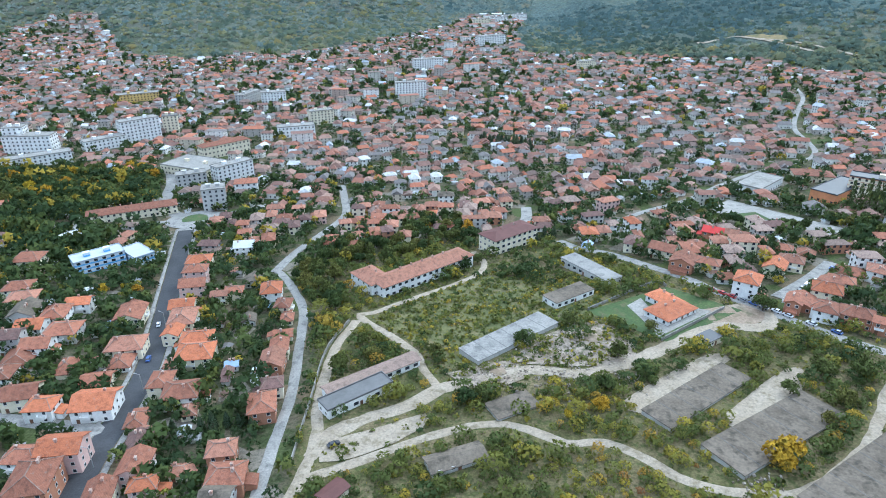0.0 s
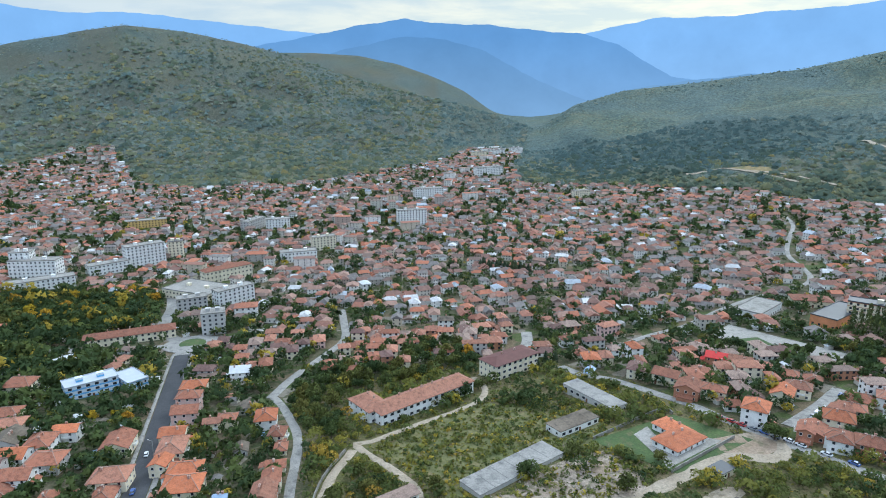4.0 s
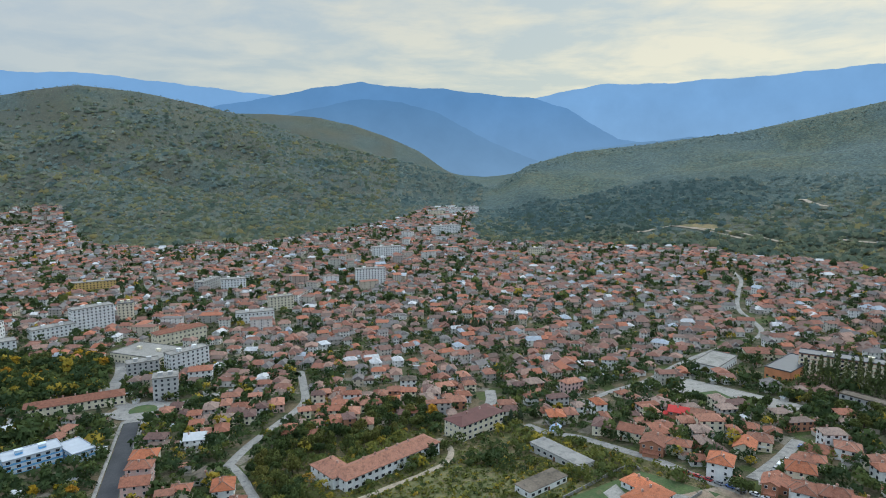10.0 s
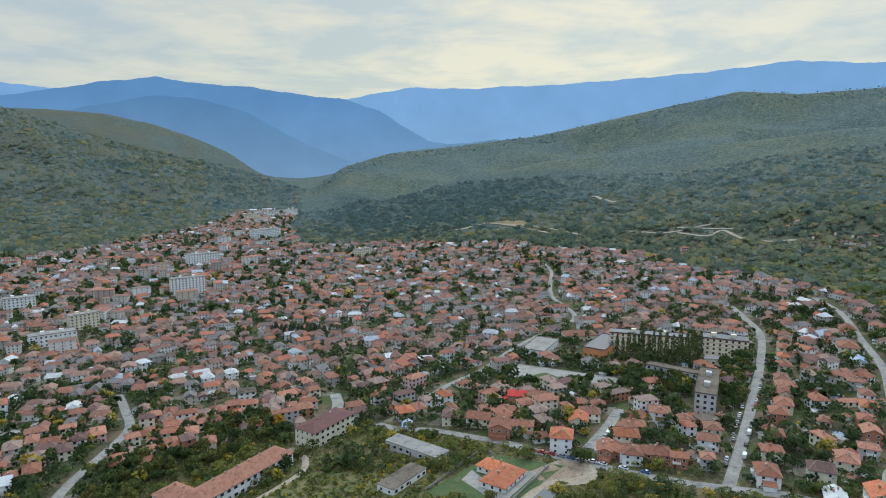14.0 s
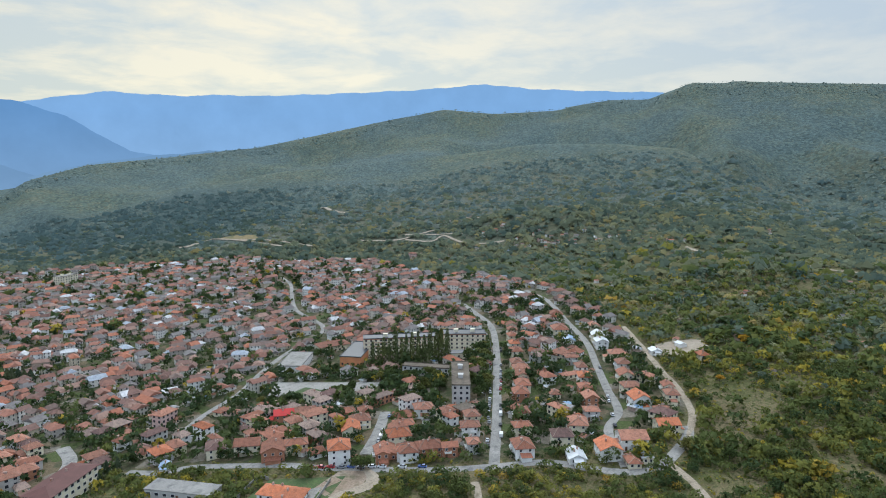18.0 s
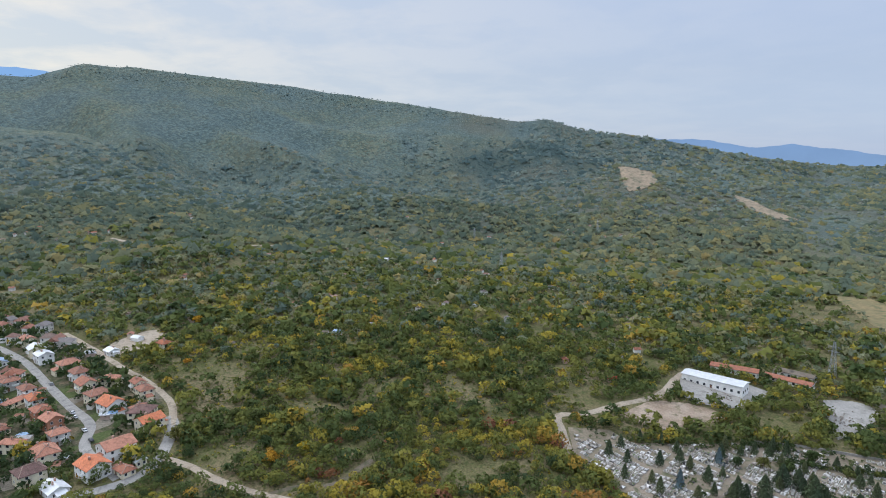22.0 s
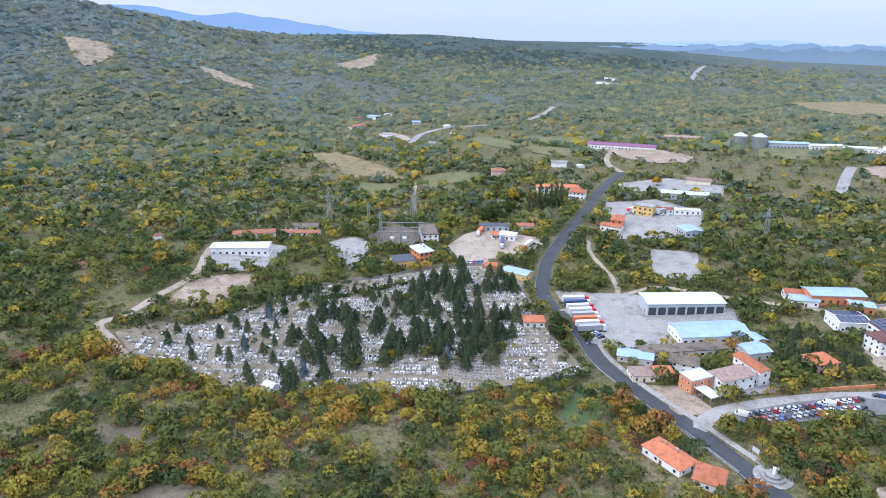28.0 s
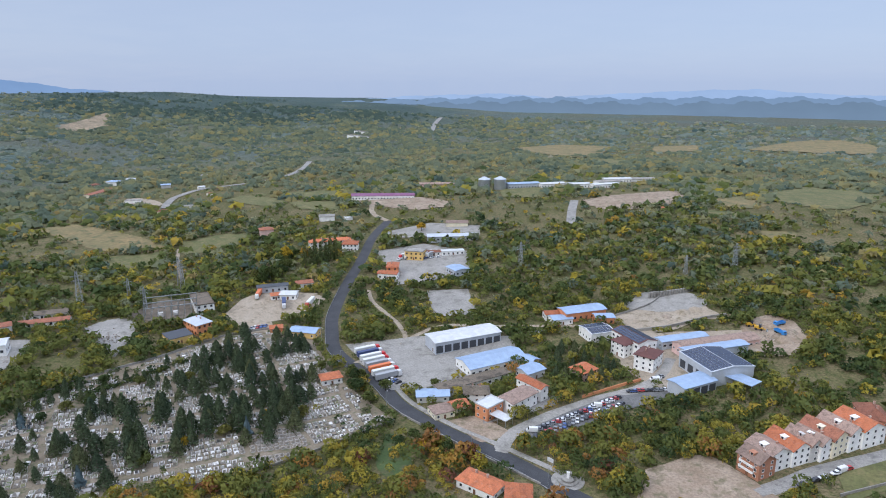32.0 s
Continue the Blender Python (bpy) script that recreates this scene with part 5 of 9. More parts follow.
yard("field", [(456, -611), (445, -646), (374, -615), (376, -581)], M_MEADOW, 0.7, "green grass field among scrub", "field", 0.04)
yard("field", [(402, -673), (332, -688), (319, -640), (377, -637)], M_MEADOW, 0.7, "green grass field among scrub", "field", 0.04)
yard("field", [(365, -609), (301, -612), (285, -570), (329, -572)], M_MEADOW, 0.7, "green grass field among scrub", "field", 0.04)
yard("bare_field", [(300, -633), (212, -646), (161, -612), (194, -580), (259, -602)], M_BARE, 0.7, "bare brown clearing among scrub", "field", 0.04)
road("road", [(502, -559), (525, -595), (542, -632), (547, -687), (523, -723), (503, -753), (490, -797), (494, -858), (519, -939), (547, -1007)], 10.0, M_OLD_ASPHALT, 0.9, "far pale road winding over low hills", "road", verge=7.0)
road("road", [(518, -1674), (590, -1942), (627, -2144)], 14.0, M_OLD_ASPHALT, 2.5, "far pale road climbing a wooded ridge", "road")
yard("yard", [(580, -570), (600, -606), (585, -616), (541, -597), (520, -570)], M_DIRT, 0.5, "pale gravel yard beside low sheds", "yard", 0.04)
road("track", [(699, 825), (712, 773), (739, 769), (723, 712), (746, 643)], 5.0, M_DIRT, 1.2, "pale terrace track on a wooded slope", "track", 0.2, verge=5.0)
road("track", [(713, 841), (732, 801), (751, 763), (756, 740)], 4.0, M_DIRT, 1.2, "pale terrace track on a wooded slope", "track", 0.3, verge=4.0)
road("track", [(773, 82), (780, 72), (784, 61), (802, 49)], 5.0, M_DIRT, 1.0, "pale stretch of track on a wooded slope", "track", 0.2, verge=5.0)

# ---- far mountains ----
def range_backdrop(name, crest, colour, label, foot=-160, seed=1.0, rough=0.0006):
    """A far mountain range, out at the edge of sight, as a shell that glows in its haze colour: bearing, distance, and
    slope against a height of 140 m.
    """
    b = np.arange(crest[0][0], crest[-1][0], 0.12)
    d = curve_at(crest, 1, b)
    top = 140 + d * np.tan(np.radians(curve_at(crest, 2, b)))
    top = top + rough * d * (np.sin(b * 1.7 + seed) + 0.5 * np.sin(b * 4.3 + 2 * seed) + 0.22 * np.sin(b * 11 + seed))
    rows = []
    for k in range(9):
        u = k / 8
        dd = d - 420 * (1 - u) + 30 * (1 - u) * np.sin(b * 3 + k * 0.9 + seed)
        rows.append(np.stack([dd * np.sin(np.radians(b)), dd * np.cos(np.radians(b)), foot + (top - foot) * u ** 1.1], -1))
    v = np.stack(rows, 0)
    n, m = v.shape[:2]
    i, j = np.meshgrid(np.arange(n - 1), np.arange(m - 1), indexing="ij")
    faces = np.stack([i * m + j, i * m + j + 1, (i + 1) * m + j + 1, (i + 1) * m + j], -1).reshape(-1, 4)
    mat = bpy.data.materials.new(name)
    mat.use_nodes = True
    q = Nodes(mat.node_tree)
    out = q.add("ShaderNodeOutputMaterial")
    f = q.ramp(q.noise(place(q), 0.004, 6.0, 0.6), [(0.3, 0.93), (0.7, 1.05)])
    # Haze is painted into the emission, thickening to paler blue towards the foot.
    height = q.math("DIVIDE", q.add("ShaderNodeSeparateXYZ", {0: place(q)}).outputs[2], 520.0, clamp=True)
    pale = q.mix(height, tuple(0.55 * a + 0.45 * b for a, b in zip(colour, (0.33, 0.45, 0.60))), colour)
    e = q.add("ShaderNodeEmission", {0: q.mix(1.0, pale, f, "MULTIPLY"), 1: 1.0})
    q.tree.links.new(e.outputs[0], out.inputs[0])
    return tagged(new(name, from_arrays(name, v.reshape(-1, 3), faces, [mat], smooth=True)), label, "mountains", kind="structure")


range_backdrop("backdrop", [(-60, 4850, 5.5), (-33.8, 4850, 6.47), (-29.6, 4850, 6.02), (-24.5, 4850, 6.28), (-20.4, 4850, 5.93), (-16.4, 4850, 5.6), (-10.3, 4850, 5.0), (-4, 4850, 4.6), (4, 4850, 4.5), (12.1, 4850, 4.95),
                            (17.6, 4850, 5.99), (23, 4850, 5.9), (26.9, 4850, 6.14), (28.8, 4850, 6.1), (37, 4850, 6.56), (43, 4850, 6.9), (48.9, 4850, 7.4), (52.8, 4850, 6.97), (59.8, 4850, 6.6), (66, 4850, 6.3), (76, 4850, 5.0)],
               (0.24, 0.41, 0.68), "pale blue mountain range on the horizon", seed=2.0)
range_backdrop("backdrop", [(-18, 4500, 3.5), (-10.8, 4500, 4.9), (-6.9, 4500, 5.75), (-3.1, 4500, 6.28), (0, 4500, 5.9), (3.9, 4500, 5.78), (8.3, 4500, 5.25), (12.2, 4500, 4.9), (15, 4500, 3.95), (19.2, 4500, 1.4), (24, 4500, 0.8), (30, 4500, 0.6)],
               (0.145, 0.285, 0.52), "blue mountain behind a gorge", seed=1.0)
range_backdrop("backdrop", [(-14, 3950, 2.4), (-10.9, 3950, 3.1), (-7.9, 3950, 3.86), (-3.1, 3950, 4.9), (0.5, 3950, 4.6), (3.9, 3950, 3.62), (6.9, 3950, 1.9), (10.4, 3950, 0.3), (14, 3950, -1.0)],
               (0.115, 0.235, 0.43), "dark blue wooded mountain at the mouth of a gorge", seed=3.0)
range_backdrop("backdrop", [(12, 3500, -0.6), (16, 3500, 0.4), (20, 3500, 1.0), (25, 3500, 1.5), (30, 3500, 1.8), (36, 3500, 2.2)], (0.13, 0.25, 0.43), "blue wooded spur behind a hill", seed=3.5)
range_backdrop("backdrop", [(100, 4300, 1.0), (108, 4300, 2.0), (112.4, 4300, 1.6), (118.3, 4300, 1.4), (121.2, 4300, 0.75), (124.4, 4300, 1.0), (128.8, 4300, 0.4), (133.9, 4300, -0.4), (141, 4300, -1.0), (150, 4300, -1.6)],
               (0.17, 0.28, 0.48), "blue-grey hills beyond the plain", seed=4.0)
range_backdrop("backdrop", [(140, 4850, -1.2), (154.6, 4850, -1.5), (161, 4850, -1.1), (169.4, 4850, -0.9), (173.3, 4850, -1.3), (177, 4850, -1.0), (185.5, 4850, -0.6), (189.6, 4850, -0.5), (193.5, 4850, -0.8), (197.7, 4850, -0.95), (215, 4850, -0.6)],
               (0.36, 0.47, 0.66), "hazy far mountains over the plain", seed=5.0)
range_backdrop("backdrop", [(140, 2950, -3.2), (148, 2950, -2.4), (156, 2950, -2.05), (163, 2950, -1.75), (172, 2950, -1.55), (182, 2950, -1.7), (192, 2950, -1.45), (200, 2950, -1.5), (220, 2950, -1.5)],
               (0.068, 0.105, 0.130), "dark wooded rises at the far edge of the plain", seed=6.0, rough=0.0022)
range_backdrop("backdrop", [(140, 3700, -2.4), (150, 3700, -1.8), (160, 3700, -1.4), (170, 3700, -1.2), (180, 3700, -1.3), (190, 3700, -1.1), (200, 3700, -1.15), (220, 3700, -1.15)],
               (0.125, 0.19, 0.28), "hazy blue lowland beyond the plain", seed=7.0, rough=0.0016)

# ---- woods and scrub ----
rng = np.random.default_rng(7)


def tufts(x, y, z, radius, height, hue, count, size, rand, calm=0.0):
    """Leaf tufts round many crowns: corners, faces and hues."""
    n = len(x)
    u = rand.normal(size=(n, count, 3))
    u /= np.linalg.norm(u, axis=2, keepdims=True) + 1e-9
    u[..., 2] = np.where(u[..., 2] < -0.35, -u[..., 2], u[..., 2])
    lobes = rand.normal(size=(n, 3, 3))
    lobes /= np.linalg.norm(lobes, axis=2, keepdims=True) + 1e-9
    swell = 0.78 + 0.34 * np.max(np.einsum("nck,nlk->ncl", u, lobes), axis=2)
    depth = rand.uniform(0.72, 1.04, (n, count)) * swell
    c = np.stack([x[:, None] + u[..., 0] * depth * radius[:, None], y[:, None] + u[..., 1] * depth * radius[:, None],
                  z[:, None] + height[:, None] * (0.56 + 0.46 * u[..., 2] * depth)], -1)
    far = np.hypot(x, y)[:, None]
    slope = np.stack([-x, -y, far[:, 0]], -1)[:, None, :] / (far[:, :, None] + 1.0)
    bias = 0.2 * np.array((0, 0, 1.0)) + calm * (slope if calm > 0.5 else np.array((0, 0, 1.0)))
    nrm = u + (0.95 if calm < 0.25 else 0.55 if calm < 0.5 else 0.2) * rand.normal(size=u.shape) + bias
    nrm /= np.linalg.norm(nrm, axis=2, keepdims=True) + 1e-9
    a = np.cross(nrm, rand.normal(size=u.shape))
    a /= np.linalg.norm(a, axis=2, keepdims=True) + 1e-9
    b = np.cross(nrm, a)
    s = (size * radius)[:, None, None] * rand.uniform(0.6, 1.3, (n, count, 1))
    q = np.stack([c + a * s * 1.15, c + (0.87 * b - 0.5 * a) * s, c - (0.87 * b + 0.5 * a) * s - nrm * s * 0.3], 2)
    soft = 0.85 * u + 0.25 * nrm + bias
    soft /= np.linalg.norm(soft, axis=2, keepdims=True) + 1e-9
    f = np.arange(n * count * 3).reshape(-1, 3)
    return q.reshape(-1, 3), f, np.repeat(hue, count * 3), np.repeat(soft.reshape(-1, 3), 3, axis=0)


def near_road(x, y, extra=0.0):
    hit = np.zeros(len(x), bool)
    for line, half in ROADS:
        hit |= off_line(x, y, line) < half + extra
    return hit


def built(x, y):
    hit = np.zeros(len(x), bool)
    for outline in KEEP_CLEAR:
        hit |= inside(x, y, outline)
    return hit


def autumn(x, y, rand):
    """How far each tree has turned: patches of green, olive, yellow and rust."""
    h = 0.375 + 0.035 * np.clip((120 - y) / 200, 0, 1) + (0.05 + 0.08 * (y < 60)) * np.clip((270 - np.hypot(x, y)) / 110, 0, 1) + 0.15 * ripple(x, y, 90, 2) + 0.06 * ripple(x, y, 37, 6) + rand.normal(0, 0.12, len(x))
    h = h + 0.08 * np.clip((np.hypot(x, y) - 500) / 500, 0, 1) * (np.degrees(np.arctan2(x, y)) % 360 > 108)
    h = h + 0.26 * np.exp(-(((x - 40) / 45) ** 2 + ((y - 138) / 26) ** 2)) * rand.random(len(x)) ** 0.7
    near = np.clip((290 - np.hypot(x, y)) / 110, 0, 1) * (y < 70)
    h = h + near * (0.14 * ripple(x, y, 26, 4) + rand.normal(0, 0.13, len(x)))
    h = np.where(rand.random(len(x)) < 0.05 * near, rand.uniform(0.9, 1.0, len(x)), h)
    h = np.where(rand.random(len(x)) < 0.06, rand.uniform(0.68, 0.84, len(x)), h)
    return np.clip(h, 0.02, 1.0)



# Large buildings, one by one.
building(36.6, 326.0, 37.3, 31.5, 13.6, 9.5, "hip", 1.8, "CREAM", "MAROON", "3", "cream three-storey block under a low maroon roof", "school building")
building(-9.9, 284.1, 39.2, 55.7, 12.0, 6.8, "hip", 2.6, "WHITE", "TERRA", "2", "long derelict white block with a worn reddish tiled roof", "derelict building")
building(-34.9, 275.8, -50.4, 17.8, 12.0, 6.8, "hip", 2.6, "WHITE", "TERRA", "2", "derelict white side wing with a worn reddish roof", "derelict building")
building(72.9, 281.7, -56.7, 31.9, 9.7, 3.6, "flat", 0, "GREY", "WORN", "1", "long low shed with a stained concrete roof", "shed")
building(56.9, 253.7, 34.0, 23.2, 8.9, 3.2, "flat", 0, "WHITE", "CONC", "1", "low white shed with a mossy concrete roof", "shed")
building(26.9, 218.3, 38.4, 44.2, 11.3, 2.2, "flat", 0, "GREY", "WORN", "0", "long roofed concrete foundation of a ruined barn", "ruin")
building(96.7, 234.7, 34.8, 19.0, 11.8, 3.2, "hip", 1.9, "WHITE", "ORANGE", "1", "white bungalow wing under a bright orange hipped roof", "villa")
building(97.9, 244.7, 121.9, 14.4, 9.0, 3.2, "hip", 1.9, "WHITE", "ORANGE", "1", "white bungalow under a bright orange roof", "villa")
building(104.0, 211.2, 32.4, 7.8, 5.9, 2.8, "flat", 0, "CREAM", "DARK", "1", "small cream pump house with a flat grey roof", "shed")
building(86.9, 176.4, 35.5, 45.0, 11.5, 1.3, "flat", 0, "GREY", "CONC", "0", "broad low bunker roof of dark stained concrete slabs", "concrete slab")
building(103.7, 156.9, 30.7, 50.8, 15.0, 1.3, "flat", 0, "GREY", "CONC", "0", "broad low roof of dark concrete slabs half grown over", "concrete slab")
building(123.1, 130.3, 32.0, 47.0, 26.0, 1.3, "flat", 0, "GREY", "CONC", "0", "broad low roof of dark concrete slabs beside a track", "concrete slab")
building(-30.7, 181.0, 37.5, 25.7, 7.2, 3.8, "parapet", 0, "WHITE", "FLAT", "1", "abandoned white block with a broken flat roof", "derelict building")
building(-26.2, 192.8, 34.9, 37.7, 6.0, 3.6, "gable", 1.0, "WHITE", "OLD", "1", "ruined white barn with a half-collapsed faded tile roof", "ruin")
building(3.4, 148.1, 22.1, 17.7, 6.9, 2.3, "gable", 1.1, "GREY", "CONC", "1", "low grey barn with a weathered cement roof", "barn")
building(23.3, 174.2, 26.3, 16.4, 9.0, 0.9, "flat", 0, "GREY", "CONC", "0", "cracked pale concrete floor of a vanished shed", "concrete slab")
building(-31.5, 134.0, 51.5, 7.7, 4.7, 4.2, "gable", 0.8, "CREAM", "MAROON", "1", "small house with a maroon sheet roof", "house")
building(-359.5, 546.5, 35.9, 54.2, 14.0, 9, "flat", 0, "WHITE", "PALE", "3", "long white hospital wing with rows of windows", "hospital")
building(-386.7, 586.3, 4.0, 43.2, 16.0, 17, "flat", 0, "WHITE", "PALE", "5", "white hospital block with flat roofs", "hospital")
building(-402.4, 591.8, 12.3, 18.0, 14.0, 23, "flat", 0, "WHITE", "PALE", "7", "tall white hospital tower with flat roof", "hospital")
building(-329.8, 607.3, 44.2, 37.8, 14.0, 10, "flat", 0, "WHITE", "PALE", "3", "long white office wing with ribbon windows", "office block")
building(-307.5, 638.1, 42.6, 38.0, 14.0, 22, "flat", 0, "WHITE", "PALE", "7", "tall white office block with banded windows", "office block")
building(-289.1, 672.9, 18.7, 15.0, 12.0, 18, "flat", 0, "CREAM", "FLAT", "6", "narrow cream stair tower block", "apartment block")
building(-207.2, 589.6, 44.5, 46.9, 13.0, 12, "hip", 2.4, "CREAM", "RED", "3", "long cream public building under a red roof", "public building")
building(-212.6, 530.8, -23.5, 50.3, 32.2, 8, "flat", 0, "CREAM", "PALE", "2", "low pale civic hall with flat roofs", "public building")
building(-173.2, 504.5, 48.0, 32.7, 11.0, 15, "flat", 0, "WHITE", "PALE", "5", "white panel apartment block with balconies", "apartment block")
building(-200.4, 485.5, 24.9, 22.7, 11.0, 12, "flat", 0, "GREY", "PALE", "4", "grey apartment block with shops below", "apartment block")
building(-162.8, 428.4, 16.4, 15.8, 13.0, 16, "flat", 0, "GREY", "PALE", "5", "pale grey tower block beside the roundabout", "apartment block")
building(-151.2, 466.2, 12.8, 16.6, 12.0, 10, "hip", 2.2, "WHITE", "RED", "3", "white apartment house with a red hipped roof", "apartment house")
building(-214.3, 411.2, 24.3, 57.0, 13.0, 6.5, "hip", 2.4, "CREAM", "RED", "2", "long cream school with a red tiled roof", "school building")
building(-190.8, 317.9, 39.2, 25.6, 12.0, 8, "flat", 0, "BLUE", "GREYS", "3", "blue and white striped school with a pale roof", "school building")
building(-173.1, 326.6, -41.6, 19.3, 11.0, 6, "flat", 0, "BLUE", "GREYS", "2", "pale blue gym hall with a sheet roof", "gym hall")
building(-232.1, 364.1, 55.5, 14.7, 9.0, 4, "gable", 1.2, "WHITE", "WHITES", "1", "pale sheet-roofed shed with low walls", "shed")
building(289.5, 379.6, -36.7, 57.4, 12.0, 12, "flat", 0, "CREAM", "DARK", "4", "long cream school with a red cornice and banded windows", "school building")
building(319.8, 338.6, -43.4, 32.0, 14.0, 12, "flat", 0, "CREAM", "DARK", "4", "cream school wing with a red cornice", "school building")
building(300.7, 319.3, -35.9, 24.4, 8.0, 4, "flat", 0, "CREAM", "DARK", "1", "low school annex with a dark flat roof", "school building")
building(259.9, 395.5, 36.4, 42.3, 16.1, 7, "flat", 0, "ORANGE", "DARK", "1", "gym with an orange wall and dark flat roof", "gym hall")
building(256.5, 315.2, -57.9, 32.4, 8.0, 6, "flat", 0, "GREY", "CONC", "2", "grey school link with a stained flat roof", "school building")
building(240.5, 269.1, 43.9, 45.3, 10.5, 12.5, "flat", 0, "GREY", "CONC", "4", "tall grey rendered school block", "school building")
building(221.0, 421.9, 42.3, 36.0, 17.5, 6, "flat", 0, "WHITE", "PALE", "1", "white hall with a flat pale roof", "hall")
building(265.8, 437.1, -15.1, 26.0, 14.0, 5.5, "hip", 2.6, "CREAM", "RED", "1", "broad house under a red hipped roof", "house")
building(62.5, -283.4, -139.6, 43.0, 15.2, 6.8, "gable", 0.9, "GREYS", "WHITES", "B", "grey steel workshop hall with tall dark doors", "workshop hall")
building(40.1, -259.4, -136.5, 35.8, 16.5, 4.6, "gable", 2.0, "WHITE", "BLUES", "1", "long workshop under a pale blue sheet roof", "workshop hall")
building(19.5, -265.1, -34.6, 8.0, 7.3, 3.6, "gable", 1.0, "YELLOW", "BLUES", "1", "small annex with a blue sheet roof", "annex")
building(44.1, -233.4, -134.3, 43.1, 8.0, 3.6, "flat", 0, "GREY", "CONC", "1", "long low row of concrete garages", "garages")
building(60.2, -213.9, -159.5, 16.0, 8.0, 3.6, "gable", 1.0, "GREY", "BLUES", "1", "small house with a pale blue sheet roof", "house")
building(39.1, -219.8, -163.7, 12.3, 9.0, 5, "hip", 1.6, "WHITE", "CONC", "2", "white house with a grey hipped roof", "house")
building(51.6, -199.8, -139.3, 10.2, 9.0, 3, "flat", 0, "CREAM", "OLD", "1", "half-ruined low building with patched roof", "ruin")
building(45.1, -207.3, -134.4, 7.9, 7.0, 3.2, "gable", 1.2, "CREAM", "ORANGE", "1", "small house with an orange tiled roof", "house")
building(29.3, -204.8, -120.5, 10.9, 7.9, 6.9, "flat", 0, "ORANGE", "WHITES", "2", "workshop with orange panel wall and white roof", "workshop")
building(17.5, -215.8, -121.2, 17.9, 9.4, 7, "gable", 0.8, "WHITE", "OLD", "2", "white car workshop with a beige roof", "workshop")
building(22.5, -199.6, 151.3, 10.1, 5.8, 3.8, "canopy", 0, "WHITE", "WHITES", "0", "white flat canopy on steel posts", "canopy")
building(12.8, -230.1, 145.8, 16.7, 5.4, 7.5, "gable", 1.0, "WHITE", "ORANGE", "2", "white building with a bright orange roof", "workshop")
building(16.9, -251.5, -129.3, 12.1, 10.0, 4.5, "gable", 1.0, "GREY", "BLUES", "1", "shed with a pale blue sheet roof", "shed")
building(-77.1, -271.8, 121.8, 25.9, 25.5, 8, "solar", 1.6, "GREYS", "GREYS", "B", "factory hall with a roof full of solar panels", "factory hall")
building(-64.0, -249.7, -138.0, 21.5, 10.9, 6, "gable", 0.8, "GREYS", "BLUES", "B", "pale blue sheet-roofed factory hall", "factory hall")
building(-78.4, -291.4, -146.9, 39.5, 7.0, 6.5, "gable", 0.6, "GREYS", "BLUES", "1", "narrow factory lean-to with a blue roof", "factory hall")
building(-87.9, -258.0, -38.2, 15.4, 9.2, 4.6, "canopy", 0, "GREYS", "BLUES", "0", "pale blue open canopy beside a factory", "canopy")
building(-80.8, -303.4, -147.2, 50.2, 11.0, 4.6, "gable", 1.8, "PINK", "OLD", "1", "long old workshop with a faded pinkish roof", "workshop")
building(-62.4, -306.2, -146.5, 31.1, 7.0, 4.5, "gable", 0.8, "GREYS", "BLUES", "1", "open store with blue sheet roofs", "store")
building(-43.5, -273.5, -112.3, 13.3, 10.7, 8.5, "hip", 1.8, "WHITE", "MAROON", "3", "white office house with a maroon roof", "office building")
building(-35.7, -295.5, 129.9, 23.5, 12.9, 8.5, "solar", 1.6, "WHITE", "MAROON", "2", "white hall with solar panels on its roof", "factory hall")
building(-30.6, -288.1, 138.0, 10.1, 10.1, 8, "hip", 1.6, "WHITE", "MAROON", "3", "white office wing with a maroon roof", "office building")
building(-14.5, -308.4, -145.8, 16.0, 14.8, 5.5, "solar", 1.0, "WHITE", "WHITES", "1", "low white hall with rows of solar panels", "factory hall")
building(-3.2, -337.9, -144.9, 29.0, 12.0, 5.5, "gable", 1.0, "ORANGE", "BLUES", "1", "orange-walled store with a blue sheet roof", "store")
building(-17.3, -330.8, -158.9, 11.7, 8.0, 4.6, "gable", 0.8, "ORANGE", "BLUES", "1", "orange-walled shed with a blue roof", "shed")
building(9.1, -325.7, -150.5, 13.1, 9.0, 4, "gable", 0.8, "WHITE", "BLUES", "1", "white shed with a blue roof", "shed")
building(13.9, -332.5, -155.0, 13.7, 7.0, 4, "gable", 1.2, "WHITE", "ORANGE", "1", "white shed with an orange tiled roof", "shed")
building(-10.7, -254.5, -127.8, 10.7, 9.6, 6, "hip", 2.2, "PINK", "ORANGE", "2", "house among dark trees with a red tiled roof", "house")
building(320.3, -229.7, -144.0, 23.8, 8.0, 3.6, "gable", 1.2, "WHITE", "CONC", "1", "long white stable with a grey roof", "stable")
building(310.4, -219.1, -143.7, 27.5, 7.0, 3.2, "gable", 1.2, "WHITE", "RED", "1", "long white stable with a red roof", "stable")
building(327.1, -193.0, -129.9, 27.8, 8.0, 4, "gable", 1.4, "WHITE", "RED", "1", "long white barn with a red roof", "barn")
building(305.5, -167.5, -139.4, 36.0, 11.0, 5.5, "gable", 1.0, "WHITE", "WHITES", "1", "white sheet-roofed stone works hall", "workshop hall")
building(245.9, -283.4, 135.6, 26.8, 11.6, 6, "flat", 0, "WHITE", "CONC", "2", "pale switch house with a stained flat roof", "switch house")
building(223.2, -248.6, 155.7, 16.2, 10.0, 7, "hip", 1.4, "ORANGE", "GREYS", "2", "orange two-storey building with a pale sheet roof", "office building")
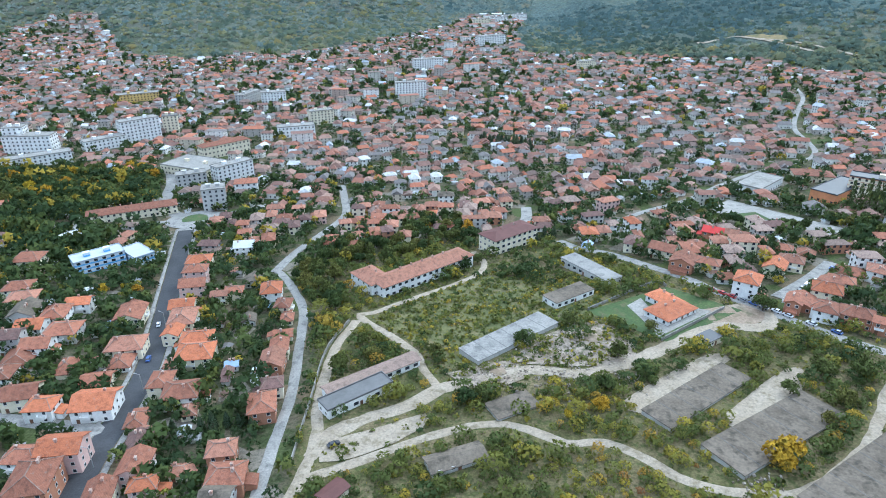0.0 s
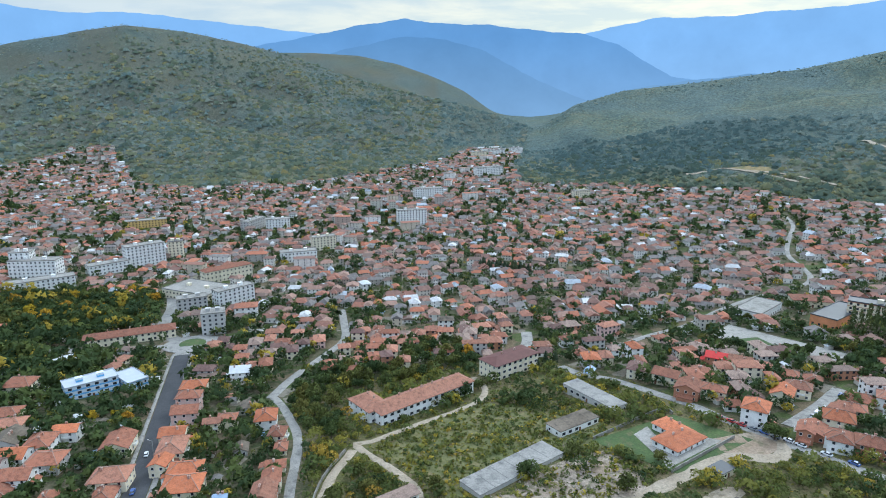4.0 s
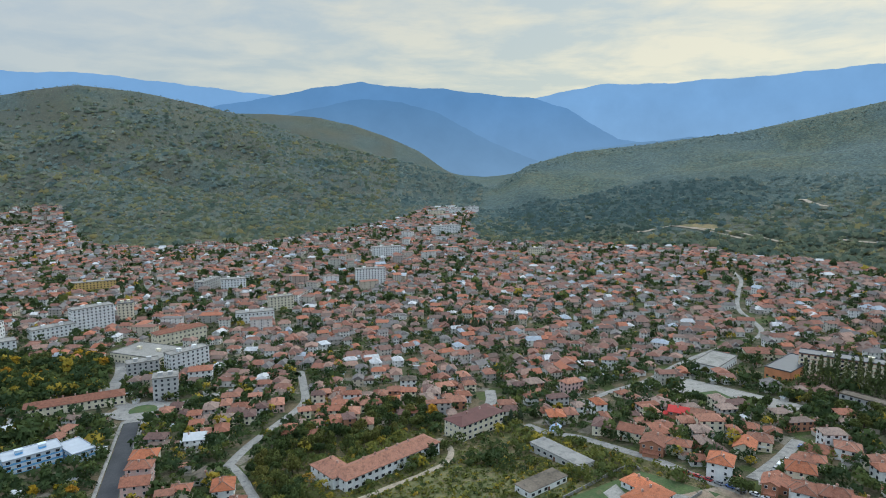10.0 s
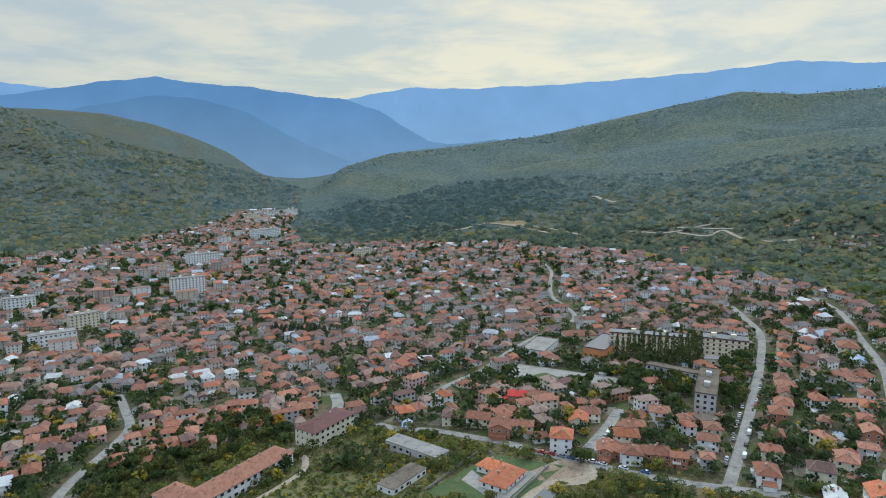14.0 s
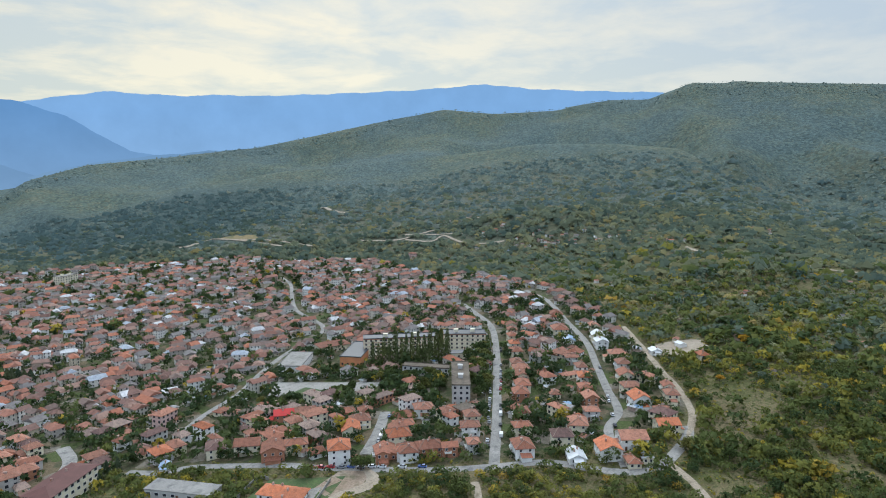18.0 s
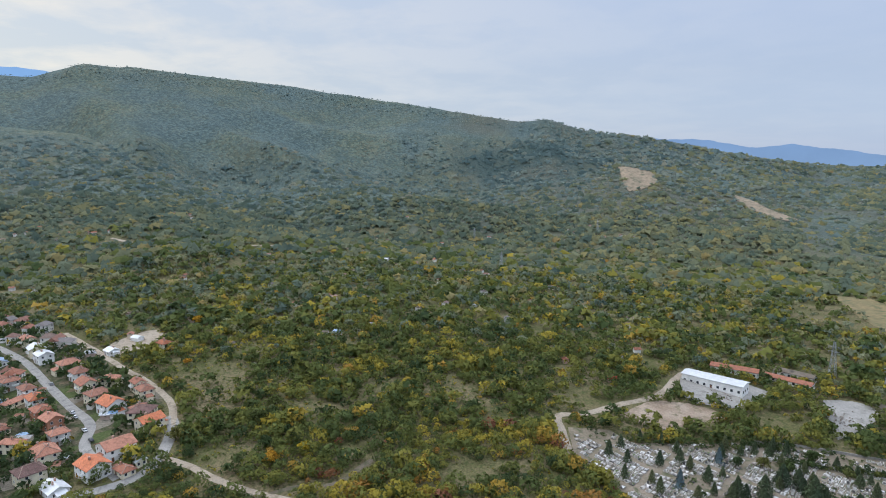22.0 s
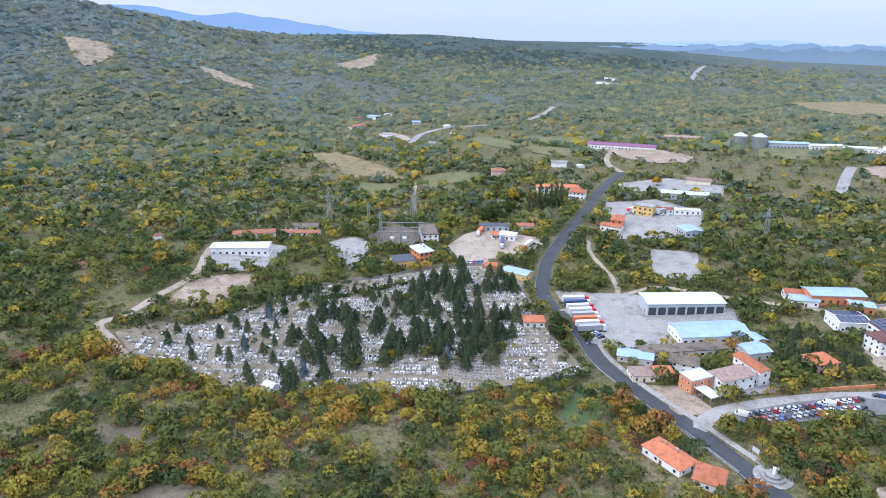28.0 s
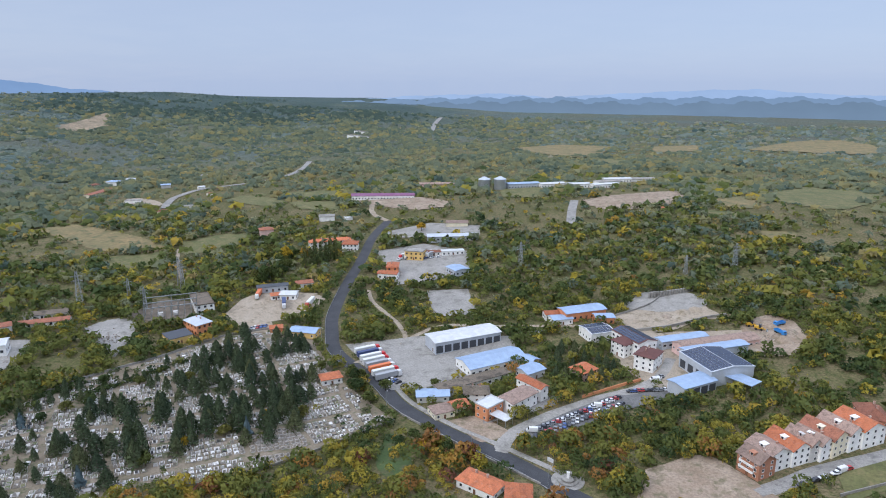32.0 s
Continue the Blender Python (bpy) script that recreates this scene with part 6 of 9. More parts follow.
building(224.7, -231.6, -122.9, 13.6, 12.9, 4, "flat", 0, "YELLOW", "DARK", "1", "low yellow building with a dark roof", "office building")
building(159.3, -266.6, -176.3, 16.8, 9.0, 4, "gable", 1.2, "YELLOW", "BLUES", "1", "yellow building with a pale blue sheet roof", "workshop")
building(200.5, -320.1, -163.8, 11.2, 9.0, 4, "gable", 1.0, "WHITE", "WHITES", "1", "white shed with a sheet roof", "shed")
building(208.7, -315.4, -141.9, 6.6, 6.0, 3.6, "gable", 1.2, "WHITE", "ORANGE", "1", "small shed with a red roof", "shed")
building(201.0, -343.4, -143.7, 12.0, 7.0, 4, "gable", 1.4, "WHITE", "RED", "1", "small white red-roofed house beside a road", "house")
building(218.8, -328.5, -146.2, 21.9, 7.0, 4.5, "gable", 0.8, "GREYS", "DARK", "1", "long dark sheet-roofed storage shed", "store")
building(179.4, -266.6, -149.2, 7.5, 6.0, 3, "gable", 1.2, "ORANGE", "ORANGE", "1", "small orange-roofed lodge beside a road", "lodge")
building(117.4, -215.9, -139.9, 10.7, 8.0, 3.6, "hip", 1.4, "WHITE", "ORANGE", "1", "white cemetery chapel with an orange roof", "chapel")
building(227.0, -440.6, -144.2, 37.3, 8.0, 5.5, "hip", 1.8, "WHITE", "ORANGE", "2", "long hotel with bright orange roofs", "hotel")
building(204.4, -434.8, -163.8, 13.3, 12.0, 6.5, "hip", 2.0, "WHITE", "ORANGE", "2", "hotel wing with a bright orange hipped roof", "hotel")
building(253.1, -636.6, -160.9, 73.9, 14.0, 5, "gable", 1.8, "WHITE", "PURPLE", "1", "very long barn with a purple sheet roof", "barn")
building(208.5, -730.0, -159.1, 56.8, 10.0, 4, "gable", 1.4, "PINK", "OLD", "1", "long old barn with a faded red roof", "barn")
building(101.5, -728.8, -150.9, 41.0, 12.0, 6, "gable", 1.2, "GREYS", "BLUES", "1", "grain store with a blue sheet roof", "store")
building(67.1, -740.4, -147.4, 32.5, 12.0, 5, "gable", 1.0, "WHITE", "WHITES", "1", "long white farm shed with a sheet roof", "barn")
building(34.8, -744.0, -155.0, 29.4, 12.0, 5, "gable", 1.0, "WHITE", "WHITES", "1", "long white farm shed with a sheet roof", "barn")
building(2.5, -748.5, -148.2, 33.5, 12.0, 5, "gable", 1.0, "WHITE", "WHITES", "1", "long white farm shed with a sheet roof", "barn")
building(-10.7, -803.9, -156.1, 37.2, 12.0, 5, "gable", 1.0, "WHITE", "WHITES", "1", "long white farm shed with a sheet roof", "barn")
building(141.0, -426.0, -177.2, 15.6, 12.0, 7, "flat", 0, "YELLOW", "PALE", "2", "yellow office building with a flat roof", "office building")
building(147.4, -388.9, -73.8, 14.0, 8.8, 7, "hip", 1.6, "ORANGE", "ORANGE", "2", "orange building with an orange roof", "office building")
building(147.1, -378.5, -175.0, 15.3, 8.0, 4.6, "gable", 1.2, "WHITE", "ORANGE", "1", "white building with an orange roof", "workshop")
building(97.5, -400.3, -43.8, 14.0, 12.3, 4.6, "gable", 0.8, "GREYS", "BLUES", "1", "blue-roofed store in a truck yard", "store")
building(124.3, -479.9, -158.3, 45.1, 12.0, 4.6, "gable", 1.0, "GREYS", "GREYS", "1", "long grey sheet-roofed workshop", "workshop")
building(113.1, -441.3, -152.8, 19.5, 6.0, 3.6, "flat", 0, "WHITE", "WHITES", "1", "white row of garages", "garages")
building(128.5, -436.2, -154.6, 11.6, 6.0, 3.6, "gable", 1.0, "WHITE", "RED", "1", "white shed with a rosy roof", "shed")
building(-82.3, -182.7, 131.2, 10.1, 9.2, 7.6, "gable", 2.8, "BRICK", "OLD", "3", "unfinished brick terrace house with a grey-brown roof", "house")
building(-87.7, -190.1, -51.6, 12.0, 11.4, 7.8, "gable", 2.6, "WHITE", "OLD", "3", "white terrace house with a faded roof", "house")
building(-96.0, -196.8, -53.8, 14.0, 9.5, 7.8, "gable", 2.8, "WHITE", "ORANGE", "3", "white terrace house with a bright orange roof", "house")
building(-102.4, -200.2, -56.3, 13.0, 5.4, 7.8, "gable", 2.6, "GREY", "OLD", "3", "grey terrace house with a pinkish roof", "house")
building(-106.1, -201.8, -47.4, 13.0, 7.4, 7.8, "gable", 2.6, "WHITE", "OLD", "3", "white terrace house with a rosy roof", "house")
building(-111.4, -207.1, -46.9, 15.0, 10.3, 8.4, "gable", 3.0, "CREAM", "RED", "3", "cream terrace house with a red roof", "house")
building(-118.6, -212.3, -51.5, 15.0, 8.0, 8.4, "gable", 3.0, "WHITE", "OLD", "3", "white terrace house with a beige roof", "house")
building(-126.8, -217.2, -54.9, 15.0, 12.3, 8.4, "gable", 3.0, "WHITE", "ORANGE", "3", "white terrace house with balconies and an orange roof", "house")
building(-134.4, -226.6, -89.9, 14.0, 10.0, 8, "hip", 3.0, "BRICK", "RED", "2", "brick house under a broad red roof", "house")
building(19.9, -146.5, 160.2, 16.5, 9.0, 3.8, "hip", 2.0, "WHITE", "ORANGE", "1", "house with a bright orange hipped roof beside the main road", "house")
building(4.6, -143.1, -81.7, 10.0, 9.5, 3.8, "hip", 1.8, "WHITE", "ORANGE", "1", "low house with an orange-red roof", "house")
building(126, 1700, 12, 64, 18, 6, "gable", 1.2, "WHITE", "WHITES", "0", "long white factory shed in the mouth of the valley", "factory hall")
building(160, 1655, 20, 46, 16, 6, "flat", 0, "WHITE", "PALE", "0", "white flat-roofed factory hall in the valley", "factory hall")
building(184, 1590, 30, 34, 12, 13, "flat", 0, "WHITE", "PALE", "4", "white apartment block in the mouth of the valley", "apartment block")
building(132, 1545, 24, 40, 12, 13, "flat", 0, "WHITE", "PALE", "4", "white apartment block in the mouth of the valley", "apartment block")
building(86, 1470, 28, 36, 12, 16, "flat", 0, "CREAM", "PALE", "5", "cream apartment block in the mouth of the valley", "apartment block")
building(-40.8, 837.2, 11.6, 39.4, 12.0, 20, "flat", 0, "WHITE", "PALE", "7", "tall white and blue apartment block", "apartment block")
building(217, 987, 24.5, 28.0, 12.0, 13, "flat", 0, "CREAM", "PALE", "4", "pale yellow-green block below the hill", "apartment block")
building(-213.9, 815.5, 13.8, 30.4, 14.0, 13, "flat", 0, "WHITE", "PALE", "4", "pale greenish public block", "public building")
building(-136.4, 712.9, 25.5, 26.8, 12.0, 15, "flat", 0, "CREAM", "PALE", "5", "cream apartment block with a flat roof", "apartment block")
building(-153.9, 661.0, 18.4, 38.0, 14.0, 11, "flat", 0, "WHITE", "PALE", "3", "white department store with flat roofs", "public building")
building(-244.2, 809.7, 74.1, 39.9, 12.0, 13, "flat", 0, "GREY", "PALE", "4", "grey apartment block with a flat roof", "apartment block")
building(89.7, 1220.4, 29.3, 58.4, 15.0, 16, "flat", 0, "WHITE", "PALE", "5", "white apartment block in the mouth of the valley", "apartment block")
building(-21.5, 1016.6, 14.8, 46.6, 15.0, 15, "flat", 0, "WHITE", "PALE", "5", "white apartment block in the far town", "apartment block")
building(-386.1, 815.4, 26.6, 49.8, 14.0, 9, "flat", 0, "YELLOW", "PALE", "3", "long yellow-green school in the old town", "school building")
building(-69.0, 544.2, 115.5, 10.0, 7.8, 7, "hip", 1.5, "WHITE", "WHITES", "2", "white house in the old town", "house")
building(671, -633, -75.7, 55.9, 12.0, 4, "gable", 1.4, "CREAM", "RED", "0", "long low barn with a red roof in a hamlet", "barn")
building(712, -706, -163.9, 18.5, 12.0, 6, "hip", 1.5, "WHITE", "BLUES", "0", "white house with a pale blue roof in a hamlet", "house")
building(698, -725, -137.6, 13.1, 10.0, 7, "hip", 1.5, "WHITE", "WHITES", "0", "white house with a pale roof in a hamlet", "house")
building(713, -671, -103.0, 12.0, 9.0, 7, "hip", 1.5, "PINK", "RED", "0", "pinkish house with a red roof in a hamlet", "house")
building(613, -698, -139.7, 12.7, 12.0, 5, "gable", 1, "GREY", "BLUES", "0", "grey workshop with a pale blue roof", "workshop")
building(571, -587, -151.5, 18.4, 10.0, 4, "flat", 0, "WHITE", "PALE", "0", "low white shed beside a gravel yard", "shed")
building(620, -798, -163.9, 11.7, 8.0, 4, "flat", 0, "WHITE", "PALE", "0", "small white shed above a far road", "shed")
building(474, -522, -73.8, 9.0, 7.6, 6, "hip", 1.5, "CREAM", "RED", "0", "cream house with a red roof by a far road", "house")
building(459, -532, -163.8, 9.5, 9.0, 5, "hip", 1.5, "CREAM", "RED", "0", "cream house with a red roof by a far road", "house")
building(469, -560, -144.3, 10.5, 9.0, 4, "flat", 0, "WHITE", "PALE", "0", "low white shed by a far road", "shed")
building(304.5, -461.2, -141.3, 12.6, 10.0, 6, "hip", 1.8, "PINK", "RED", "0", "pinkish house with a red roof among trees", "house")
building(271.9, -525.3, -153.2, 15.5, 12.0, 5, "gable", 1, "WHITE", "PALE", "0", "white barn with a pale roof among trees", "barn")
building(627.5, -1420.1, 146.4, 90.0, 13.0, 6, "flat", 0, "WHITE", "PALE", "0", "long white sheds high on a wooded hill", "shed")
building(686.6, -1568.9, 140.6, 60.0, 12.0, 6, "flat", 0, "WHITE", "PALE", "0", "long white sheds high on a wooded hill", "shed")
building(-0.1, -783.5, -146.8, 32.9, 14.0, 4, "gable", 1, "WHITE", "PALE", "0", "long pale farm shed on the plain", "farm shed")
building(-39.6, -822.0, -156.4, 39.2, 14.0, 4, "gable", 1, "WHITE", "PALE", "0", "long pale farm shed on the plain", "farm shed")
building(131.8, -525.0, -163.8, 20.8, 12.0, 4, "gable", 1, "CREAM", "OLD", "0", "long old hall behind a yard", "hall")
building(645, 747, -15.6, 10.8, 9.0, 7, "hip", 1.6, "PINK", "RED", "2", "pinkish house standing apart above the town", "house")

# Houses along the streets.
house(-117.8, 137.8, 100, 14.0, 11.4, 3, "RED", "BRICK")
house(-116.8, 151.9, 6, 12.2, 9.4, 3, "ORANGE", "PINK")
house(-128.8, 150.9, 0, 10.4, 7.7, 2, "RED", "WHITE")
house(-120.6, 178.7, 7, 13.5, 12.0, 2, "ORANGE", "WHITE")
house(-138.8, 177.3, 4, 9.5, 8.2, 2, "ORANGE", "WHITE")
house(-150.6, 185.0, 13, 11.7, 9.5, 2, "RED", "CREAM")
house(-129.3, 195.9, 9, 10.3, 8.6, 1, "RED", "CREAM")
house(-92.3, 145.8, 94, 10.4, 8.1, 2, "RED", "PINK")
house(-68.2, 151.5, 9, 8.2, 7.2, 2, "TERRA", "BRICK")
house(-63.2, 140.2, 6, 10.3, 9.1, 2, "RED", "BRICK")
house(-86.3, 137.4, 12, 7.4, 5.5, 2, "ORANGE", "PINK")
house(-97.4, 133.9, 101, 9.8, 7.5, 2, "RED", "CREAM")
house(-63.3, 131.5, -1, 8.1, 7.1, 2, "CONC", "GREY")
house(-79.3, 145.4, 5, 5.3, 4.6, 1, "TERRA", "CREAM")
house(-103.1, 170.1, 100, 7.5, 6.4, 1, "RED", "CREAM")
house(-97.7, 158.9, 100, 8.2, 6.8, 1, "DARKT", "BRICK")
house(-92.6, 183.3, 9, 11.8, 10.3, 2, "RED", "WHITE")
house(-102.7, 190.3, 95, 9.6, 7.6, 2, "RED", "CREAM")
house(-87.2, 174.9, 101, 6.0, 4.8, 1, "TERRA", "CREAM")
house(-61.7, 174.3, 102, 11.3, 8.7, 2, "RED", "BRICK")
house(-61.2, 185.7, 13, 7.4, 6.3, 2, "DARKT", "CREAM")
house(-65.0, 201.8, 94, 10.6, 8.3, 2, "TERRA", "BRICK")
house(-64.8, 212.3, 99, 7.8, 6.6, 2, "RED", "CREAM")
house(-66.8, 226.5, 9, 7.4, 5.8, 1, "RED", "CREAM")
house(-68.5, 241.0, 98, 6.5, 4.9, 1, "RED", "CREAM")
house(-72.0, 250.1, 89, 8.0, 6.5, 2, "RED", "CREAM")
house(-81.9, 267.9, 100, 11.0, 9.3, 2, "ORANGE", "WHITE")
house(-97.2, 209.9, 8, 13.8, 12.1, 2, "ORANGE", "CREAM")
house(-100.8, 221.5, 8, 12.3, 9.0, 2, "ORANGE", "WHITE")
house(-114.0, 240.8, 100, 14.0, 10.7, 2, "TERRA", "CREAM")
house(-119.0, 253.8, 9, 10.5, 9.3, 2, "ORANGE", "CREAM")
house(-105.4, 263.7, 10, 7.3, 5.4, 2, "TERRA", "CREAM")
house(-99.9, 267.7, 6, 8.3, 6.6, 2, "RED", "CREAM")
house(-95.6, 285.9, 94, 10.3, 7.4, 1, "CONC", "GREY")
house(-120.5, 271.8, 10, 11.6, 9.0, 3, "RED", "PINK")
house(-126.2, 290.5, 7, 11.2, 8.4, 3, "RED", "PINK")
house(-126.2, 208.6, 97, 9.4, 7.9, 1, "RED", "WHITE")
house(-128.3, 218.3, 8, 13.6, 11.0, 2, "TERRA", "CREAM")
house(-139.8, 246.8, 99, 14.0, 11.3, 2, "RED", "CREAM")
house(-162.5, 233.2, 5, 13.1, 11.1, 2, "RED", "GREY")
house(-175.1, 249.2, 99, 11.9, 10.6, 2, "RED", "WHITE")
house(-179.1, 237.9, 5, 11.1, 9.6, 2, "ORANGE", "WHITE")
house(-190.9, 252.5, 100, 13.4, 11.2, 2, "CONC", "GREY")
house(-170.3, 260.9, 8, 10.5, 7.8, 2, "ORANGE", "WHITE")
house(-166.1, 220.7, 6, 10.9, 8.9, 2, "RED", "WHITE")
house(-170.0, 214.1, 102, 12.7, 11.2, 1, "RED", "BRICK")
house(-179.1, 223.7, 8, 9.7, 8.3, 3, "DARKT", "GREY")
house(-201.7, 268.5, 12, 13.0, 10.3, 2, "TERRA", "CREAM")
house(-211.8, 281.2, 12, 13.0, 10.2, 2, "RED", "CREAM")
house(-226.2, 314.2, 7, 14.0, 12.1, 3, "RED", "CREAM")
house(-165.8, 198.4, 96, 8.9, 7.9, 2, "RED", "WHITE")
house(-81.3, 203.6, 9, 4.5, 3.7, 1, "BLUES", "WHITE")
house(-81.1, 197.6, 96, 4.9, 3.5, 1, "DARKT", "GREY")
house(-69.7, 196.9, 97, 4.8, 3.6, 1, "WHITES", "WHITE")
house(-113.0, 227.2, 89, 7.9, 6.8, 2, "ORANGE", "CREAM")
house(-132.3, 311.7, 9, 12.5, 10.7, 2, "ORANGE", "CREAM")
house(-113.8, 332.5, 9, 10.7, 9.0, 2, "WHITES", "WHITE")
house(-105.9, 205.2, 98, 5.2, 4.0, 1, "TERRA", "CREAM")
house(-85.5, 241.4, 103, 6.6, 5.5, 1, "CONC", "GREY")
house(-146.9, 207.7, 97, 7.9, 6.2, 1, "RED", "CREAM")
house(149.7, 323.1, -31, 10.7, 8.4, 2, "REDP", "BRICK")
house(114.6, 300.4, -36, 12.3, 10.2, 2, "RED", "CREAM")
house(102.6, 311.4, 65, 11.0, 9.0, 2, "DARKT", "CREAM")
house(118.9, 282.9, 57, 12.3, 11.0, 2, "RED", "BRICK")
house(129.5, 278.9, -31, 10.8, 7.9, 2, "RED", "CREAM")
house(136.1, 252.0, 56, 11.5, 10.2, 3, "ORANGE", "WHITE")
house(158.9, 315.2, -32, 11.1, 8.9, 2, "TERRA", "CREAM")
house(170.4, 313.1, -29, 10.7, 8.6, 1, "TERRA", "CREAM")
house(176.9, 300.8, -31, 9.3, 7.7, 1, "RED", "BRICK")
house(158.2, 271.6, 55, 11.5, 9.1, 2, "ORANGE", "CREAM")
house(169.1, 277.8, -30, 10.8, 8.3, 2, "TERRA", "CREAM")
house(183.5, 290.9, 58, 9.2, 8.0, 1, "RED", "CREAM")
house(153.7, 238.0, 60, 12.4, 10.0, 1, "RED", "BRICK")
house(167.5, 244.2, -31, 11.4, 10.0, 2, "ORANGE", "CREAM")
house(178.3, 252.3, -31, 10.3, 7.8, 2, "RED", "CREAM")
house(191.2, 266.3, -27, 10.4, 9.0, 1, "RED", "CREAM")
house(157.5, 226.4, 56, 10.2, 8.8, 2, "RED", "WHITE")
house(166.7, 221.1, -31, 11.6, 9.2, 2, "RED", "BRICK")
house(201.5, 261.5, -34, 10.4, 9.2, 2, "TERRA", "WHITE")
house(78.8, 316.2, 57, 5.0, 4.2, 1, "BLUES", "WHITE")
house(194.1, 186.1, 52, 11.1, 8.9, 2, "RED", "WHITE")
house(211.8, 200.0, 143, 8.8, 7.9, 2, "RED", "CREAM")
house(227.1, 211.9, 49, 9.3, 7.3, 2, "RED", "CREAM")
house(250.2, 230.4, 49, 10.1, 8.6, 2, "RED", "BRICK")
house(262.7, 238.7, 47, 11.8, 8.6, 2, "RED", "CREAM")
house(274.6, 248.8, 49, 11.0, 9.1, 2, "RED", "CREAM")
house(286.8, 258.2, 140, 10.1, 8.3, 2, "TERRA", "CREAM")
house(294.8, 268.0, 48, 9.7, 7.4, 2, "TERRA", "CREAM")
house(316.6, 285.3, 49, 9.7, 8.0, 2, "RED", "CREAM")
house(332.0, 299.0, 49, 9.4, 7.4, 2, "ORANGE", "CREAM")
house(348.9, 314.0, 52, 9.1, 7.0, 2, "RED", "CREAM")
house(363.1, 325.5, 47, 9.0, 7.5, 2, "RED", "CREAM")
house(375.2, 335.9, 48, 8.9, 8.0, 2, "RED", "CREAM")
house(182.2, 206.8, 52, 7.3, 5.6, 2, "TERRA", "GREY")
house(196.6, 221.7, 139, 9.4, 7.7, 2, "TERRA", "WHITE")
house(208.0, 231.1, 54, 8.7, 7.4, 2, "TERRA", "CREAM")
house(224.8, 242.9, 53, 7.0, 5.9, 1, "TERRA", "CREAM")
house(213.8, 250.6, 136, 7.5, 6.7, 1, "ORANGE", "CREAM")
house(201.5, 260.6, 49, 9.2, 7.4, 2, "TERRA", "WHITE")
house(190.5, 267.5, 141, 8.6, 7.5, 1, "RED", "CREAM")
house(171.0, 249.1, 44, 10.5, 9.3, 2, "RED", "CREAM")
house(148.1, 234.3, 56, 8.2, 6.2, 2, "RED", "BRICK")
house(156.5, 227.4, 136, 7.3, 5.6, 2, "RED", "WHITE")
house(166.6, 222.6, 142, 6.9, 6.0, 2, "TERRA", "BRICK")
house(172.3, 213.2, 144, 7.3, 6.1, 2, "RED", "BRICK")
house(214.8, 177.9, 136, 10.0, 9.0, 2, "DARKT", "CREAM")
house(231.3, 179.7, 39, 11.0, 9.2, 2, "TERRA", "CREAM")
house(248.8, 182.4, 135, 7.7, 6.8, 2, "TERRA", "GREY")
house(265.2, 193.1, 48, 9.3, 7.6, 2, "TERRA", "BRICK")
house(276.9, 203.4, 45, 9.1, 8.1, 2, "RED", "BRICK")
house(293.3, 214.4, 42, 10.2, 7.7, 2, "ORANGE", "WHITE")
house(307.9, 226.2, 48, 8.8, 6.5, 2, "TERRA", "WHITE")
house(321.6, 241.8, 137, 9.2, 6.7, 2, "TERRA", "GREY")
house(381.0, 291.9, 46, 14.0, 11.9, 2, "RED", "CREAM")
house(364.5, 272.1, 39, 10.4, 8.8, 1, "BLUES", "WHITE")
house(204.6, 163.5, 45, 10.1, 7.6, 1, "WHITES", "WHITE")
house(216.5, 153.8, 48, 11.2, 9.8, 2, "ORANGE", "WHITE")
house(232.8, 150.7, 136, 12.6, 11.2, 2, "TERRA", "WHITE")
house(279.0, 170.7, 50, 11.1, 9.9, 2, "ORANGE", "WHITE")
house(292.6, 183.0, 138, 10.4, 9.1, 2, "TERRA", "CREAM")
house(308.4, 195.4, 43, 10.3, 8.6, 2, "RED", "CREAM")
house(326.9, 207.1, 44, 9.6, 8.3, 2, "TERRA", "WHITE")
house(343.5, 220.2, 134, 11.4, 9.6, 2, "TERRA", "CREAM")
house(363.4, 244.2, 43, 10.0, 8.6, 2, "WHITES", "WHITE")
house(377.6, 255.8, 37, 10.4, 9.1, 2, "WHITES", "CREAM")
house(399.5, 272.1, 45, 10.2, 7.4, 2, "TERRA", "CREAM")
house(276.4, 155.9, 130, 8.6, 6.3, 1, "TERRA", "CREAM")
house(293.7, 159.3, 40, 8.4, 7.0, 2, "TERRA", "CREAM")
house(303.8, 166.3, 40, 7.5, 5.9, 2, "RED", "CREAM")
house(256.0, 144.3, 138, 10.7, 8.5, 2, "ORANGE", "CREAM")
house(367.4, 172.4, 49, 8.0, 6.7, 2, "ORANGE", "CREAM")
house(215.7, 140.9, 46, 7.6, 5.7, 1, "RED", "CREAM")
house(222.8, 137.9, 45, 5.3, 4.8, 1, "WHITES", "CREAM")
house(367.7, 205.1, 45, 7.6, 6.8, 1, "WHITES", "WHITE")
house(264.7, 216.4, 46, 7.3, 6.0, 1, "TERRA", "CREAM")
house(295.1, 243.5, 130, 7.5, 5.5, 1, "RED", "CREAM")
house(422.1, 323.6, 43, 12.1, 10.6, 2, "RED", "CREAM")

